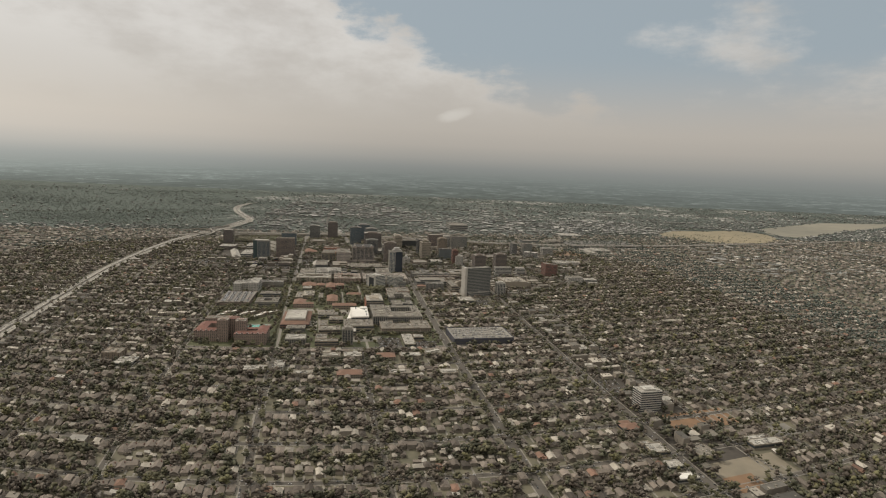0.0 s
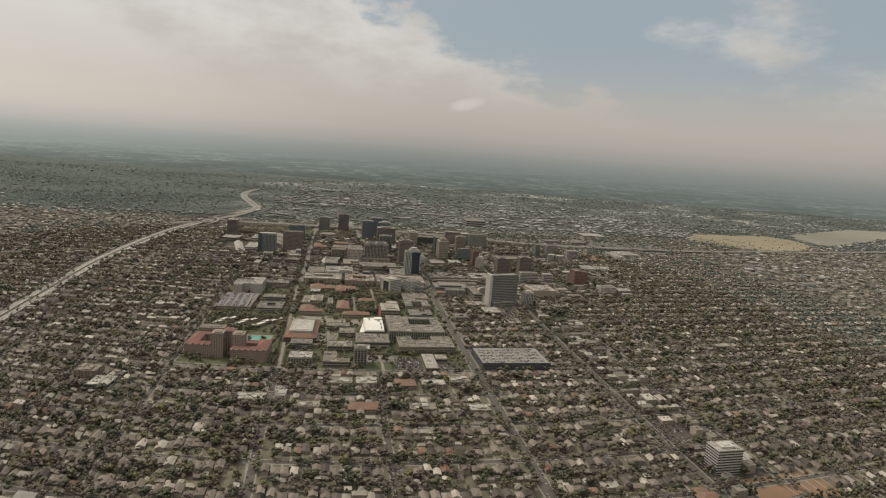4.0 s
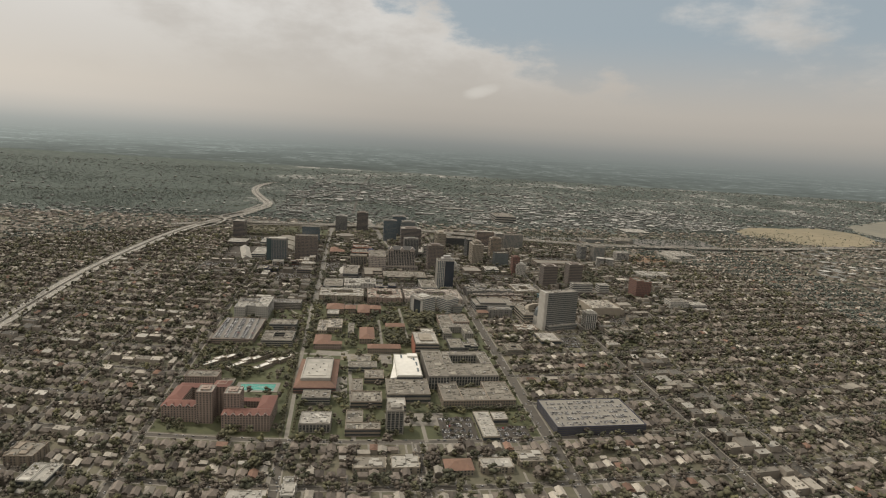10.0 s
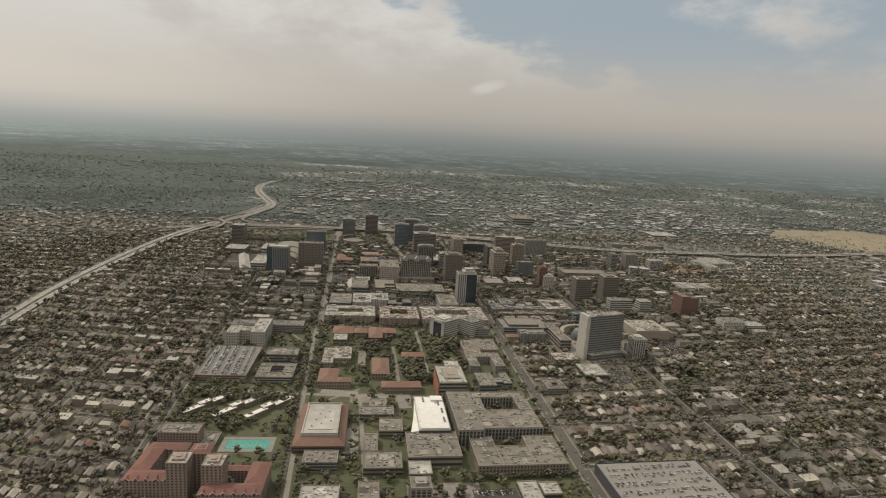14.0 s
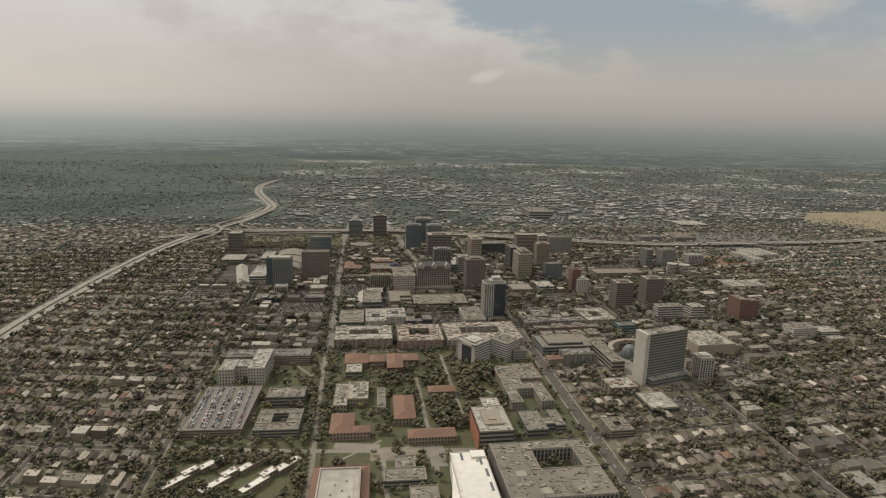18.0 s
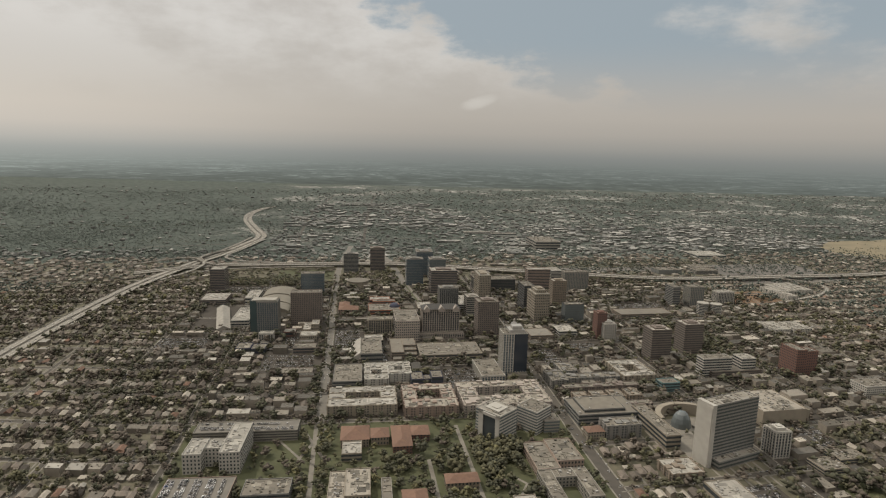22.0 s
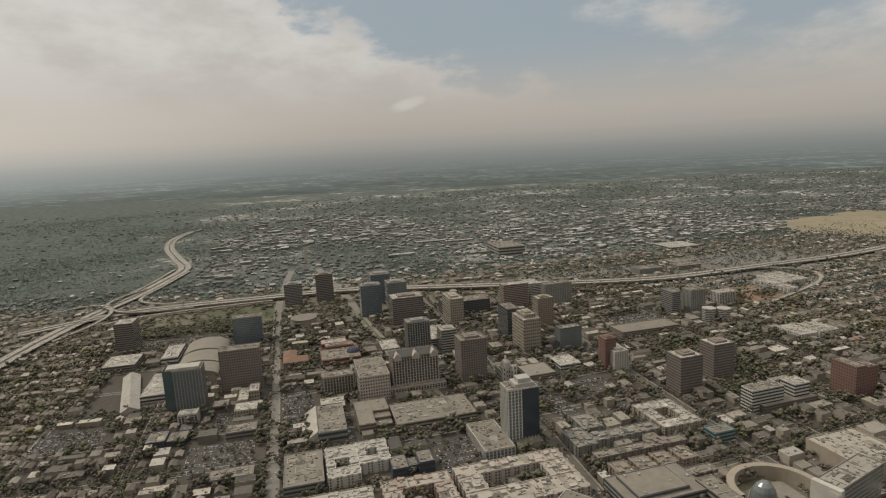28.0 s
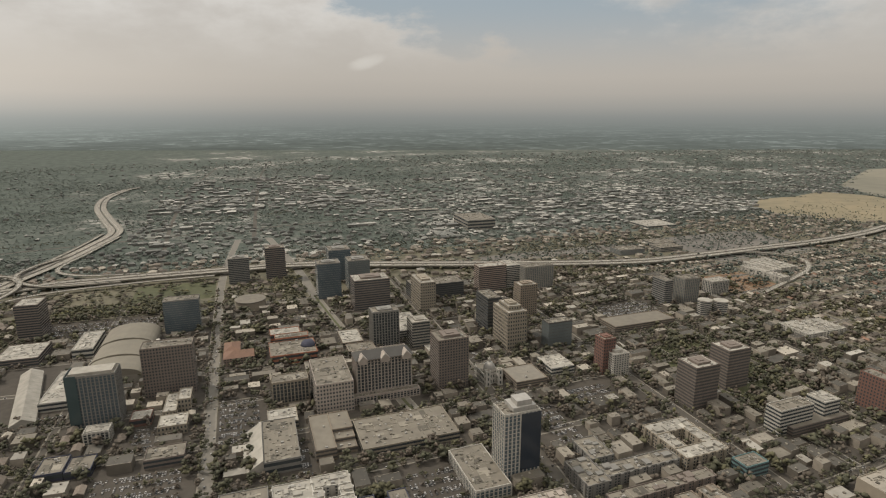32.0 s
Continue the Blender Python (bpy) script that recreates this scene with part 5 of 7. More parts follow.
s.box(14, -13.9, 10, 31.5, -13.0, 60.5)
s.box(30.4, -13.0, 10, 31.5, 8.9, 60.5)
part("glass_corner", s.mesh("glass_corner", M_glass_dark), t8, "dark blue glass corner")
B("apartment_block", "grey apartments with sheds on the roof", [(279.7, 420.2, 301, 456.8, 10.5), (302.8, 450.7, 324.2, 483.2, 10.5)], M_grey, M_roof_grey, "punch", 4, 5)
B("apartment_block", "long grey apartment row", [(301.6, 424.7, 372, 441, 10.4)], M_grey, M_roof_grey, "punch", 4, 6)
B("apartment_block", "cream apartment block with many roof levels", court_rects(374.5, 417.2, 419.2, 475.8, 12.2, 388.3, 433.4, 405.5, 457.6), M_beige, M_roof_white, "punch", 4, 8)
for k in range(4):
    B("townhouse_block", "brown townhouses with grey roofs", [(292.8 + 21.8 * k, 364.9, 309.3 + 21.8 * k, 386.9, 9.6)], M_tan, M_roof_grey, "punch", 3, 3, group="townhouse blocks")
B("townhouse_row", "long brown townhouse row", [(288.3, 394.4, 383.5, 406.7, 10.5)], M_brown, M_roof_grey, "punch", 4, 5)
B("townhouse_row", "long brown townhouse row", [(293.1, 341.6, 376.3, 353.9, 9.6)], M_brown, M_roof_grey, "punch", 4, 5)
B("shop_building", "cubic teal building", [(413.7, 388.9, 437.7, 405.1, 11.2)], M_teal, M_roof_grey, "band", 3, 2)
cd = B("cathedral", "small white cathedral with domes", [(276.9, 630.8, 296.3, 658.5, 12.2), (276.9, 624.9, 282.2, 630.8, 17.8), (291, 624.9, 296.3, 630.8, 17.8)], M_white, M_roof_grey, "punch", 3, 0, category="church")
s = Soup()
s.box(-1, -1, 0, 1, 1, 3)
s.add([(-1.2, -1.2, 3), (1.2, -1.2, 3), (1.2, 1.2, 3), (-1.2, 1.2, 3), (0, 0, 6)], [(0, 1, 4), (1, 2, 4), (2, 3, 4), (3, 0, 4)])
part("lantern", s.mesh("lantern", M_white), cd, loc=(0, 6, 23.5))
s = Soup()
V = [(6.8 * math.cos(radians(30 * k)), 6.8 * math.sin(radians(30 * k)), z) for z in (13, 16) for k in range(12)]
s.add(V, [(k, (k + 1) % 12, 12 + (k + 1) % 12, 12 + k) for k in range(12)])
part("drum", s.mesh("drum", M_white), cd, loc=(0, 6, 0))
dm = part("dome", DOME.copy(), cd, "pale metal dome", loc=(0, 6, 15.5))
dm.data.materials.clear()
dm.data.materials.append(M_metal)
dm.scale = (0.72, 0.72, 1.15)
B("parking_garage", "flat tan garage beside the cathedral", [(305.2, 606.8, 341.7, 646.2, 8.4)], M_tan, M_walk, "deck", 3, 2, M_dark, category="garage")
B("shop_building", "hall with a curved white roof", [(356.4, 623, 385.5, 658.3, 8.2)], M_white, M_roof_white, "band", 2, 4)
for k, (x, y) in enumerate(((670, 714), (691, 702))):
    ht = thing("octagonal_block", "white eight-sided apartment block with a flat roof", "building", x, y, 0, "octagonal blocks")
    ring8 = [(11 * math.cos(radians(45 * q + 22)), 11 * math.sin(radians(45 * q + 22))) for q in range(8)]
    s = Soup()
    s.add([(a, b_, z) for z in (0, 23) for a, b_ in ring8], [(q, (q + 1) % 8, 8 + (q + 1) % 8, 8 + q) for q in range(8)])
    part("wall", s.mesh("wall", M_white), ht)
    s = Soup()
    s.add([(a * 1.04, b_ * 1.04, z) for z in (22.4, 23.6) for a, b_ in ring8], [(q, (q + 1) % 8, 8 + (q + 1) % 8, 8 + q) for q in range(8)] + [tuple(range(8, 16))])
    part("roof", s.mesh("roof", M_roof_white), ht)
    for f in range(7):
        s = Soup()
        s.add([(a * 1.012, b_ * 1.012, z) for z in (2 + 3 * f, 3.4 + 3 * f) for a, b_ in ring8], [(q, (q + 1) % 8, 8 + (q + 1) % 8, 8 + q) for q in range(8)])
        part("window_band", s.mesh("window_band", M_glass), ht)
    mark(x - 12, y - 12, x + 12, y + 12)
# --- beyond and around
B("office_building", "dark low office beyond the freeway", [(760, 1063.4, 822.6, 1102.8, 10.8)], M_grey, M_roof_grey, "band", 4, 3, M_glass_grey)
B("office_building", "low office campus block", [(862.5, 1054.6, 924.6, 1094, 9.9), (885.8, 1102.8, 947.9, 1146.6, 8.3)], M_conc, M_roof_grey, "band", 3, 4)
B("warehouse", "large bright shed roof in the rail yard", [(1004, 1279.5, 1103, 1360.5, 6.3)], M_white, M_roof_white, "band", 1, 3)
B("warehouse", "long pale station roof", [(399.1, 1732.9, 489.1, 1752.7, 5.4)], M_white, M_roof_white, "band", 1, 2)
B("warehouse", "long pale station roof", [(484.1, 1704.7, 566.9, 1722.7, 5.4)], M_white, M_roof_white, "band", 1, 2)
B("apartment_block", "row of white apartments beside the ramp", [(926.9, 781.2, 950.6, 875.5, 9.5), (958.5, 823.7, 982.3, 899.1, 9.5), (990.2, 833.1, 1037.7, 908.5, 9.5)], M_white, M_roof_white, "punch", 4, 5)
B("apartment_block", "white terraced apartments", [(723.7, 567.8, 756.1, 617, 10.8), (764.2, 567.8, 796.6, 612, 10.8)], M_white, M_roof_white, "punch", 4, 4)
B("medical_building", "pale banded office tower with stepped floors", [(453, -437, 482, -416, 27)], M_white, M_roof_white, "band", 9, 5, plant=2.5)
B("shop_building", "low building with bright roof beside the tower", [(494, -427, 515, -404, 4.6)], M_beige, M_roof_white, "band", 1, 2)
B("school_building", "low school block with pale roof", [(531, -567, 573, -551, 6), (536, -551, 566, -540, 5)], M_beige, M_roof_white, "band", 1, 4)
B("school_building", "low school block with pale roof", [(456, -568, 478, -537, 5)], M_beige, M_roof_grey, "band", 1, 3)
B("shop_building", "corner store with pale roof", [(409, -545, 430, -523, 5), (409, -523, 420, -515, 4)], M_beige, M_roof_white, "band", 1, 3)
B("shop_building", "building with a red roof", [(406, -484, 429, -468, 4.7), (410, -468, 424, -459, 4)], M_tan, M_roof_tile, "band", 1, 0)
B("shop_building", "small shop with a white roof", [(412, -577, 428, -563, 4.2)], M_white, M_roof_white, "band", 1, 2)
B("shop_building", "low shop with a bright white roof", [(406, -603, 430, -590, 4.5)], M_white, M_roof_bright, "band", 1, 2)
B("shop_building", "two bright white sheds", [(-225.9, -239.2, -212.7, -210.7, 6.3), (-211.6, -239.2, -198.3, -210.7, 6.3)], M_white, M_roof_white, "band", 1, 2)
B("apartment_block", "tan apartment block", [(-255.6, -210.6, -226.5, -184.1, 10.5)], M_tan, M_roof_grey, "punch", 4, 2)
B("apartment_block", "small white-roofed building", [(8.2, -236.8, 19.5, -207.9, 6.2)], M_white, M_roof_white, "punch", 2, 2)
for k, (x, y, w, d) in enumerate(((69, -192, 30, 20), (104, -192, 26, 22), (153, -197, 26, 20), (187, -195, 30, 18), (225, -187, 26, 22), (93, -268, 34, 20), (34, -265, 26, 18), (-38, -249, 34, 20), (164, -268, 30, 18), (233, -273, 24, 18))):
    B("apartment_block", ("low apartments with an orange tile roof" if k in (2, 5) else "low apartments with a pale flat roof"), [(x, y, x + w, y + d, 6)], M_beige, M_roof_tile if k in (2, 5) else (M_roof_white if k % 2 else M_roof_grey), "punch", 2, 2)

# ---------------------------------------------------------------- parking lots and cars
LOTS = []


def lot(x0, y0, x1, y1, z=0.09, paved=True, along=True, fill=0.62):
    if paved:
        sheet("parking_lot", x0, y0, x1, y1, z, M_lot, "asphalt parking lot with parked cars", "parking lot")
        mark(x0, y0, x1, y1)
    LOTS.append((x0, y0, x1, y1, z, along, fill))


lot(-130.6, 136.4, -72.9, 231.9, 8.58, False, False, 0.85)
lot(281.9, -127.8, 376, -67.3, 9.88, False, True, 0.5)
lot(-125.6, 317.3, -23.3, 337.3, 11.78, False, True, 0.6)
lot(160.3, -129.1, 197.9, -80.8)
lot(219.1, -139.8, 253.2, -104.2)
lot(153.9, 442.7, 212.1, 508.1)
lot(-90.6, 515.9, -18.1, 576.3)
lot(6.1, 601.1, 47.7, 690, fill=0.55)
lot(-70.5, 612.9, -49.1, 655.5)
lot(68.9, 528.3, 86.7, 589.7, fill=0.6)
lot(379.2, 130.6, 414.4, 178.4)
lot(-232, 950, -84.8, 1004, fill=0.5)
lot(-172, 700, -142, 714)
lot(523.3, 745.5, 619.8, 806.6)
lot(299.2, 483.3, 325.6, 563.6)
lot(353.5, 551, 401.5, 590.7)
lot(496.5, 226.3, 538.7, 269.4)
lot(441.4, -369.4, 478.8, -321.9, fill=0.25)
lot(250.2, 697, 303.2, 718.5)
lot(-274.7, 607.9, -192.3, 661.2)

crng = random.Random(5)
spots = []
for x0, y0, x1, y1, z, along, fillp in LOTS:
    a0, a1, b0, b1 = (x0, x1, y0, y1) if along else (y0, y1, x0, x1)
    b, row = b0 + 2.4, 0
    while b < b1 - 2:
        a = a0 + 2
        while a < a1 - 2:
            if crng.random() < fillp:
                x, y = (a, b) if along else (b, a)
                spots.append((x, y, z, (0 if along else 1.5708) + crng.choice((0, 3.14159)) + crng.uniform(-.04, .04)))
            a += 2.1
        row += 1
        b += 3.9 if row % 2 else 8.6


def car_mesh(body, cabin):
    s = Soup()
    s.add([(-.72, -1.65, .25), (.72, -1.65, .25), (.72, 1.65, .25), (-.72, 1.65, .25), (-.68, -1.6, .62), (.68, -1.6, .58), (.68, 1.6, .62), (-.68, 1.6, .58)], BOXF)
    s.add([(-.52, -.47, 1.06), (.52, -.47, 1.06), (.52, .77, 1.06), (-.52, .77, 1.06)], [(0, 1, 2, 3)])
    b = s.mesh("body", body)
    s = Soup()
    s.add([(-.62, -.85, .60), (.62, -.85, .60), (.62, 1.15, .60), (-.62, 1.15, .60), (-.5, -.45, 1.05), (.5, -.45, 1.05), (.5, .75, 1.05), (-.5, .75, 1.05)], BOXF[:5])
    return b, s.mesh("cabin", cabin)


s = Soup()
s.box(-.1, -.28, 0, .1, .28, .5)
WHEEL = s.mesh("wheel", M_tyre)
CARS = []
for nm, c in (("white", (0.70, 0.70, 0.68)), ("silver", (0.42, 0.42, 0.42)), ("black", (0.03, 0.03, 0.03)), ("dark grey", (0.11, 0.11, 0.12)), ("red", (0.30, 0.035, 0.03)), ("blue", (0.05, 0.09, 0.20))):
    m = mat("car_" + nm.replace(" ", "_"), c, tuple(v * .9 for v in c), rough=0.3, spec=0.6)
    bm_, cm_ = car_mesh(m, M_carglass)
    o = thing("parked_car", nm + " car parked in a marked bay", "car", 0, 0, 0, "parked cars")
    part("body", bm_, o)
    part("cabin", cm_, o)
    for wx in (-.66, .66):
        for wy in (-1.05, 1.05):
            part("wheel", WHEEL, o, loc=(wx, wy, 0))
    CARS.append(o)
crng.shuffle(spots)
near_spots = [p for p in spots if -135 < p[0] < 235 and -145 < p[1] < 235][:125]
rest = [p for p in spots if p not in set(near_spots)]
for k, (x, y, z, a) in enumerate(near_spots):
    src = CARS[crng.choices(range(6), (6, 5, 3, 4, 1, .5))[0]]
    if k < 6:
        src = CARS[k]
        src.location, src.rotation_euler = (x, y, z), (0, 0, a)
    else:
        copy_thing(src, Matrix.Translation((x, y, z)) @ Matrix.Rotation(a, 4, "Z"))
# cars along the streets
for x in (271, 437, 0, 133, -146, 520, -271):
    y = -700.0
    while y < 1000:
        y += crng.uniform(5, 16)
        if x in (0, 133, -146) and y > TENTH - 4 and not (x == 0 and y > 420):
            continue
        side = crng.choice((-1, 1))
        rest.append((x + side * crng.choice((1.6, 3.2) if x in (0, 133, -146, 520, -271) else (2.2, 4.6)), y, 0.08, crng.choice((0, 3.14159))))
for y in NUM:
    x = -400.0
    while x < 1200:
        x += crng.uniform(6, 22)
        if TENTH < y < 358 and -146 < x < 275:
            continue
        rest.append((x, y + crng.choice((-3.0, 3.0, 1.4, -1.4)), 0.08, 1.5708))
for Q, off, half in FWY:
    for a, c in zip(Q, Q[1:]):
        d = (c - a)
        d.z = 0
        d.normalize()
        for lane in (-.6, 0, .6):
            if crng.random() < .3:
                t = crng.random()
                p = a.lerp(c, t)
                rest.append((p.x + d.y * (off + lane * half), p.y - d.x * (off + lane * half), p.z + .04, math.atan2(-d.x, d.y)))
sb, sc = Soup(), Soup()
for x, y, z, a in rest:
    sb.add(spun([(-.72, -1.65, .2), (.72, -1.65, .2), (.72, 1.65, .2), (-.72, 1.65, .2), (-.68, -1.6, .62), (.68, -1.6, .6), (.68, 1.6, .62), (-.68, 1.6, .6), (-.52, -.47, 1.06), (.52, -.47, 1.06), (.52, .77, 1.06), (-.52, .77, 1.06)], x, y, a, z), BOXF[:5] + [(8, 9, 10, 11)])
    sc.add(spun([(-.6, -.85, .61), (.6, -.85, .61), (.6, 1.1, .61), (-.6, 1.1, .61), (-.5, -.45, 1.05), (.5, -.45, 1.05), (.5, .75, 1.05), (-.5, .75, 1.05)], x, y, a, z), BOXF[:5])
cs = tagged(new("street_cars", sb.mesh("street_cars", M_car)), "small parked cars of many colours along the streets", "cars", kind="stuff")
part("cabins", sc.mesh("cabins", M_carglass), cs)

# ---------------------------------------------------------------- houses
rng = random.Random(7)
SOUP = {k: Soup() for k in ("walls", "shingle", "pale", "tile", "white", "grey", "tar", "flatwall", "drive", "clutter", "fwall", "froof", "fpale")}


def gable_v(w, d, h, pitch, hip):
    e, r = 0.4, h + w * pitch
    q = d / 2 + e if not hip else d / 2 - w * 0.38
    return [(-w / 2 - e, -d / 2 - e, h - .1), (w / 2 + e, -d / 2 - e, h - .1), (w / 2 + e, d / 2 + e, h - .1), (-w / 2 - e, d / 2 + e, h - .1), (0, -q, r), (0, q, r)]


GF = [(0, 1, 4), (1, 2, 5, 4), (2, 3, 5), (3, 0, 4, 5)]


def house_soup(cx, cy, w, d, h, a, roof):
    SOUP["walls"].add(spun(boxv(-w / 2, -d / 2, 0, w / 2, d / 2, h), cx, cy, a), BOXF[:4])
    SOUP[roof].add(spun(gable_v(w, d, h, rng.uniform(.2, .3), rng.random() < .5), cx, cy, a), GF)
    if rng.random() < 0.55:
        ox, oy = rng.choice((-1, 1)) * w * 0.3, rng.choice((-1, 1)) * d * 0.42
        w2, d2 = w * 0.6, d * 0.35
        c, s_ = math.cos(a), math.sin(a)
        px_, py_ = cx + ox * c - oy * s_, cy + ox * s_ + oy * c
        SOUP["walls"].add(spun(boxv(-w2 / 2, -d2 / 2, 0, w2 / 2, d2 / 2, h * .8), px_, py_, a + 1.5708), BOXF[:4])
        SOUP[roof].add(spun(gable_v(w2, d2 + 1.5, h * .8, .26, False), px_, py_, a + 1.5708), GF)


def flat_soup(x0, y0, x1, y1, h, roof):
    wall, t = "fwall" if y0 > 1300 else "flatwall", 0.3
    SOUP[wall].add(boxv(x0, y0, 0, x1, y1, h), BOXF[:4])
    SOUP[wall].add(boxv(x0, y0, h, x1, y0 + t, h + .5), BOXF[:5])
    SOUP[wall].add(boxv(x0, y1 - t, h, x1, y1, h + .5), BOXF[:5])
    SOUP[roof].add([(x0, y0, h + .1), (x1, y0, h + .1), (x1, y1, h + .1), (x0, y1, h + .1)], [(0, 1, 2, 3)])
    for _ in range(0 if y0 > 1350 else rng.randint(2, 3 + min(9, int((x1 - x0) * (y1 - y0) / 60)))):
        x, y, q = rng.uniform(x0 + 1.5, x1 - 1.5), rng.uniform(y0 + 1.5, y1 - 1.5), rng.uniform(.3, 1.0)
        e = q * rng.choice((1, 1, .5, 1.6))
        SOUP["clutter"].add(boxv(x - q, y - e, h + .1, x + q, y + e, h + .15 + q * rng.choice((.1, .6, 1.2))), BOXF[:5])


def house_thing(k):
    """A detached house with its parts."""
    w, d, h = 6.6 + .7 * (k % 3), 9.6 + .9 * (k * 7 % 4), (3.0, 4.9, 3.1, 2.9, 5.0, 3.0, 3.0, 4.4)[k]
    rm = (M_roof, M_roof, M_roof_light, M_roof, M_roof_tile, M_roof_light, M_roof, M_roof)[k]
    words = ("dark shingle", "dark shingle", "pale shingle", "brown shingle", "red tile", "pale grey", "grey shingle", "grey shingle")[k]
    o = thing("house", ("two-storey" if h > 4 else "single-storey") + " stucco house with a " + words + " roof", "house", 0, 0, 0, "houses of the quarter")
    s = Soup()
    s.box(-w / 2, -d / 2, 0, w / 2, d / 2, h, 4)
    part("wall", s.mesh("wall", M_house_one), o)
    s = Soup()
    s.add(gable_v(w, d, h, .26, k % 2 == 0), GF)
    part("roof", s.mesh("roof", rm), o)
    s = Soup()
    s.box(-w * .45, -d / 2 - 2.2, 2.4, w * .1, -d / 2, 2.7)
    s.box(-w * .43, -d / 2 - 2.1, 0, -w * .43 + .2, -d / 2 - 1.9, 2.4)
    s.box(w * .06, -d / 2 - 2.1, 0, w * .06 + .2, -d / 2 - 1.9, 2.4)
    part("porch", s.mesh("porch", rm), o)
    s = Soup()
    s.box(w * .25, d * .15, h, w * .25 + .8, d * .15 + .8, h + w * .26 + .5)
    part("chimney", s.mesh("chimney", M_brick), o)
    s = Soup()
    s.box(-.7, -.06, 0, .7, .06, 1.1)
    wm = s.mesh("window", M_glass)
    part("window", wm, o, loc=(w * .28, -d / 2 - .02, 1.0))
    part("window", wm, o, loc=(w / 2 + .02, 0, 1.0), turn=1.5708)
    part("window", wm, o, loc=(-w / 2 - .02, 1, 1.0), turn=1.5708)
    s = Soup()
    s.box(-.45, -.05, 0, .45, .05, 2.0)
    part("door", s.mesh("door", M_door), o, loc=(-w * .15, -d / 2 - .03, 0))
    return o, max(w, 6), d


M_house_one = mat("house_paint", (0.27, 0.24, 0.198), (0.20, 0.176, 0.146), rand=0.35, scale=0.2)
HOUSES = [house_thing(k) for k in range(8)]
used, n_house = set(), 0


def put_house(cx, cy, a, near):
    global n_house
    w, d = rng.uniform(6.2, 8.4), rng.uniform(9.0, 13.0)
    hw, hd = (w / 2, d / 2) if abs(math.sin(a)) < .5 else (d / 2, w / 2)
    if not free(cx - hw + 1.2, cy - hd + 1.2, cx + hw - 1.2, cy + hd - 1.2):
        return False
    mark(cx - hw + .8, cy - hd + .8, cx + hw - .8, cy + hd - .8)
    if near and n_house < 150:
        k = rng.choices(range(8), (6, 5, 3, 5, 1, 3, 5, 5))[0]
        if k not in used:
            used.add(k)
            HOUSES[k][0].location, HOUSES[k][0].rotation_euler = (cx, cy, 0), (0, 0, a)
        else:
            copy_thing(HOUSES[k][0], Matrix.Translation((cx, cy, 0)) @ Matrix.Rotation(a + rng.choice((0, 3.14159)), 4, "Z"))
        n_house += 1
    else:
        house_soup(cx, cy, w, d, rng.choice((3, 3.2, 3.4, 5.2)), a, rng.choices(("shingle", "pale", "tile"), (10, 1.6 if cy < -240 else 3.4 if cx < 500 else 3.0, 0.7))[0])
    return True


def in_view(x, y):
    return -0.56 * (y + 1025) - 160 < x < 1.36 * (y + 1025) + 330


def commercial(x, y):
    if -120 < x < 440 and 358 < y < 1210:
        return True
    if -330 < x < -110 and 520 < y < 1060:
        return True
    if 440 <= x < 800 and 240 < y < 930:
        return True
    if 450 < abs(x) < 500 and y < 260:
        return True
    return 400 < x < 460 and y < 300


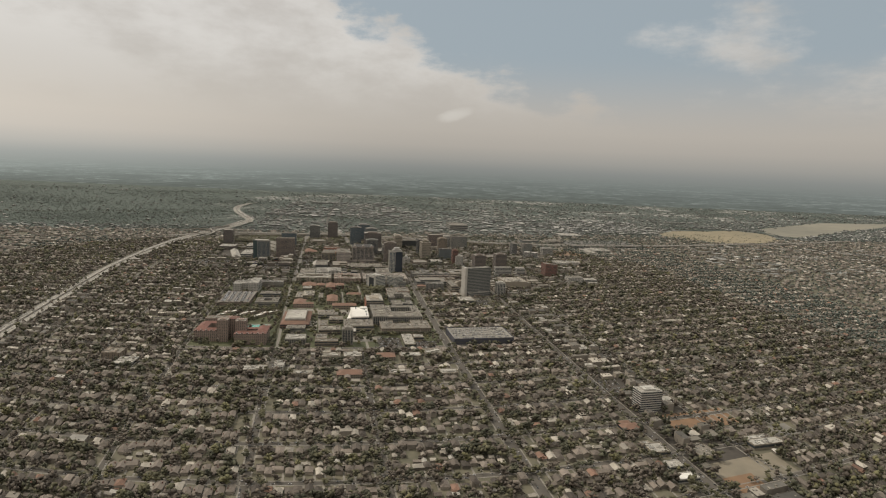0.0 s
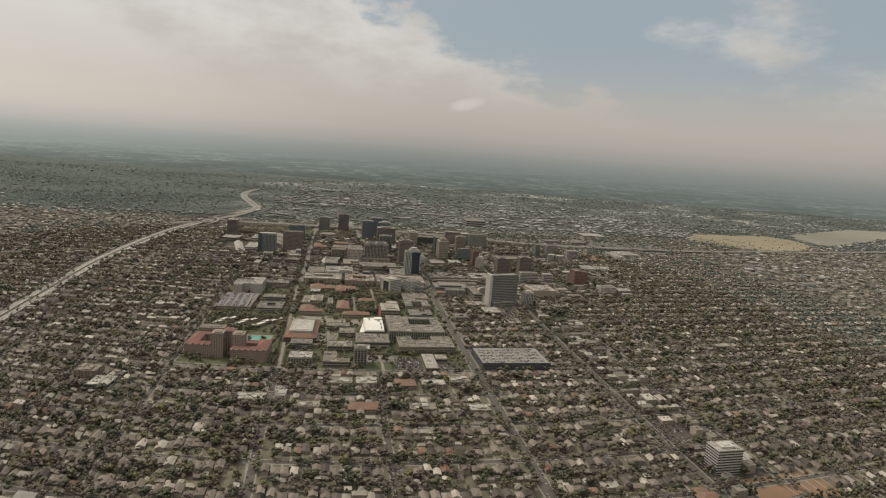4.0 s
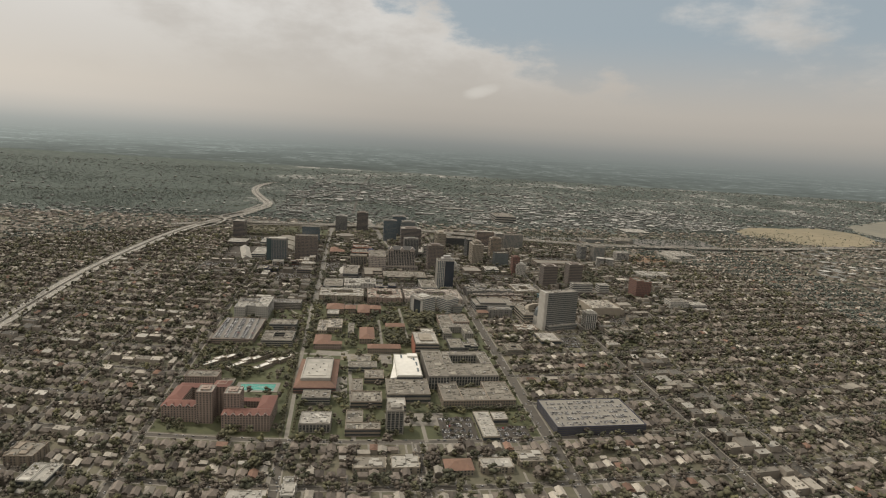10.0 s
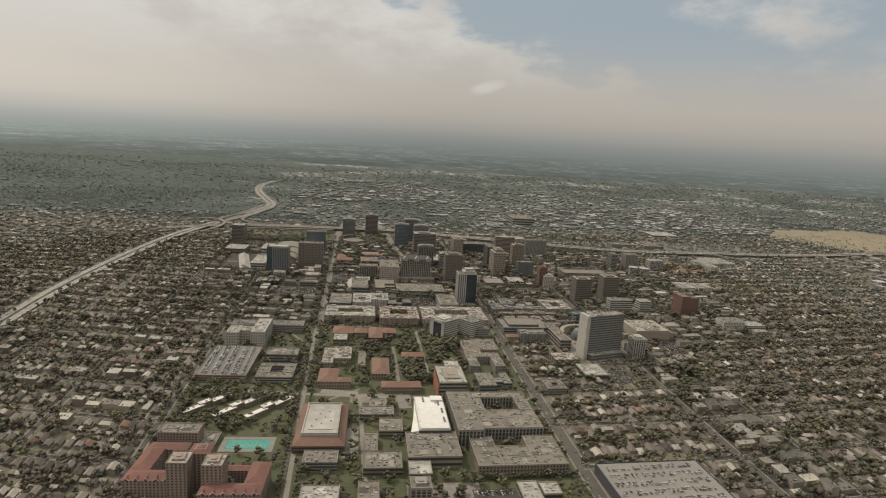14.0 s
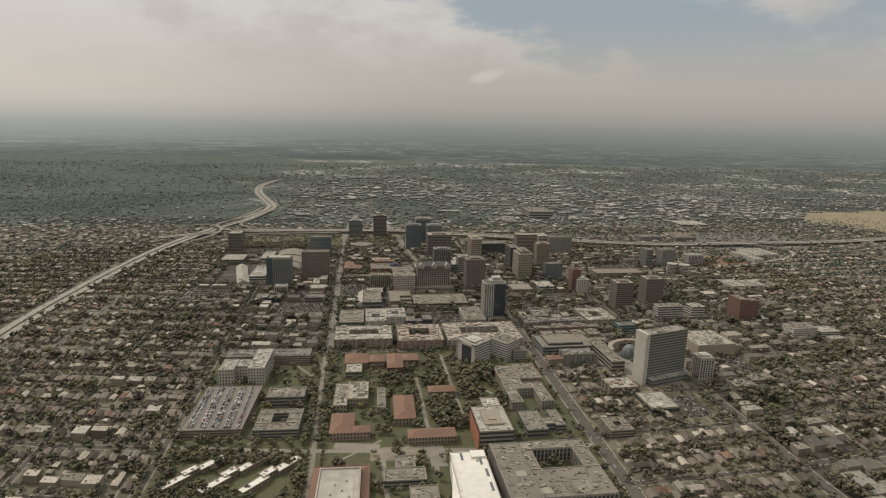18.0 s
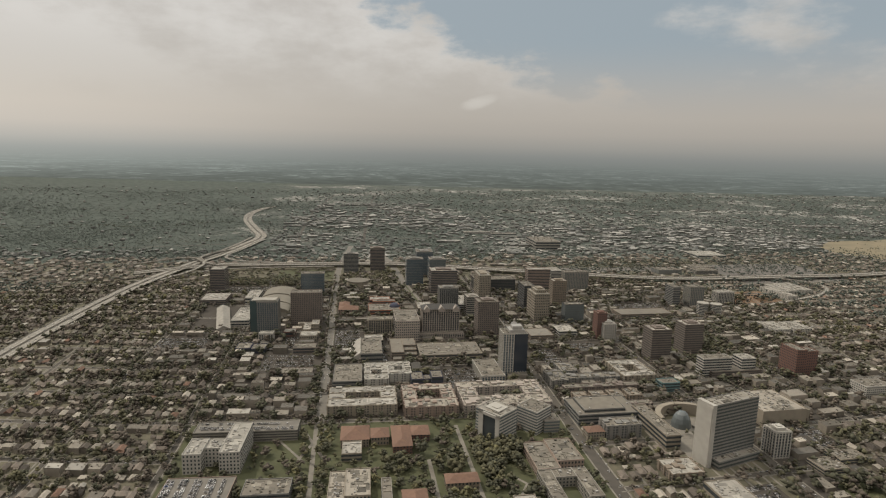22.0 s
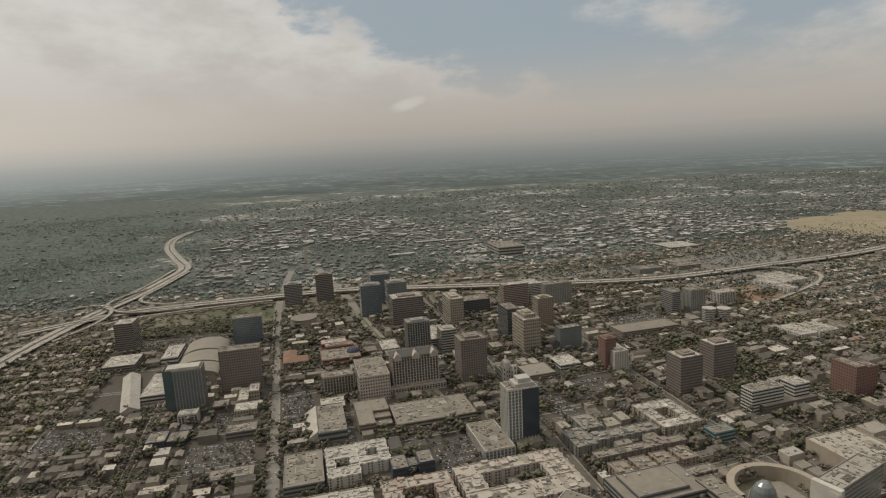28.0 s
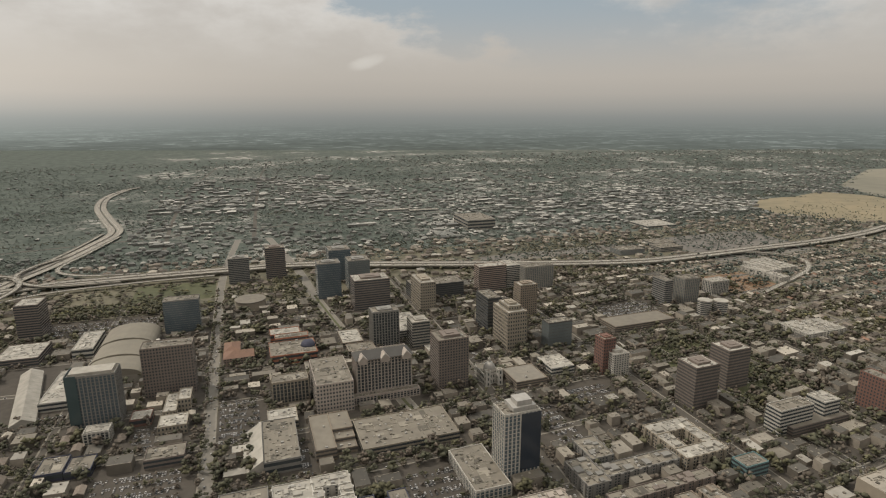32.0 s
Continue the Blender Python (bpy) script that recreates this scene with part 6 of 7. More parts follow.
for i in range(len(LONG) - 1):
    for j in range(len(NUM) - 1):
        x0, x1, y0, y1 = LONG[i] + 7, LONG[i + 1] - 7, NUM[j] + 7, NUM[j + 1] - 7
        mx, my = (x0 + x1) / 2, (y0 + y1) / 2
        if not in_view(mx, my) or (-146 <= LONG[i] < 271 and -135 <= NUM[j] < 355):
            continue
        if commercial(mx, my):
            sheet("paved_block", x0 - 2, y0 - 2, x1 + 2, y1 + 2, 0.03, M_lot, "worn asphalt yards between the buildings", "paving")
            for _ in range(260):
                w, d = rng.choice((rng.uniform(8, 16), rng.uniform(12, 30))), rng.choice((rng.uniform(8, 14), rng.uniform(10, 24)))
                cx, cy = rng.uniform(x0 + w / 2, max(x0 + w / 2, x1 - w / 2)), rng.uniform(y0 + d / 2, max(y0 + d / 2, y1 - d / 2))
                if free(cx - w / 2, cy - d / 2, cx + w / 2, cy + d / 2):
                    mark(cx - w / 2 - .5, cy - d / 2 - .5, cx + w / 2 + .5, cy + d / 2 + .5)
                    if mx < 0 and my < 650 and rng.random() < .6 and w < 14:
                        house_soup(cx, cy, min(w, 8), min(d, 12), rng.choice((3.2, 5)), 0, rng.choices(("shingle", "pale", "tile"), (8, 3, .6))[0])
                        continue
                    flat_soup(cx - w / 2, cy - d / 2, cx + w / 2, cy + d / 2, rng.choice((4, 5, 6, 7, 9)), rng.choices(("white", "grey", "pale", "tar"), (1.3, 5, 2, 5))[0])
            continue
        n = max(1, int((x1 - x0) / 9.3))
        near = -180 < mx < 480 and my < -140
        for k in range(n):
            for row in (0, 1):
                cx = x0 + (k + .5) * (x1 - x0) / n + rng.uniform(-1.2, 1.2)
                cy = (y0 + 12.5 if row == 0 else y1 - 12.5) + rng.uniform(-4.5, 5.5)
                flats = -420 < mx < -100 and -230 < my < 240
                if rng.random() < (0.75 if flats else 0.25 if mx < -100 and my > -140 else 0.085):
                    w, d = rng.uniform(12, 24), rng.uniform(10, 17)
                    if free(cx - w / 2, cy - d / 2, cx + w / 2, cy + d / 2):
                        mark(cx - w / 2, cy - d / 2, cx + w / 2, cy + d / 2)
                        flat_soup(cx - w / 2, cy - d / 2, cx + w / 2, cy + d / 2, rng.choice((5, 6, 8)), rng.choices(("white", "grey", "pale"), (5, 2, 6) if flats else (3, 5, 2))[0])
                        continue
                put_house(cx, cy, rng.choices((0, 1.5708), (8, 1))[0] + rng.uniform(-.03, .03), near)
                if rng.random() < 0.88:      # cottages and garages in the back yards
                    gx, gy = cx + rng.uniform(-3, 3), (y0 + 26 if row == 0 else y1 - 26) + rng.uniform(-3, 3.5)
                    if free(gx - 2, gy - 2, gx + 2, gy + 2):
                        house_soup(gx, gy, rng.uniform(4.4, 6), rng.uniform(5, 8), rng.choice((2.4, 2.8, 3.2)), rng.choice((0, 1.5708)), rng.choices(("shingle", "pale", "white"), (4, 3, 1))[0])
                        mark(gx - 2, gy - 2, gx + 2, gy + 2)
                if rng.random() < 0.7:
                    dx, dy = cx + 5.2, (y0 + 6 if row == 0 else y1 - 6)
                    SOUP["drive"].add(boxv(dx - 1.1, dy - 9, 0, dx + 1.1, dy + 9, .1), BOXF[:5])

# the far districts, in looser blocks
frng = random.Random(21)
FAR_TREES = []
y = -520.0
while y < 3900:
    step = 66 if y < 2200 else 90
    x = -3600.0
    while x < 5400:
        inner = LONG[0] <= x <= LONG[-1] and y < 980
        if in_view(x, y) and not inner and x * x + (y - 40) ** 2 < 6000 ** 2 and not any(in_field(x + 40, y + 40, p) for p in FIELDS):
            industrial = (-240 < x < 430 and 1850 < y < 2750 and frng.random() < .8) or (700 < x < 1650 and 1380 < y < 1860 and frng.random() < .75) or (x > 1250 and 300 < y < 950 and frng.random() < .4) or (x > -280 and 1300 < y < 2700 and frng.random() < .06)
            wooded = x < -280 and y > 1450
            tree_share = 13 if industrial else (16 if y < 1300 else 24 if wooded else 20)
            if y > 2600:
                tree_share = int(tree_share * .85 * min(1, (3950 - y) / 1000))
            wood = math.sin(x * .0061 + 2.1 * math.sin(y * .0043)) + math.sin(y * .0078 + 1.6 * math.sin(x * .0037))
            if y > 1300:
                tree_share = int(tree_share * (1.25 + .45 * wood))
                if wood > .9 and not industrial:
                    tree_share += 6
            for _ in range(7 if industrial else ((12 if x < -250 else 8) if y < 1300 else (frng.random() < .35) if wooded else 6 if y < 1900 and wood < 1.1 else 1 if wood > .3 or y > 2700 else 2 if wood > -.6 else 4)):
                if industrial and frng.random() < .6:
                    w, d, h = frng.uniform(12, 34), frng.uniform(12, 30), frng.uniform(4.5, 7.5)
                else:
                    w, d, h = frng.uniform(8, 15), frng.uniform(8, 13), frng.uniform(3, 6)
                cx, cy = x + frng.uniform(0, step), y + frng.uniform(0, step)
                if y < 3100 and not free(cx - w / 2, cy - d / 2, cx + w / 2, cy + d / 2):
                    continue
                if h > 4.9 and industrial:
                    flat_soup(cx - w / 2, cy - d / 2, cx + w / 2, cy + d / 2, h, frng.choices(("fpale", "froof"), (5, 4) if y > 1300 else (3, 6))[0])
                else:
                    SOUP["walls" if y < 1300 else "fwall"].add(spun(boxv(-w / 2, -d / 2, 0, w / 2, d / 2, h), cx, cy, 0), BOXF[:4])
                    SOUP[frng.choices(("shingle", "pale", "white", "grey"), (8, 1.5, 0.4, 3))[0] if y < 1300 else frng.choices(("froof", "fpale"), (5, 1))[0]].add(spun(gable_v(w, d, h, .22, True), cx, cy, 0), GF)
            for _ in range(tree_share):
                FAR_TREES.append((x + frng.uniform(0, step), y + frng.uniform(0, step)))
        x += step
    y += step
# straight roads through the far districts
for pts in ([(-120, 1260), (-150, 1800), (-158, 2400), (-120, 3400)], [(60, 1500), (90, 2200), (160, 3600)], [(740, 1010), (780, 1250), (880, 1700), (1100, 2700)], [(-900, 1500), (300, 1650), (1200, 1760)], [(-1200, 2600), (900, 2700), (2000, 2600)]):
    me, _ = ribbon("road", [(a, b, 0.1) for a, b in pts], 5.0, M_road, thick=0.05)
    tagged(new("road", me), "grey asphalt avenue in the far districts", "road", kind="structure")

hs = tagged(new("far_houses", SOUP["walls"].mesh("far_houses", M_house)), "many small stucco houses in rows", "houses", kind="stuff")
part("shingle_roofs", SOUP["shingle"].mesh("shingle_roofs", M_roof), hs)
part("pale_roofs", SOUP["pale"].mesh("pale_roofs", M_roof_light), hs)
part("tile_roofs", SOUP["tile"].mesh("tile_roofs", M_roof_tile), hs)
fs = tagged(new("flat_buildings", SOUP["flatwall"].mesh("flat_buildings", M_house)), "many low flat-roofed shops and sheds", "buildings", kind="stuff")
part("white_roofs", SOUP["white"].mesh("white_roofs", M_roof_white), fs)
part("roof_clutter", SOUP["clutter"].mesh("roof_clutter", M_clutter), fs)
part("tar_roofs", SOUP["tar"].mesh("tar_roofs", M_roof_clouded), fs)
part("grey_roofs", SOUP["grey"].mesh("grey_roofs", M_roof_grey), fs)
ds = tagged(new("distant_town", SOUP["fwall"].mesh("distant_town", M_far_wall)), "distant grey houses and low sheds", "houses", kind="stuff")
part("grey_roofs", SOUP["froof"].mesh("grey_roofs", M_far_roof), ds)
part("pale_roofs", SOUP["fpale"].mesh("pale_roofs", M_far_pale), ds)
tagged(new("driveways", SOUP["drive"].mesh("driveways", M_walk)), "short pale concrete driveways", "driveways", kind="stuff")

# ---------------------------------------------------------------- trees
trng = np.random.default_rng(3)
CLUMP_V = np.array([(1.1, 0, 0), (-.55, .95, 0), (-.55, -.95, 0), (0, 0, 1), (0, 0, -.8)], dtype=float)
CLUMP_F = np.array([(0, 1, 3), (1, 2, 3), (2, 0, 3), (1, 0, 4), (2, 1, 4), (0, 2, 4)])


def crown(n, shape="round"):
    """A crown of n ragged leaf clumps in a space one high and about 0.8 wide."""
    V, F = [], []
    for k in range(n):
        t, u = trng.uniform(0, 6.283), trng.uniform(0, 1)
        if shape == "tall":
            z = 0.12 + 0.82 * u
            q = 0.17 * (1 - u) ** 0.6 * trng.uniform(0.2, 1)
            s = 0.10 + 0.08 * (1 - u)
        else:
            z = 0.34 + 0.5 * u
            q = 0.36 * math.sqrt(max(0.05, 1 - (2 * u - 1) ** 2)) * math.sqrt(trng.uniform(0.1, 1))
            s = trng.uniform(0.10, 0.19) * (1.6 if n < 8 else 1.25 if n < 16 else 1.0)
        v = CLUMP_V * s * trng.uniform(0.7, 1.35, (5, 1)) * np.array((1, 1, 0.8))
        a = trng.uniform(0, 6.28)
        R = np.array([(math.cos(a), -math.sin(a), 0), (math.sin(a), math.cos(a), 0), (0, 0, 1)])
        V.append(v @ R.T + np.array((q * math.cos(t), q * math.sin(t), z)))
        F.append(CLUMP_F + 5 * k)
    return np.concatenate(V), np.concatenate(F)


LOD = {"near": [crown(14) for _ in range(12)], "mid": [crown(4) for _ in range(12)], "far": [crown(2) for _ in range(12)], "dim": [crown(1) for _ in range(16)], "tall": [crown(12, "tall") for _ in range(4)]}


def forest(name, spots, lod, material, label):
    """Joins many crowns into one mesh; spots: x, y, height, width."""
    Vs, Fs, n = [], [], 0
    T = LOD[lod]
    for x, y, h, w in spots:
        V, F = T[trng.integers(len(T))]
        a = trng.uniform(0, 6.28)
        c, s_ = math.cos(a), math.sin(a)
        X = np.empty_like(V)
        X[:, 0] = x + w * (V[:, 0] * c - V[:, 1] * s_)
        X[:, 1] = y + w * (V[:, 0] * s_ + V[:, 1] * c)
        X[:, 2] = h * V[:, 2]
        Vs.append(X)
        Fs.append(F + n)
        n += len(V)
    if not Vs:
        return
    tagged(new(name, mesh_np(name, np.concatenate(Vs), np.concatenate(Fs), material)), label, "trees", kind="stuff")


def tree_thing(k):
    mt = (M_leaf, M_leaf_dark, M_leaf, M_leaf_bare, M_leaf_spring, M_leaf_dark)[k]
    words = ("olive green", "dark green", "dull olive", "bare brown", "fresh green", "dark evergreen")[k]
    o = thing("tree", words + " street tree with a ragged crown", "tree", 0, 0, 0, "street trees")
    V, F = crown(60 if k != 5 else 40, "tall" if k == 5 else "round")
    part("crown", mesh_np("crown", V * 0.9, F, mt), o)
    s = Soup()
    n = 7
    for (a, b, r0, r1) in (((0, 0, 0), (0, 0, .5), .035, .022), ((0, 0, .3), (.16, .05, .55), .018, .008), ((0, 0, .33), (-.13, .12, .58), .018, .008), ((0, 0, .36), (-.04, -.16, .6), .016, .007)):
        V = [(p[0] + r * math.cos(6.283 * i / n), p[1] + r * math.sin(6.283 * i / n), p[2]) for p, r in ((a, r0), (b, r1)) for i in range(n)]
        s.add(V, [(i, (i + 1) % n, n + (i + 1) % n, n + i) for i in range(n)])
    part("trunk", s.mesh("trunk", M_bark), o)
    return o


TREES = [tree_thing(k) for k in range(6)]
tr2 = random.Random(17)
near_t, groups = [], {}


def clear(x, y, r=1.0):
    i0, i1 = int((x - r - GX0) / CELL), int((x + r - GX0) / CELL) + 1
    j0, j1 = int((y - r - GY0) / CELL), int((y + r - GY0) / CELL) + 1
    return not BUILT[max(i0, 0):max(i1, 0), max(j0, 0):max(j1, 0)].any()


def open_to(x, y, r=1.0):
    i0, i1 = int((x - r - GX0) / CELL), int((x + r - GX0) / CELL) + 1
    j0, j1 = int((y - r - GY0) / CELL), int((y + r - GY0) / CELL) + 1
    return not SOLID[max(i0, 0):max(i1, 0), max(j0, 0):max(j1, 0)].any()


def patch(x, y):
    """Slow drift between quarters of bare, dark and fresh trees."""
    return math.sin(x * .021 + 1.3 * math.sin(y * .017)) + math.sin(y * .027 + 1.7 * math.sin(x * .013 + 2))


def add_tree(x, y, h, w, kind=None, near=False):
    shade = kind == 1
    if kind is None:
        p = patch(x, y)
        kind = tr2.choices(range(5), (3, 6, 3, 16, 1) if p > .4 else (7, 6, 6, 7, 3) if p < -.6 else (4, 9, 5, 12, 1))[0]
    if near and len(near_t) < 300:
        near_t.append((x, y, h, w, kind))
        return
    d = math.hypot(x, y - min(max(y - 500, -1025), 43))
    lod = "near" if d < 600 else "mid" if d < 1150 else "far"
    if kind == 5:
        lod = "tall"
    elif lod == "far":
        # far trees take the haze-toned foliage
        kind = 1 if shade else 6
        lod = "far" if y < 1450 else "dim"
    groups.setdefault((lod, kind), []).append((x, y, h, w))


for i in range(len(LONG) - 1):
    for j in range(len(NUM) - 1):
        x0, x1, y0, y1 = LONG[i] + 4, LONG[i + 1] - 4, NUM[j] + 4, NUM[j + 1] - 4
        mx, my = (x0 + x1) / 2, (y0 + y1) / 2
        if not in_view(mx, my) or (-146 <= LONG[i] < 271 and -135 <= NUM[j] < 355):
            continue
        com = commercial(mx, my)
        n = int((x1 - x0) / 11.2 * ((11 if mx < 0 else 20) if com else 14 if mx > 480 else 7 if -420 < mx < -100 and -230 < my < 240 else 10))
        for k in range(n):
            x = tr2.uniform(x0, x1)
            q = tr2.random()
            y = tr2.choice((y0 + 2, y1 - 2)) + tr2.uniform(-2, 2) if q < .30 else (tr2.uniform(y0 + 22, y1 - 22) if q < .8 else tr2.uniform(y0, y1))
            if clear(x, y, 0.3):
                h = tr2.uniform(5, 10) if tr2.random() < .68 else tr2.uniform(10, 15)
                kind = 5 if tr2.random() < .03 else tr2.choices((1, 3, 0, 2), (9, 7, 2, 2))[0] if com else None
                add_tree(x, y, h, h * tr2.uniform(.9, 1.25) if kind is None else h * 1.1, kind, near=(-160 < x < 460 and y < -150 and tr2.random() < .35))

def grove(n, x0, y0, x1, y1, hs, kinds, r=1.2):
    for _ in range(n):
        x, y = tr2.uniform(x0, x1), tr2.uniform(y0, y1)
        if clear(x, y, r):
            h = tr2.uniform(*hs)
            add_tree(x, y, h, h * tr2.uniform(.8, 1.1), tr2.choices(range(5), kinds)[0])


# campus, parks, the green creek behind the freeway, the banks of the freeways
grove(1700, -139, -131, 267, 354, (6, 12), (8, 7, 7, 7, 5), .6)
grove(150, -16, 113, 12, 355, (7, 12), (5, 10, 5, 2, 2), .3)
grove(220, -136, 17, -10, 128, (6, 11), (6, 10, 5, 3, 3), .6)
grove(150, 63, 161, 196, 278, (9, 15), (7, 9, 4, 0, 2), 2.0)
grove(60, 150, 240, 200, 290, (9, 15), (7, 9, 4, 0, 2), 2.0)
grove(60, 100, 135, 150, 200, (9, 14), (5, 10, 3, 0, 1), 2.0)
grove(70, -17, 366, -7, 532, (6, 10), (4, 10, 3, 2, 1), .4)
grove(60, 9, 112, 110, 124, (4, 6), (4, 2, 8, 2, 4))
for y in range(-128, 112, 7):
    for x in (-5.5, 8):
        if clear(x, y, .6):
            add_tree(x, y, 5.5, 5, 2)
for x in range(165, 262, 5):
    add_tree(x, -66 + tr2.uniform(-1, 1), 7, 7, 1)
grove(300, 560, 500, 735, 680, (9, 15), (3, 14, 3, 2, 0))
grove(180, 531, 479, 743, 675, (7, 12), (3, 12, 3, 3, 0))
grove(330, -247, 1015, -86, 1067, (7, 11), (4, 12, 4, 1, 1))
grove(420, 474, 1019, 848, 1251, (7, 12), (5, 9, 5, 3, 1))
grove(900, 960, 1000, 1750, 1330, (7, 12), (6, 8, 6, 2, 1))
grove(300, 1520, 1010, 1950, 1430, (5, 9), (6, 6, 5, 1, 1))
grove(160, 1900, 1150, 2450, 1550, (5, 9), (6, 6, 5, 1, 1))
grove(520, -59, 1238, 472, 1372, (6, 9), (1, 12, 0, 0, 0))
grove(420, 581, 1120, 952, 1223, (6, 9), (1, 12, 0, 0, 0))
for k in range(5):      # wooded creeks and avenues through the far districts
    cx, cy, sl = (-300, 600, 1500, -1200, 900)[k], (1700, 2300, 1500, 2000, 3100)[k], (.35, .2, .5, .15, -.1)[k]
    for i in range(420):
        u = tr2.uniform(-700, 900)
        x, y = cx + u, cy + u * sl + 40 * math.sin(u * .012) + tr2.uniform(-26, 26)
        if in_view(x, y) and (y > 2700 or clear(x, y, 1.0)):
            add_tree(x, y, tr2.uniform(5, 8), tr2.uniform(10, 16), 1)
grove(160, 80, 1028, 160, 1132, (7, 11), (6, 8, 5, 1, 1))
grove(90, 6, 1015, 95, 1117, (6, 10), (6, 6, 5, 1, 2))
grove(420, -720, 790, -234, 1678, (6, 10), (6, 8, 6, 3, 1), 2.0)
grove(90, -3, 775, 60, 865, (6, 10), (6, 9, 5, 1, 1))
for x, y in FAR_TREES:
    if y > 2700 or clear(x, y, 1.0):
        h = tr2.uniform(5, 9) if y < 1500 else tr2.uniform(4, 7)
        add_tree(x, y, h, tr2.uniform(9, 18) * (1.6 if y > 2600 else 1.05))
# big crowns over the quiet streets
for x in LONG + [133]:
    for y in range(-760, 355 if x < -140 or x > 450 else -140, 6):
        if in_view(x, y) and x != 437 and tr2.random() < .66:
            side = tr2.choice((-3.7, 3.7)) * (1.7 if x == 271 else 1)
            h = tr2.uniform(6, 10)
            add_tree(x + side, y, h, h * 1.15)
for y in NUM:
    if y < 355:
        for x in range(-890, 1320, 7):
            if in_view(x, y) and not (-147 < x < 272 and y > -140) and tr2.random() < .66:
                h = tr2.uniform(6, 10)
                add_tree(x + tr2.uniform(-2, 2), y + tr2.choice((-3.8, 3.8)), h, h * tr2.uniform(1, 1.4))
for y in range(-760, 300, 7):
    for side in (-8.2, 8.2):
        if tr2.random() < .6:
            h = tr2.uniform(6, 10)
            add_tree(437 + side, y + tr2.uniform(-2, 2), h, h * 1.1)
# trees along the downtown streets
def street_tree(x, y):
    if open_to(x, y, .8):
        h = tr2.uniform(5, 9.5)
        add_tree(x, y, h, h * tr2.uniform(.8, 1.15), tr2.choices((1, 3, 0, 2, 4), (9, 7, 2, 2, .2))[0])


for y in NUM:
    if y > 355:
        for x in range(-310, 800, 6):
            for side in (-4.6, 4.6):
                if tr2.random() < .72:
                    street_tree(x + tr2.uniform(-1.5, 1.5), y + side + tr2.uniform(-.6, .8))
for y in range(345, 1100, 6):
    for x in (264, 278, -7, 7, 429, 446, -150.5, -141.5, -275.5, -266.5, 515.5, 524.5, 599.5, 608.5, 692.5):
        if tr2.random() < .66:
            street_tree(x + tr2.uniform(-.8, .8), y + tr2.uniform(-1.5, 1.5))
grove(60, 484, -545, 528, -497, (9, 14), (2, 12, 2, 1, 0))
grove(260, 500, -700, 650, -622, (8, 13), (8, 5, 6, 1, 5))
# trees in rows within the parking lots
for x0, y0, x1, y1, z, along, fillp in LOTS:
    if z < 1:
        for k in range(int((x1 - x0) * (y1 - y0) / 110)):
            h = tr2.uniform(3.5, 6)
            add_tree(tr2.uniform(x0, x1), y0 + 4.4 + 12.5 * int(tr2.uniform(0, max(1, (y1 - y0) / 12.5))), h, h, tr2.choice((1, 3, 0)))
# tall cypresses near the tower and palms of the avenue
for x, y in ((296, 522), (300, 526), (294, 532), (333, 535), (337, 541), (526, -503), (529, -505), (465, -477), (462, -471), (468, -481), (145, -97), (149, -95)):
    add_tree(x, y, 15, 15, 5)
first = set()
for x, y, h, w, kind in near_t:
    m = Matrix.Translation((x, y, 0)) @ Matrix.Rotation(tr2.uniform(0, 6.28), 4, "Z") @ Matrix.Diagonal((w, w, h, 1))
    if kind not in first:
        first.add(kind)
        TREES[kind].matrix_basis = m
        TREES[kind]["home"] = 1
    else:
        o = copy_thing(TREES[kind], m)
        o.matrix_basis = m
for k in range(6):
    if k not in first:
        TREES[k].matrix_basis = Matrix.Translation((300 + 4 * k, -170, 0)) @ Matrix.Diagonal((8, 8, 8, 1))
for k in range(8):
    if k not in used:
        HOUSES[k][0].location = (-160, -420 - 20 * k, 0)
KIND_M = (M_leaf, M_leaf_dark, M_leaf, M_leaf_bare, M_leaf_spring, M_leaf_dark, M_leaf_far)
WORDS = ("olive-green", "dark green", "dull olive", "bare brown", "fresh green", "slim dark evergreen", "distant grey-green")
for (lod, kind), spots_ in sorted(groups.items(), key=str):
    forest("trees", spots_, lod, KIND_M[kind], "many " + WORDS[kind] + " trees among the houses")

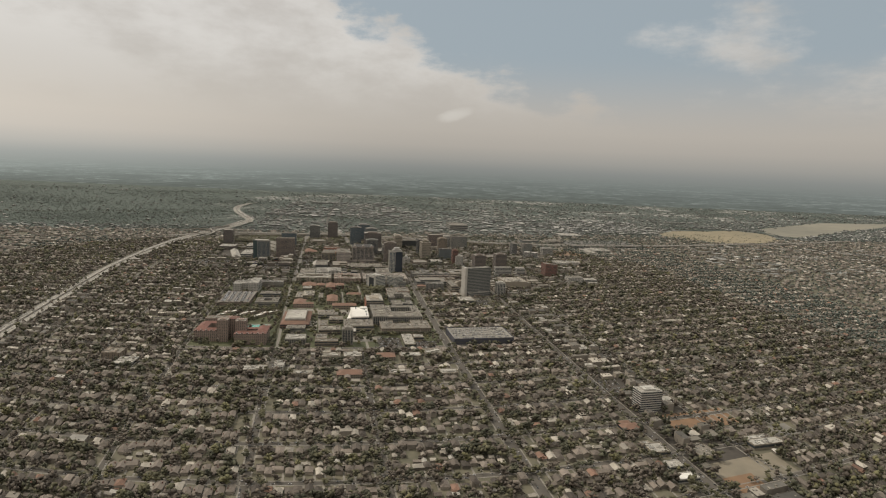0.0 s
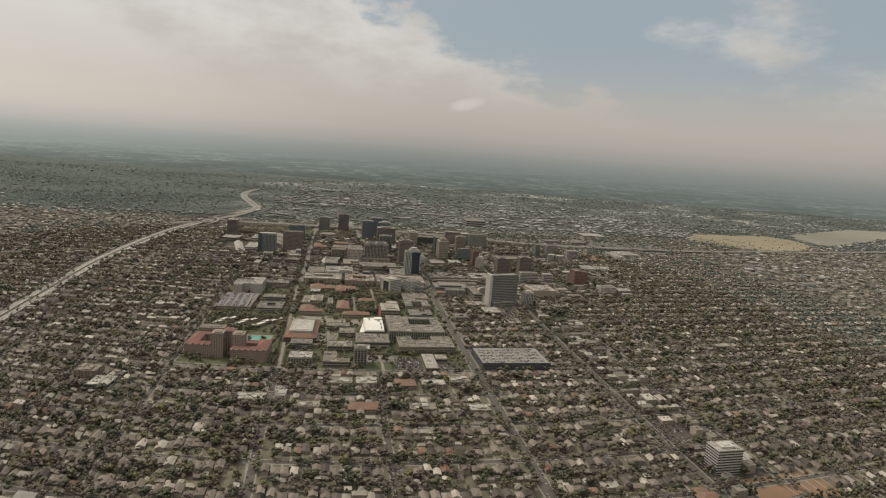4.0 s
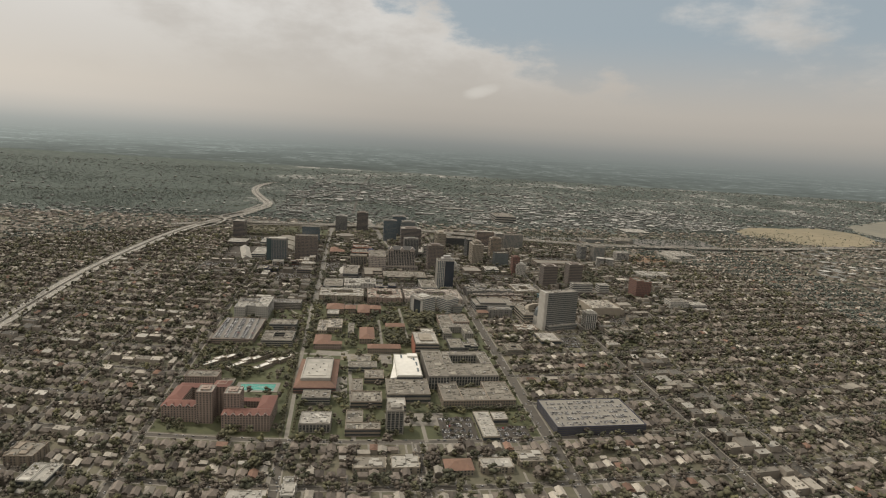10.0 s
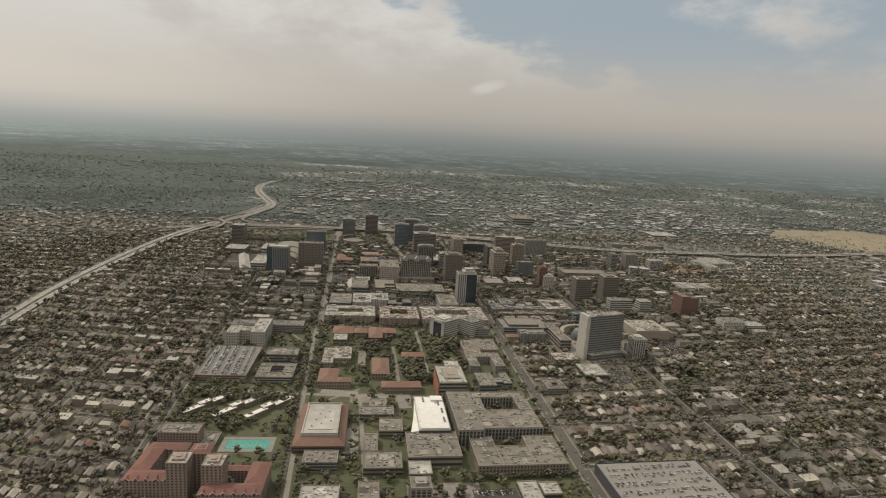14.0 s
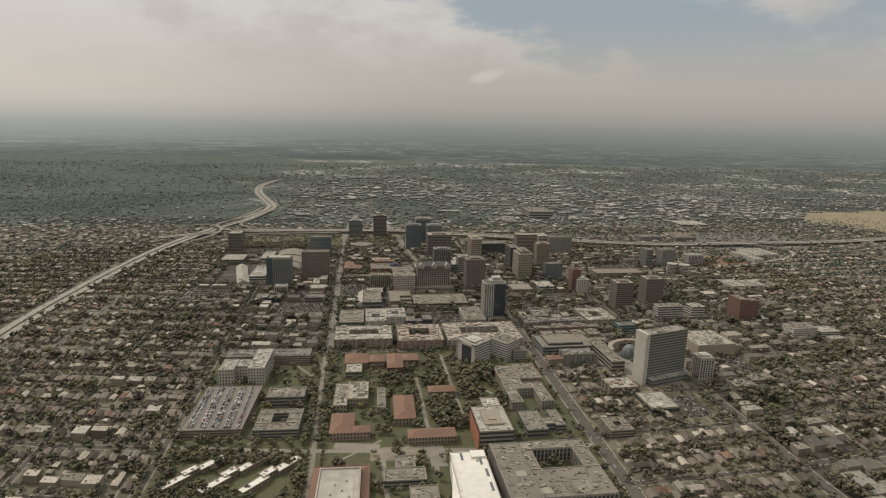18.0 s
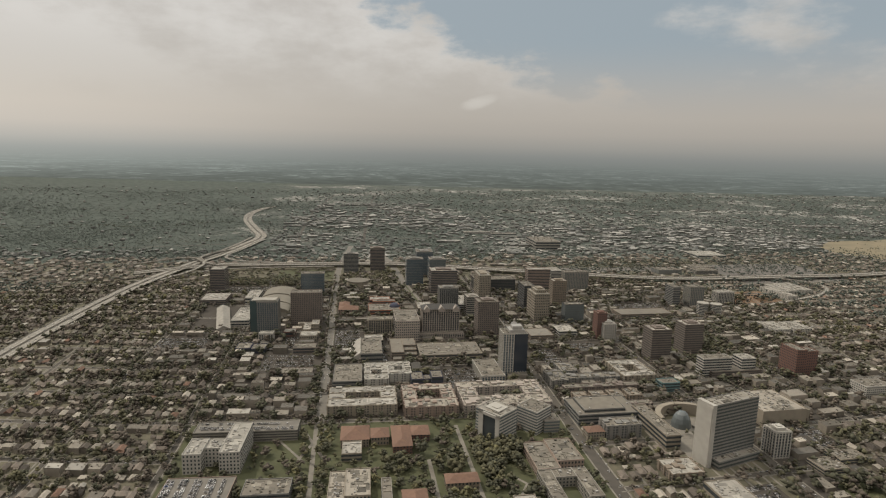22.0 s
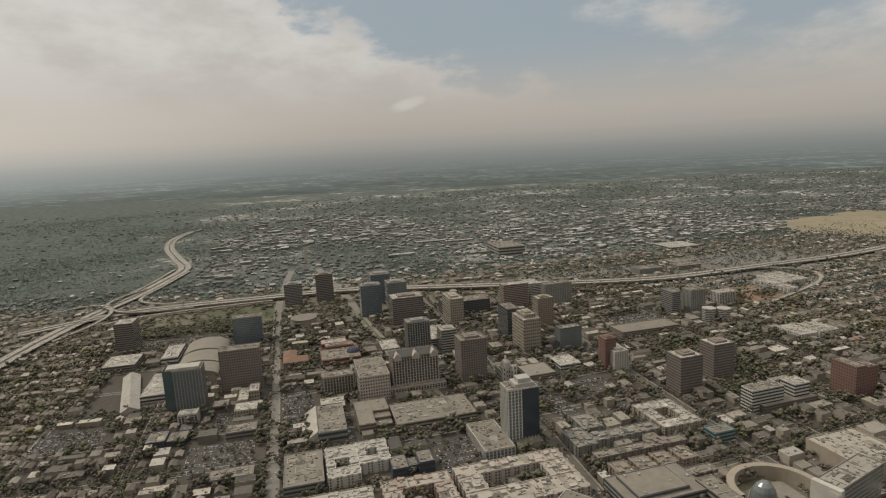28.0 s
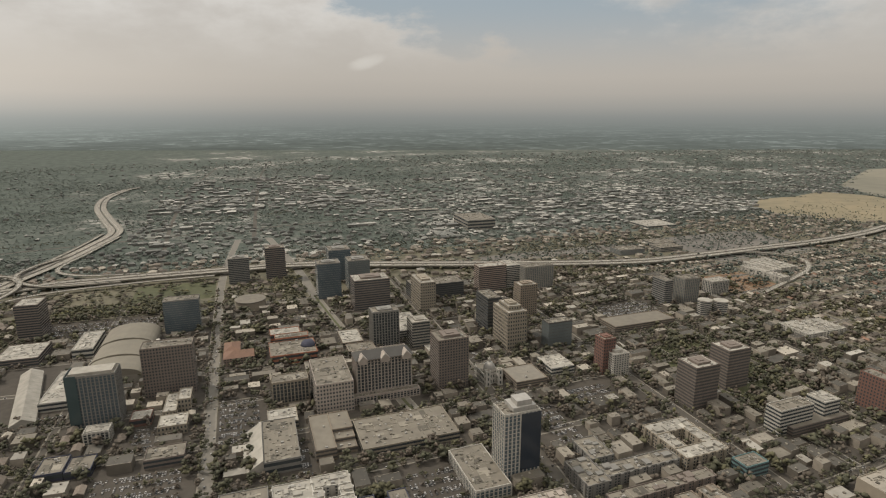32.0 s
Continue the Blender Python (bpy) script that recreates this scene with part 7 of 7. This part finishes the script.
# ---------------------------------------------------------------- the plan warped for the lens
# The streets above are drawn on a straight grid; these fitted terms, in kilometres, bend it to make up for the wide
# lens's bow.
WARP_X = [12.5, -0.1, 10.7, -12.0, 7.6, -2.7, 0.4, -37.8, 69.1, -8.3, 8.5, -10.4, 2.2, 173.0, -26.5, 24.6, 18.9, -7.9, -171.4, 12.9, -23.1, 13.6, -49.8, -12.1, -12.3, 83.6, 10.6, -21.9]
WARP_Y = [13.3, -62.2, 32.2, -4.1, 33.4, -20.0, 3.2, -83.7, 101.0, -44.1, -18.4, 39.8, -9.1, 226.4, -172.8, 59.4, -65.5, 16.2, 12.5, -21.7, 9.1, -10.7, -170.6, 112.6, 13.5, 88.5, -46.6, -11.9]


def site(x, y):
    """Where the lens warp moves points of the straight plan."""
    u, v = np.clip(x, -760, 2050) / 1000, np.clip(y, -640, 3300) / 1000
    dx, dy, n = 0.0 * u, 0.0 * u, 0
    for i in range(7):
        for j in range(7 - i):
            q = u ** i * v ** j
            dx, dy, n = dx + WARP_X[n] * q, dy + WARP_Y[n] * q, n + 1
    return x + dx, y + dy


def lay_out():
    done = set()
    for top in [o for o in scene.objects if o.parent is None and o.type in ("MESH", "EMPTY")]:
        if top.name.startswith(("ground", "plain")):
            continue
        if top.type == "EMPTY":
            x, y = top.location.x, top.location.y
            nx, ny = site(x, y)
            if not top.name.startswith(("tree", "parked_car", "house")):
                # buildings are stretched and turned along with the warp
                ex, ey = site(np.array([x + 10, x - 10, x, x]), np.array([y, y, y + 10, y - 10]))
                sx, sy = (ex[0] - ex[1]) / 20, (ey[2] - ey[3]) / 20
                top.scale = (sx, sy, (sx + sy) / 2)
                top.rotation_euler.z += ((ey[0] - ey[1]) - (ex[2] - ex[3])) / 40
            top.location.x, top.location.y = nx, ny
            continue
        for o in (top, *top.children_recursive):
            if o.location.length > 0:
                o.location.x, o.location.y = site(o.location.x, o.location.y)
            elif o.data.name not in done:
                done.add(o.data.name)
                co = np.empty(len(o.data.vertices) * 3, dtype=np.float32)
                o.data.vertices.foreach_get("co", co)
                co = co.reshape(-1, 3).astype(float)
                co[:, 0], co[:, 1] = site(co[:, 0], co[:, 1])
                o.data.vertices.foreach_set("co", co.astype(np.float32).ravel())
                o.data.update()


lay_out()
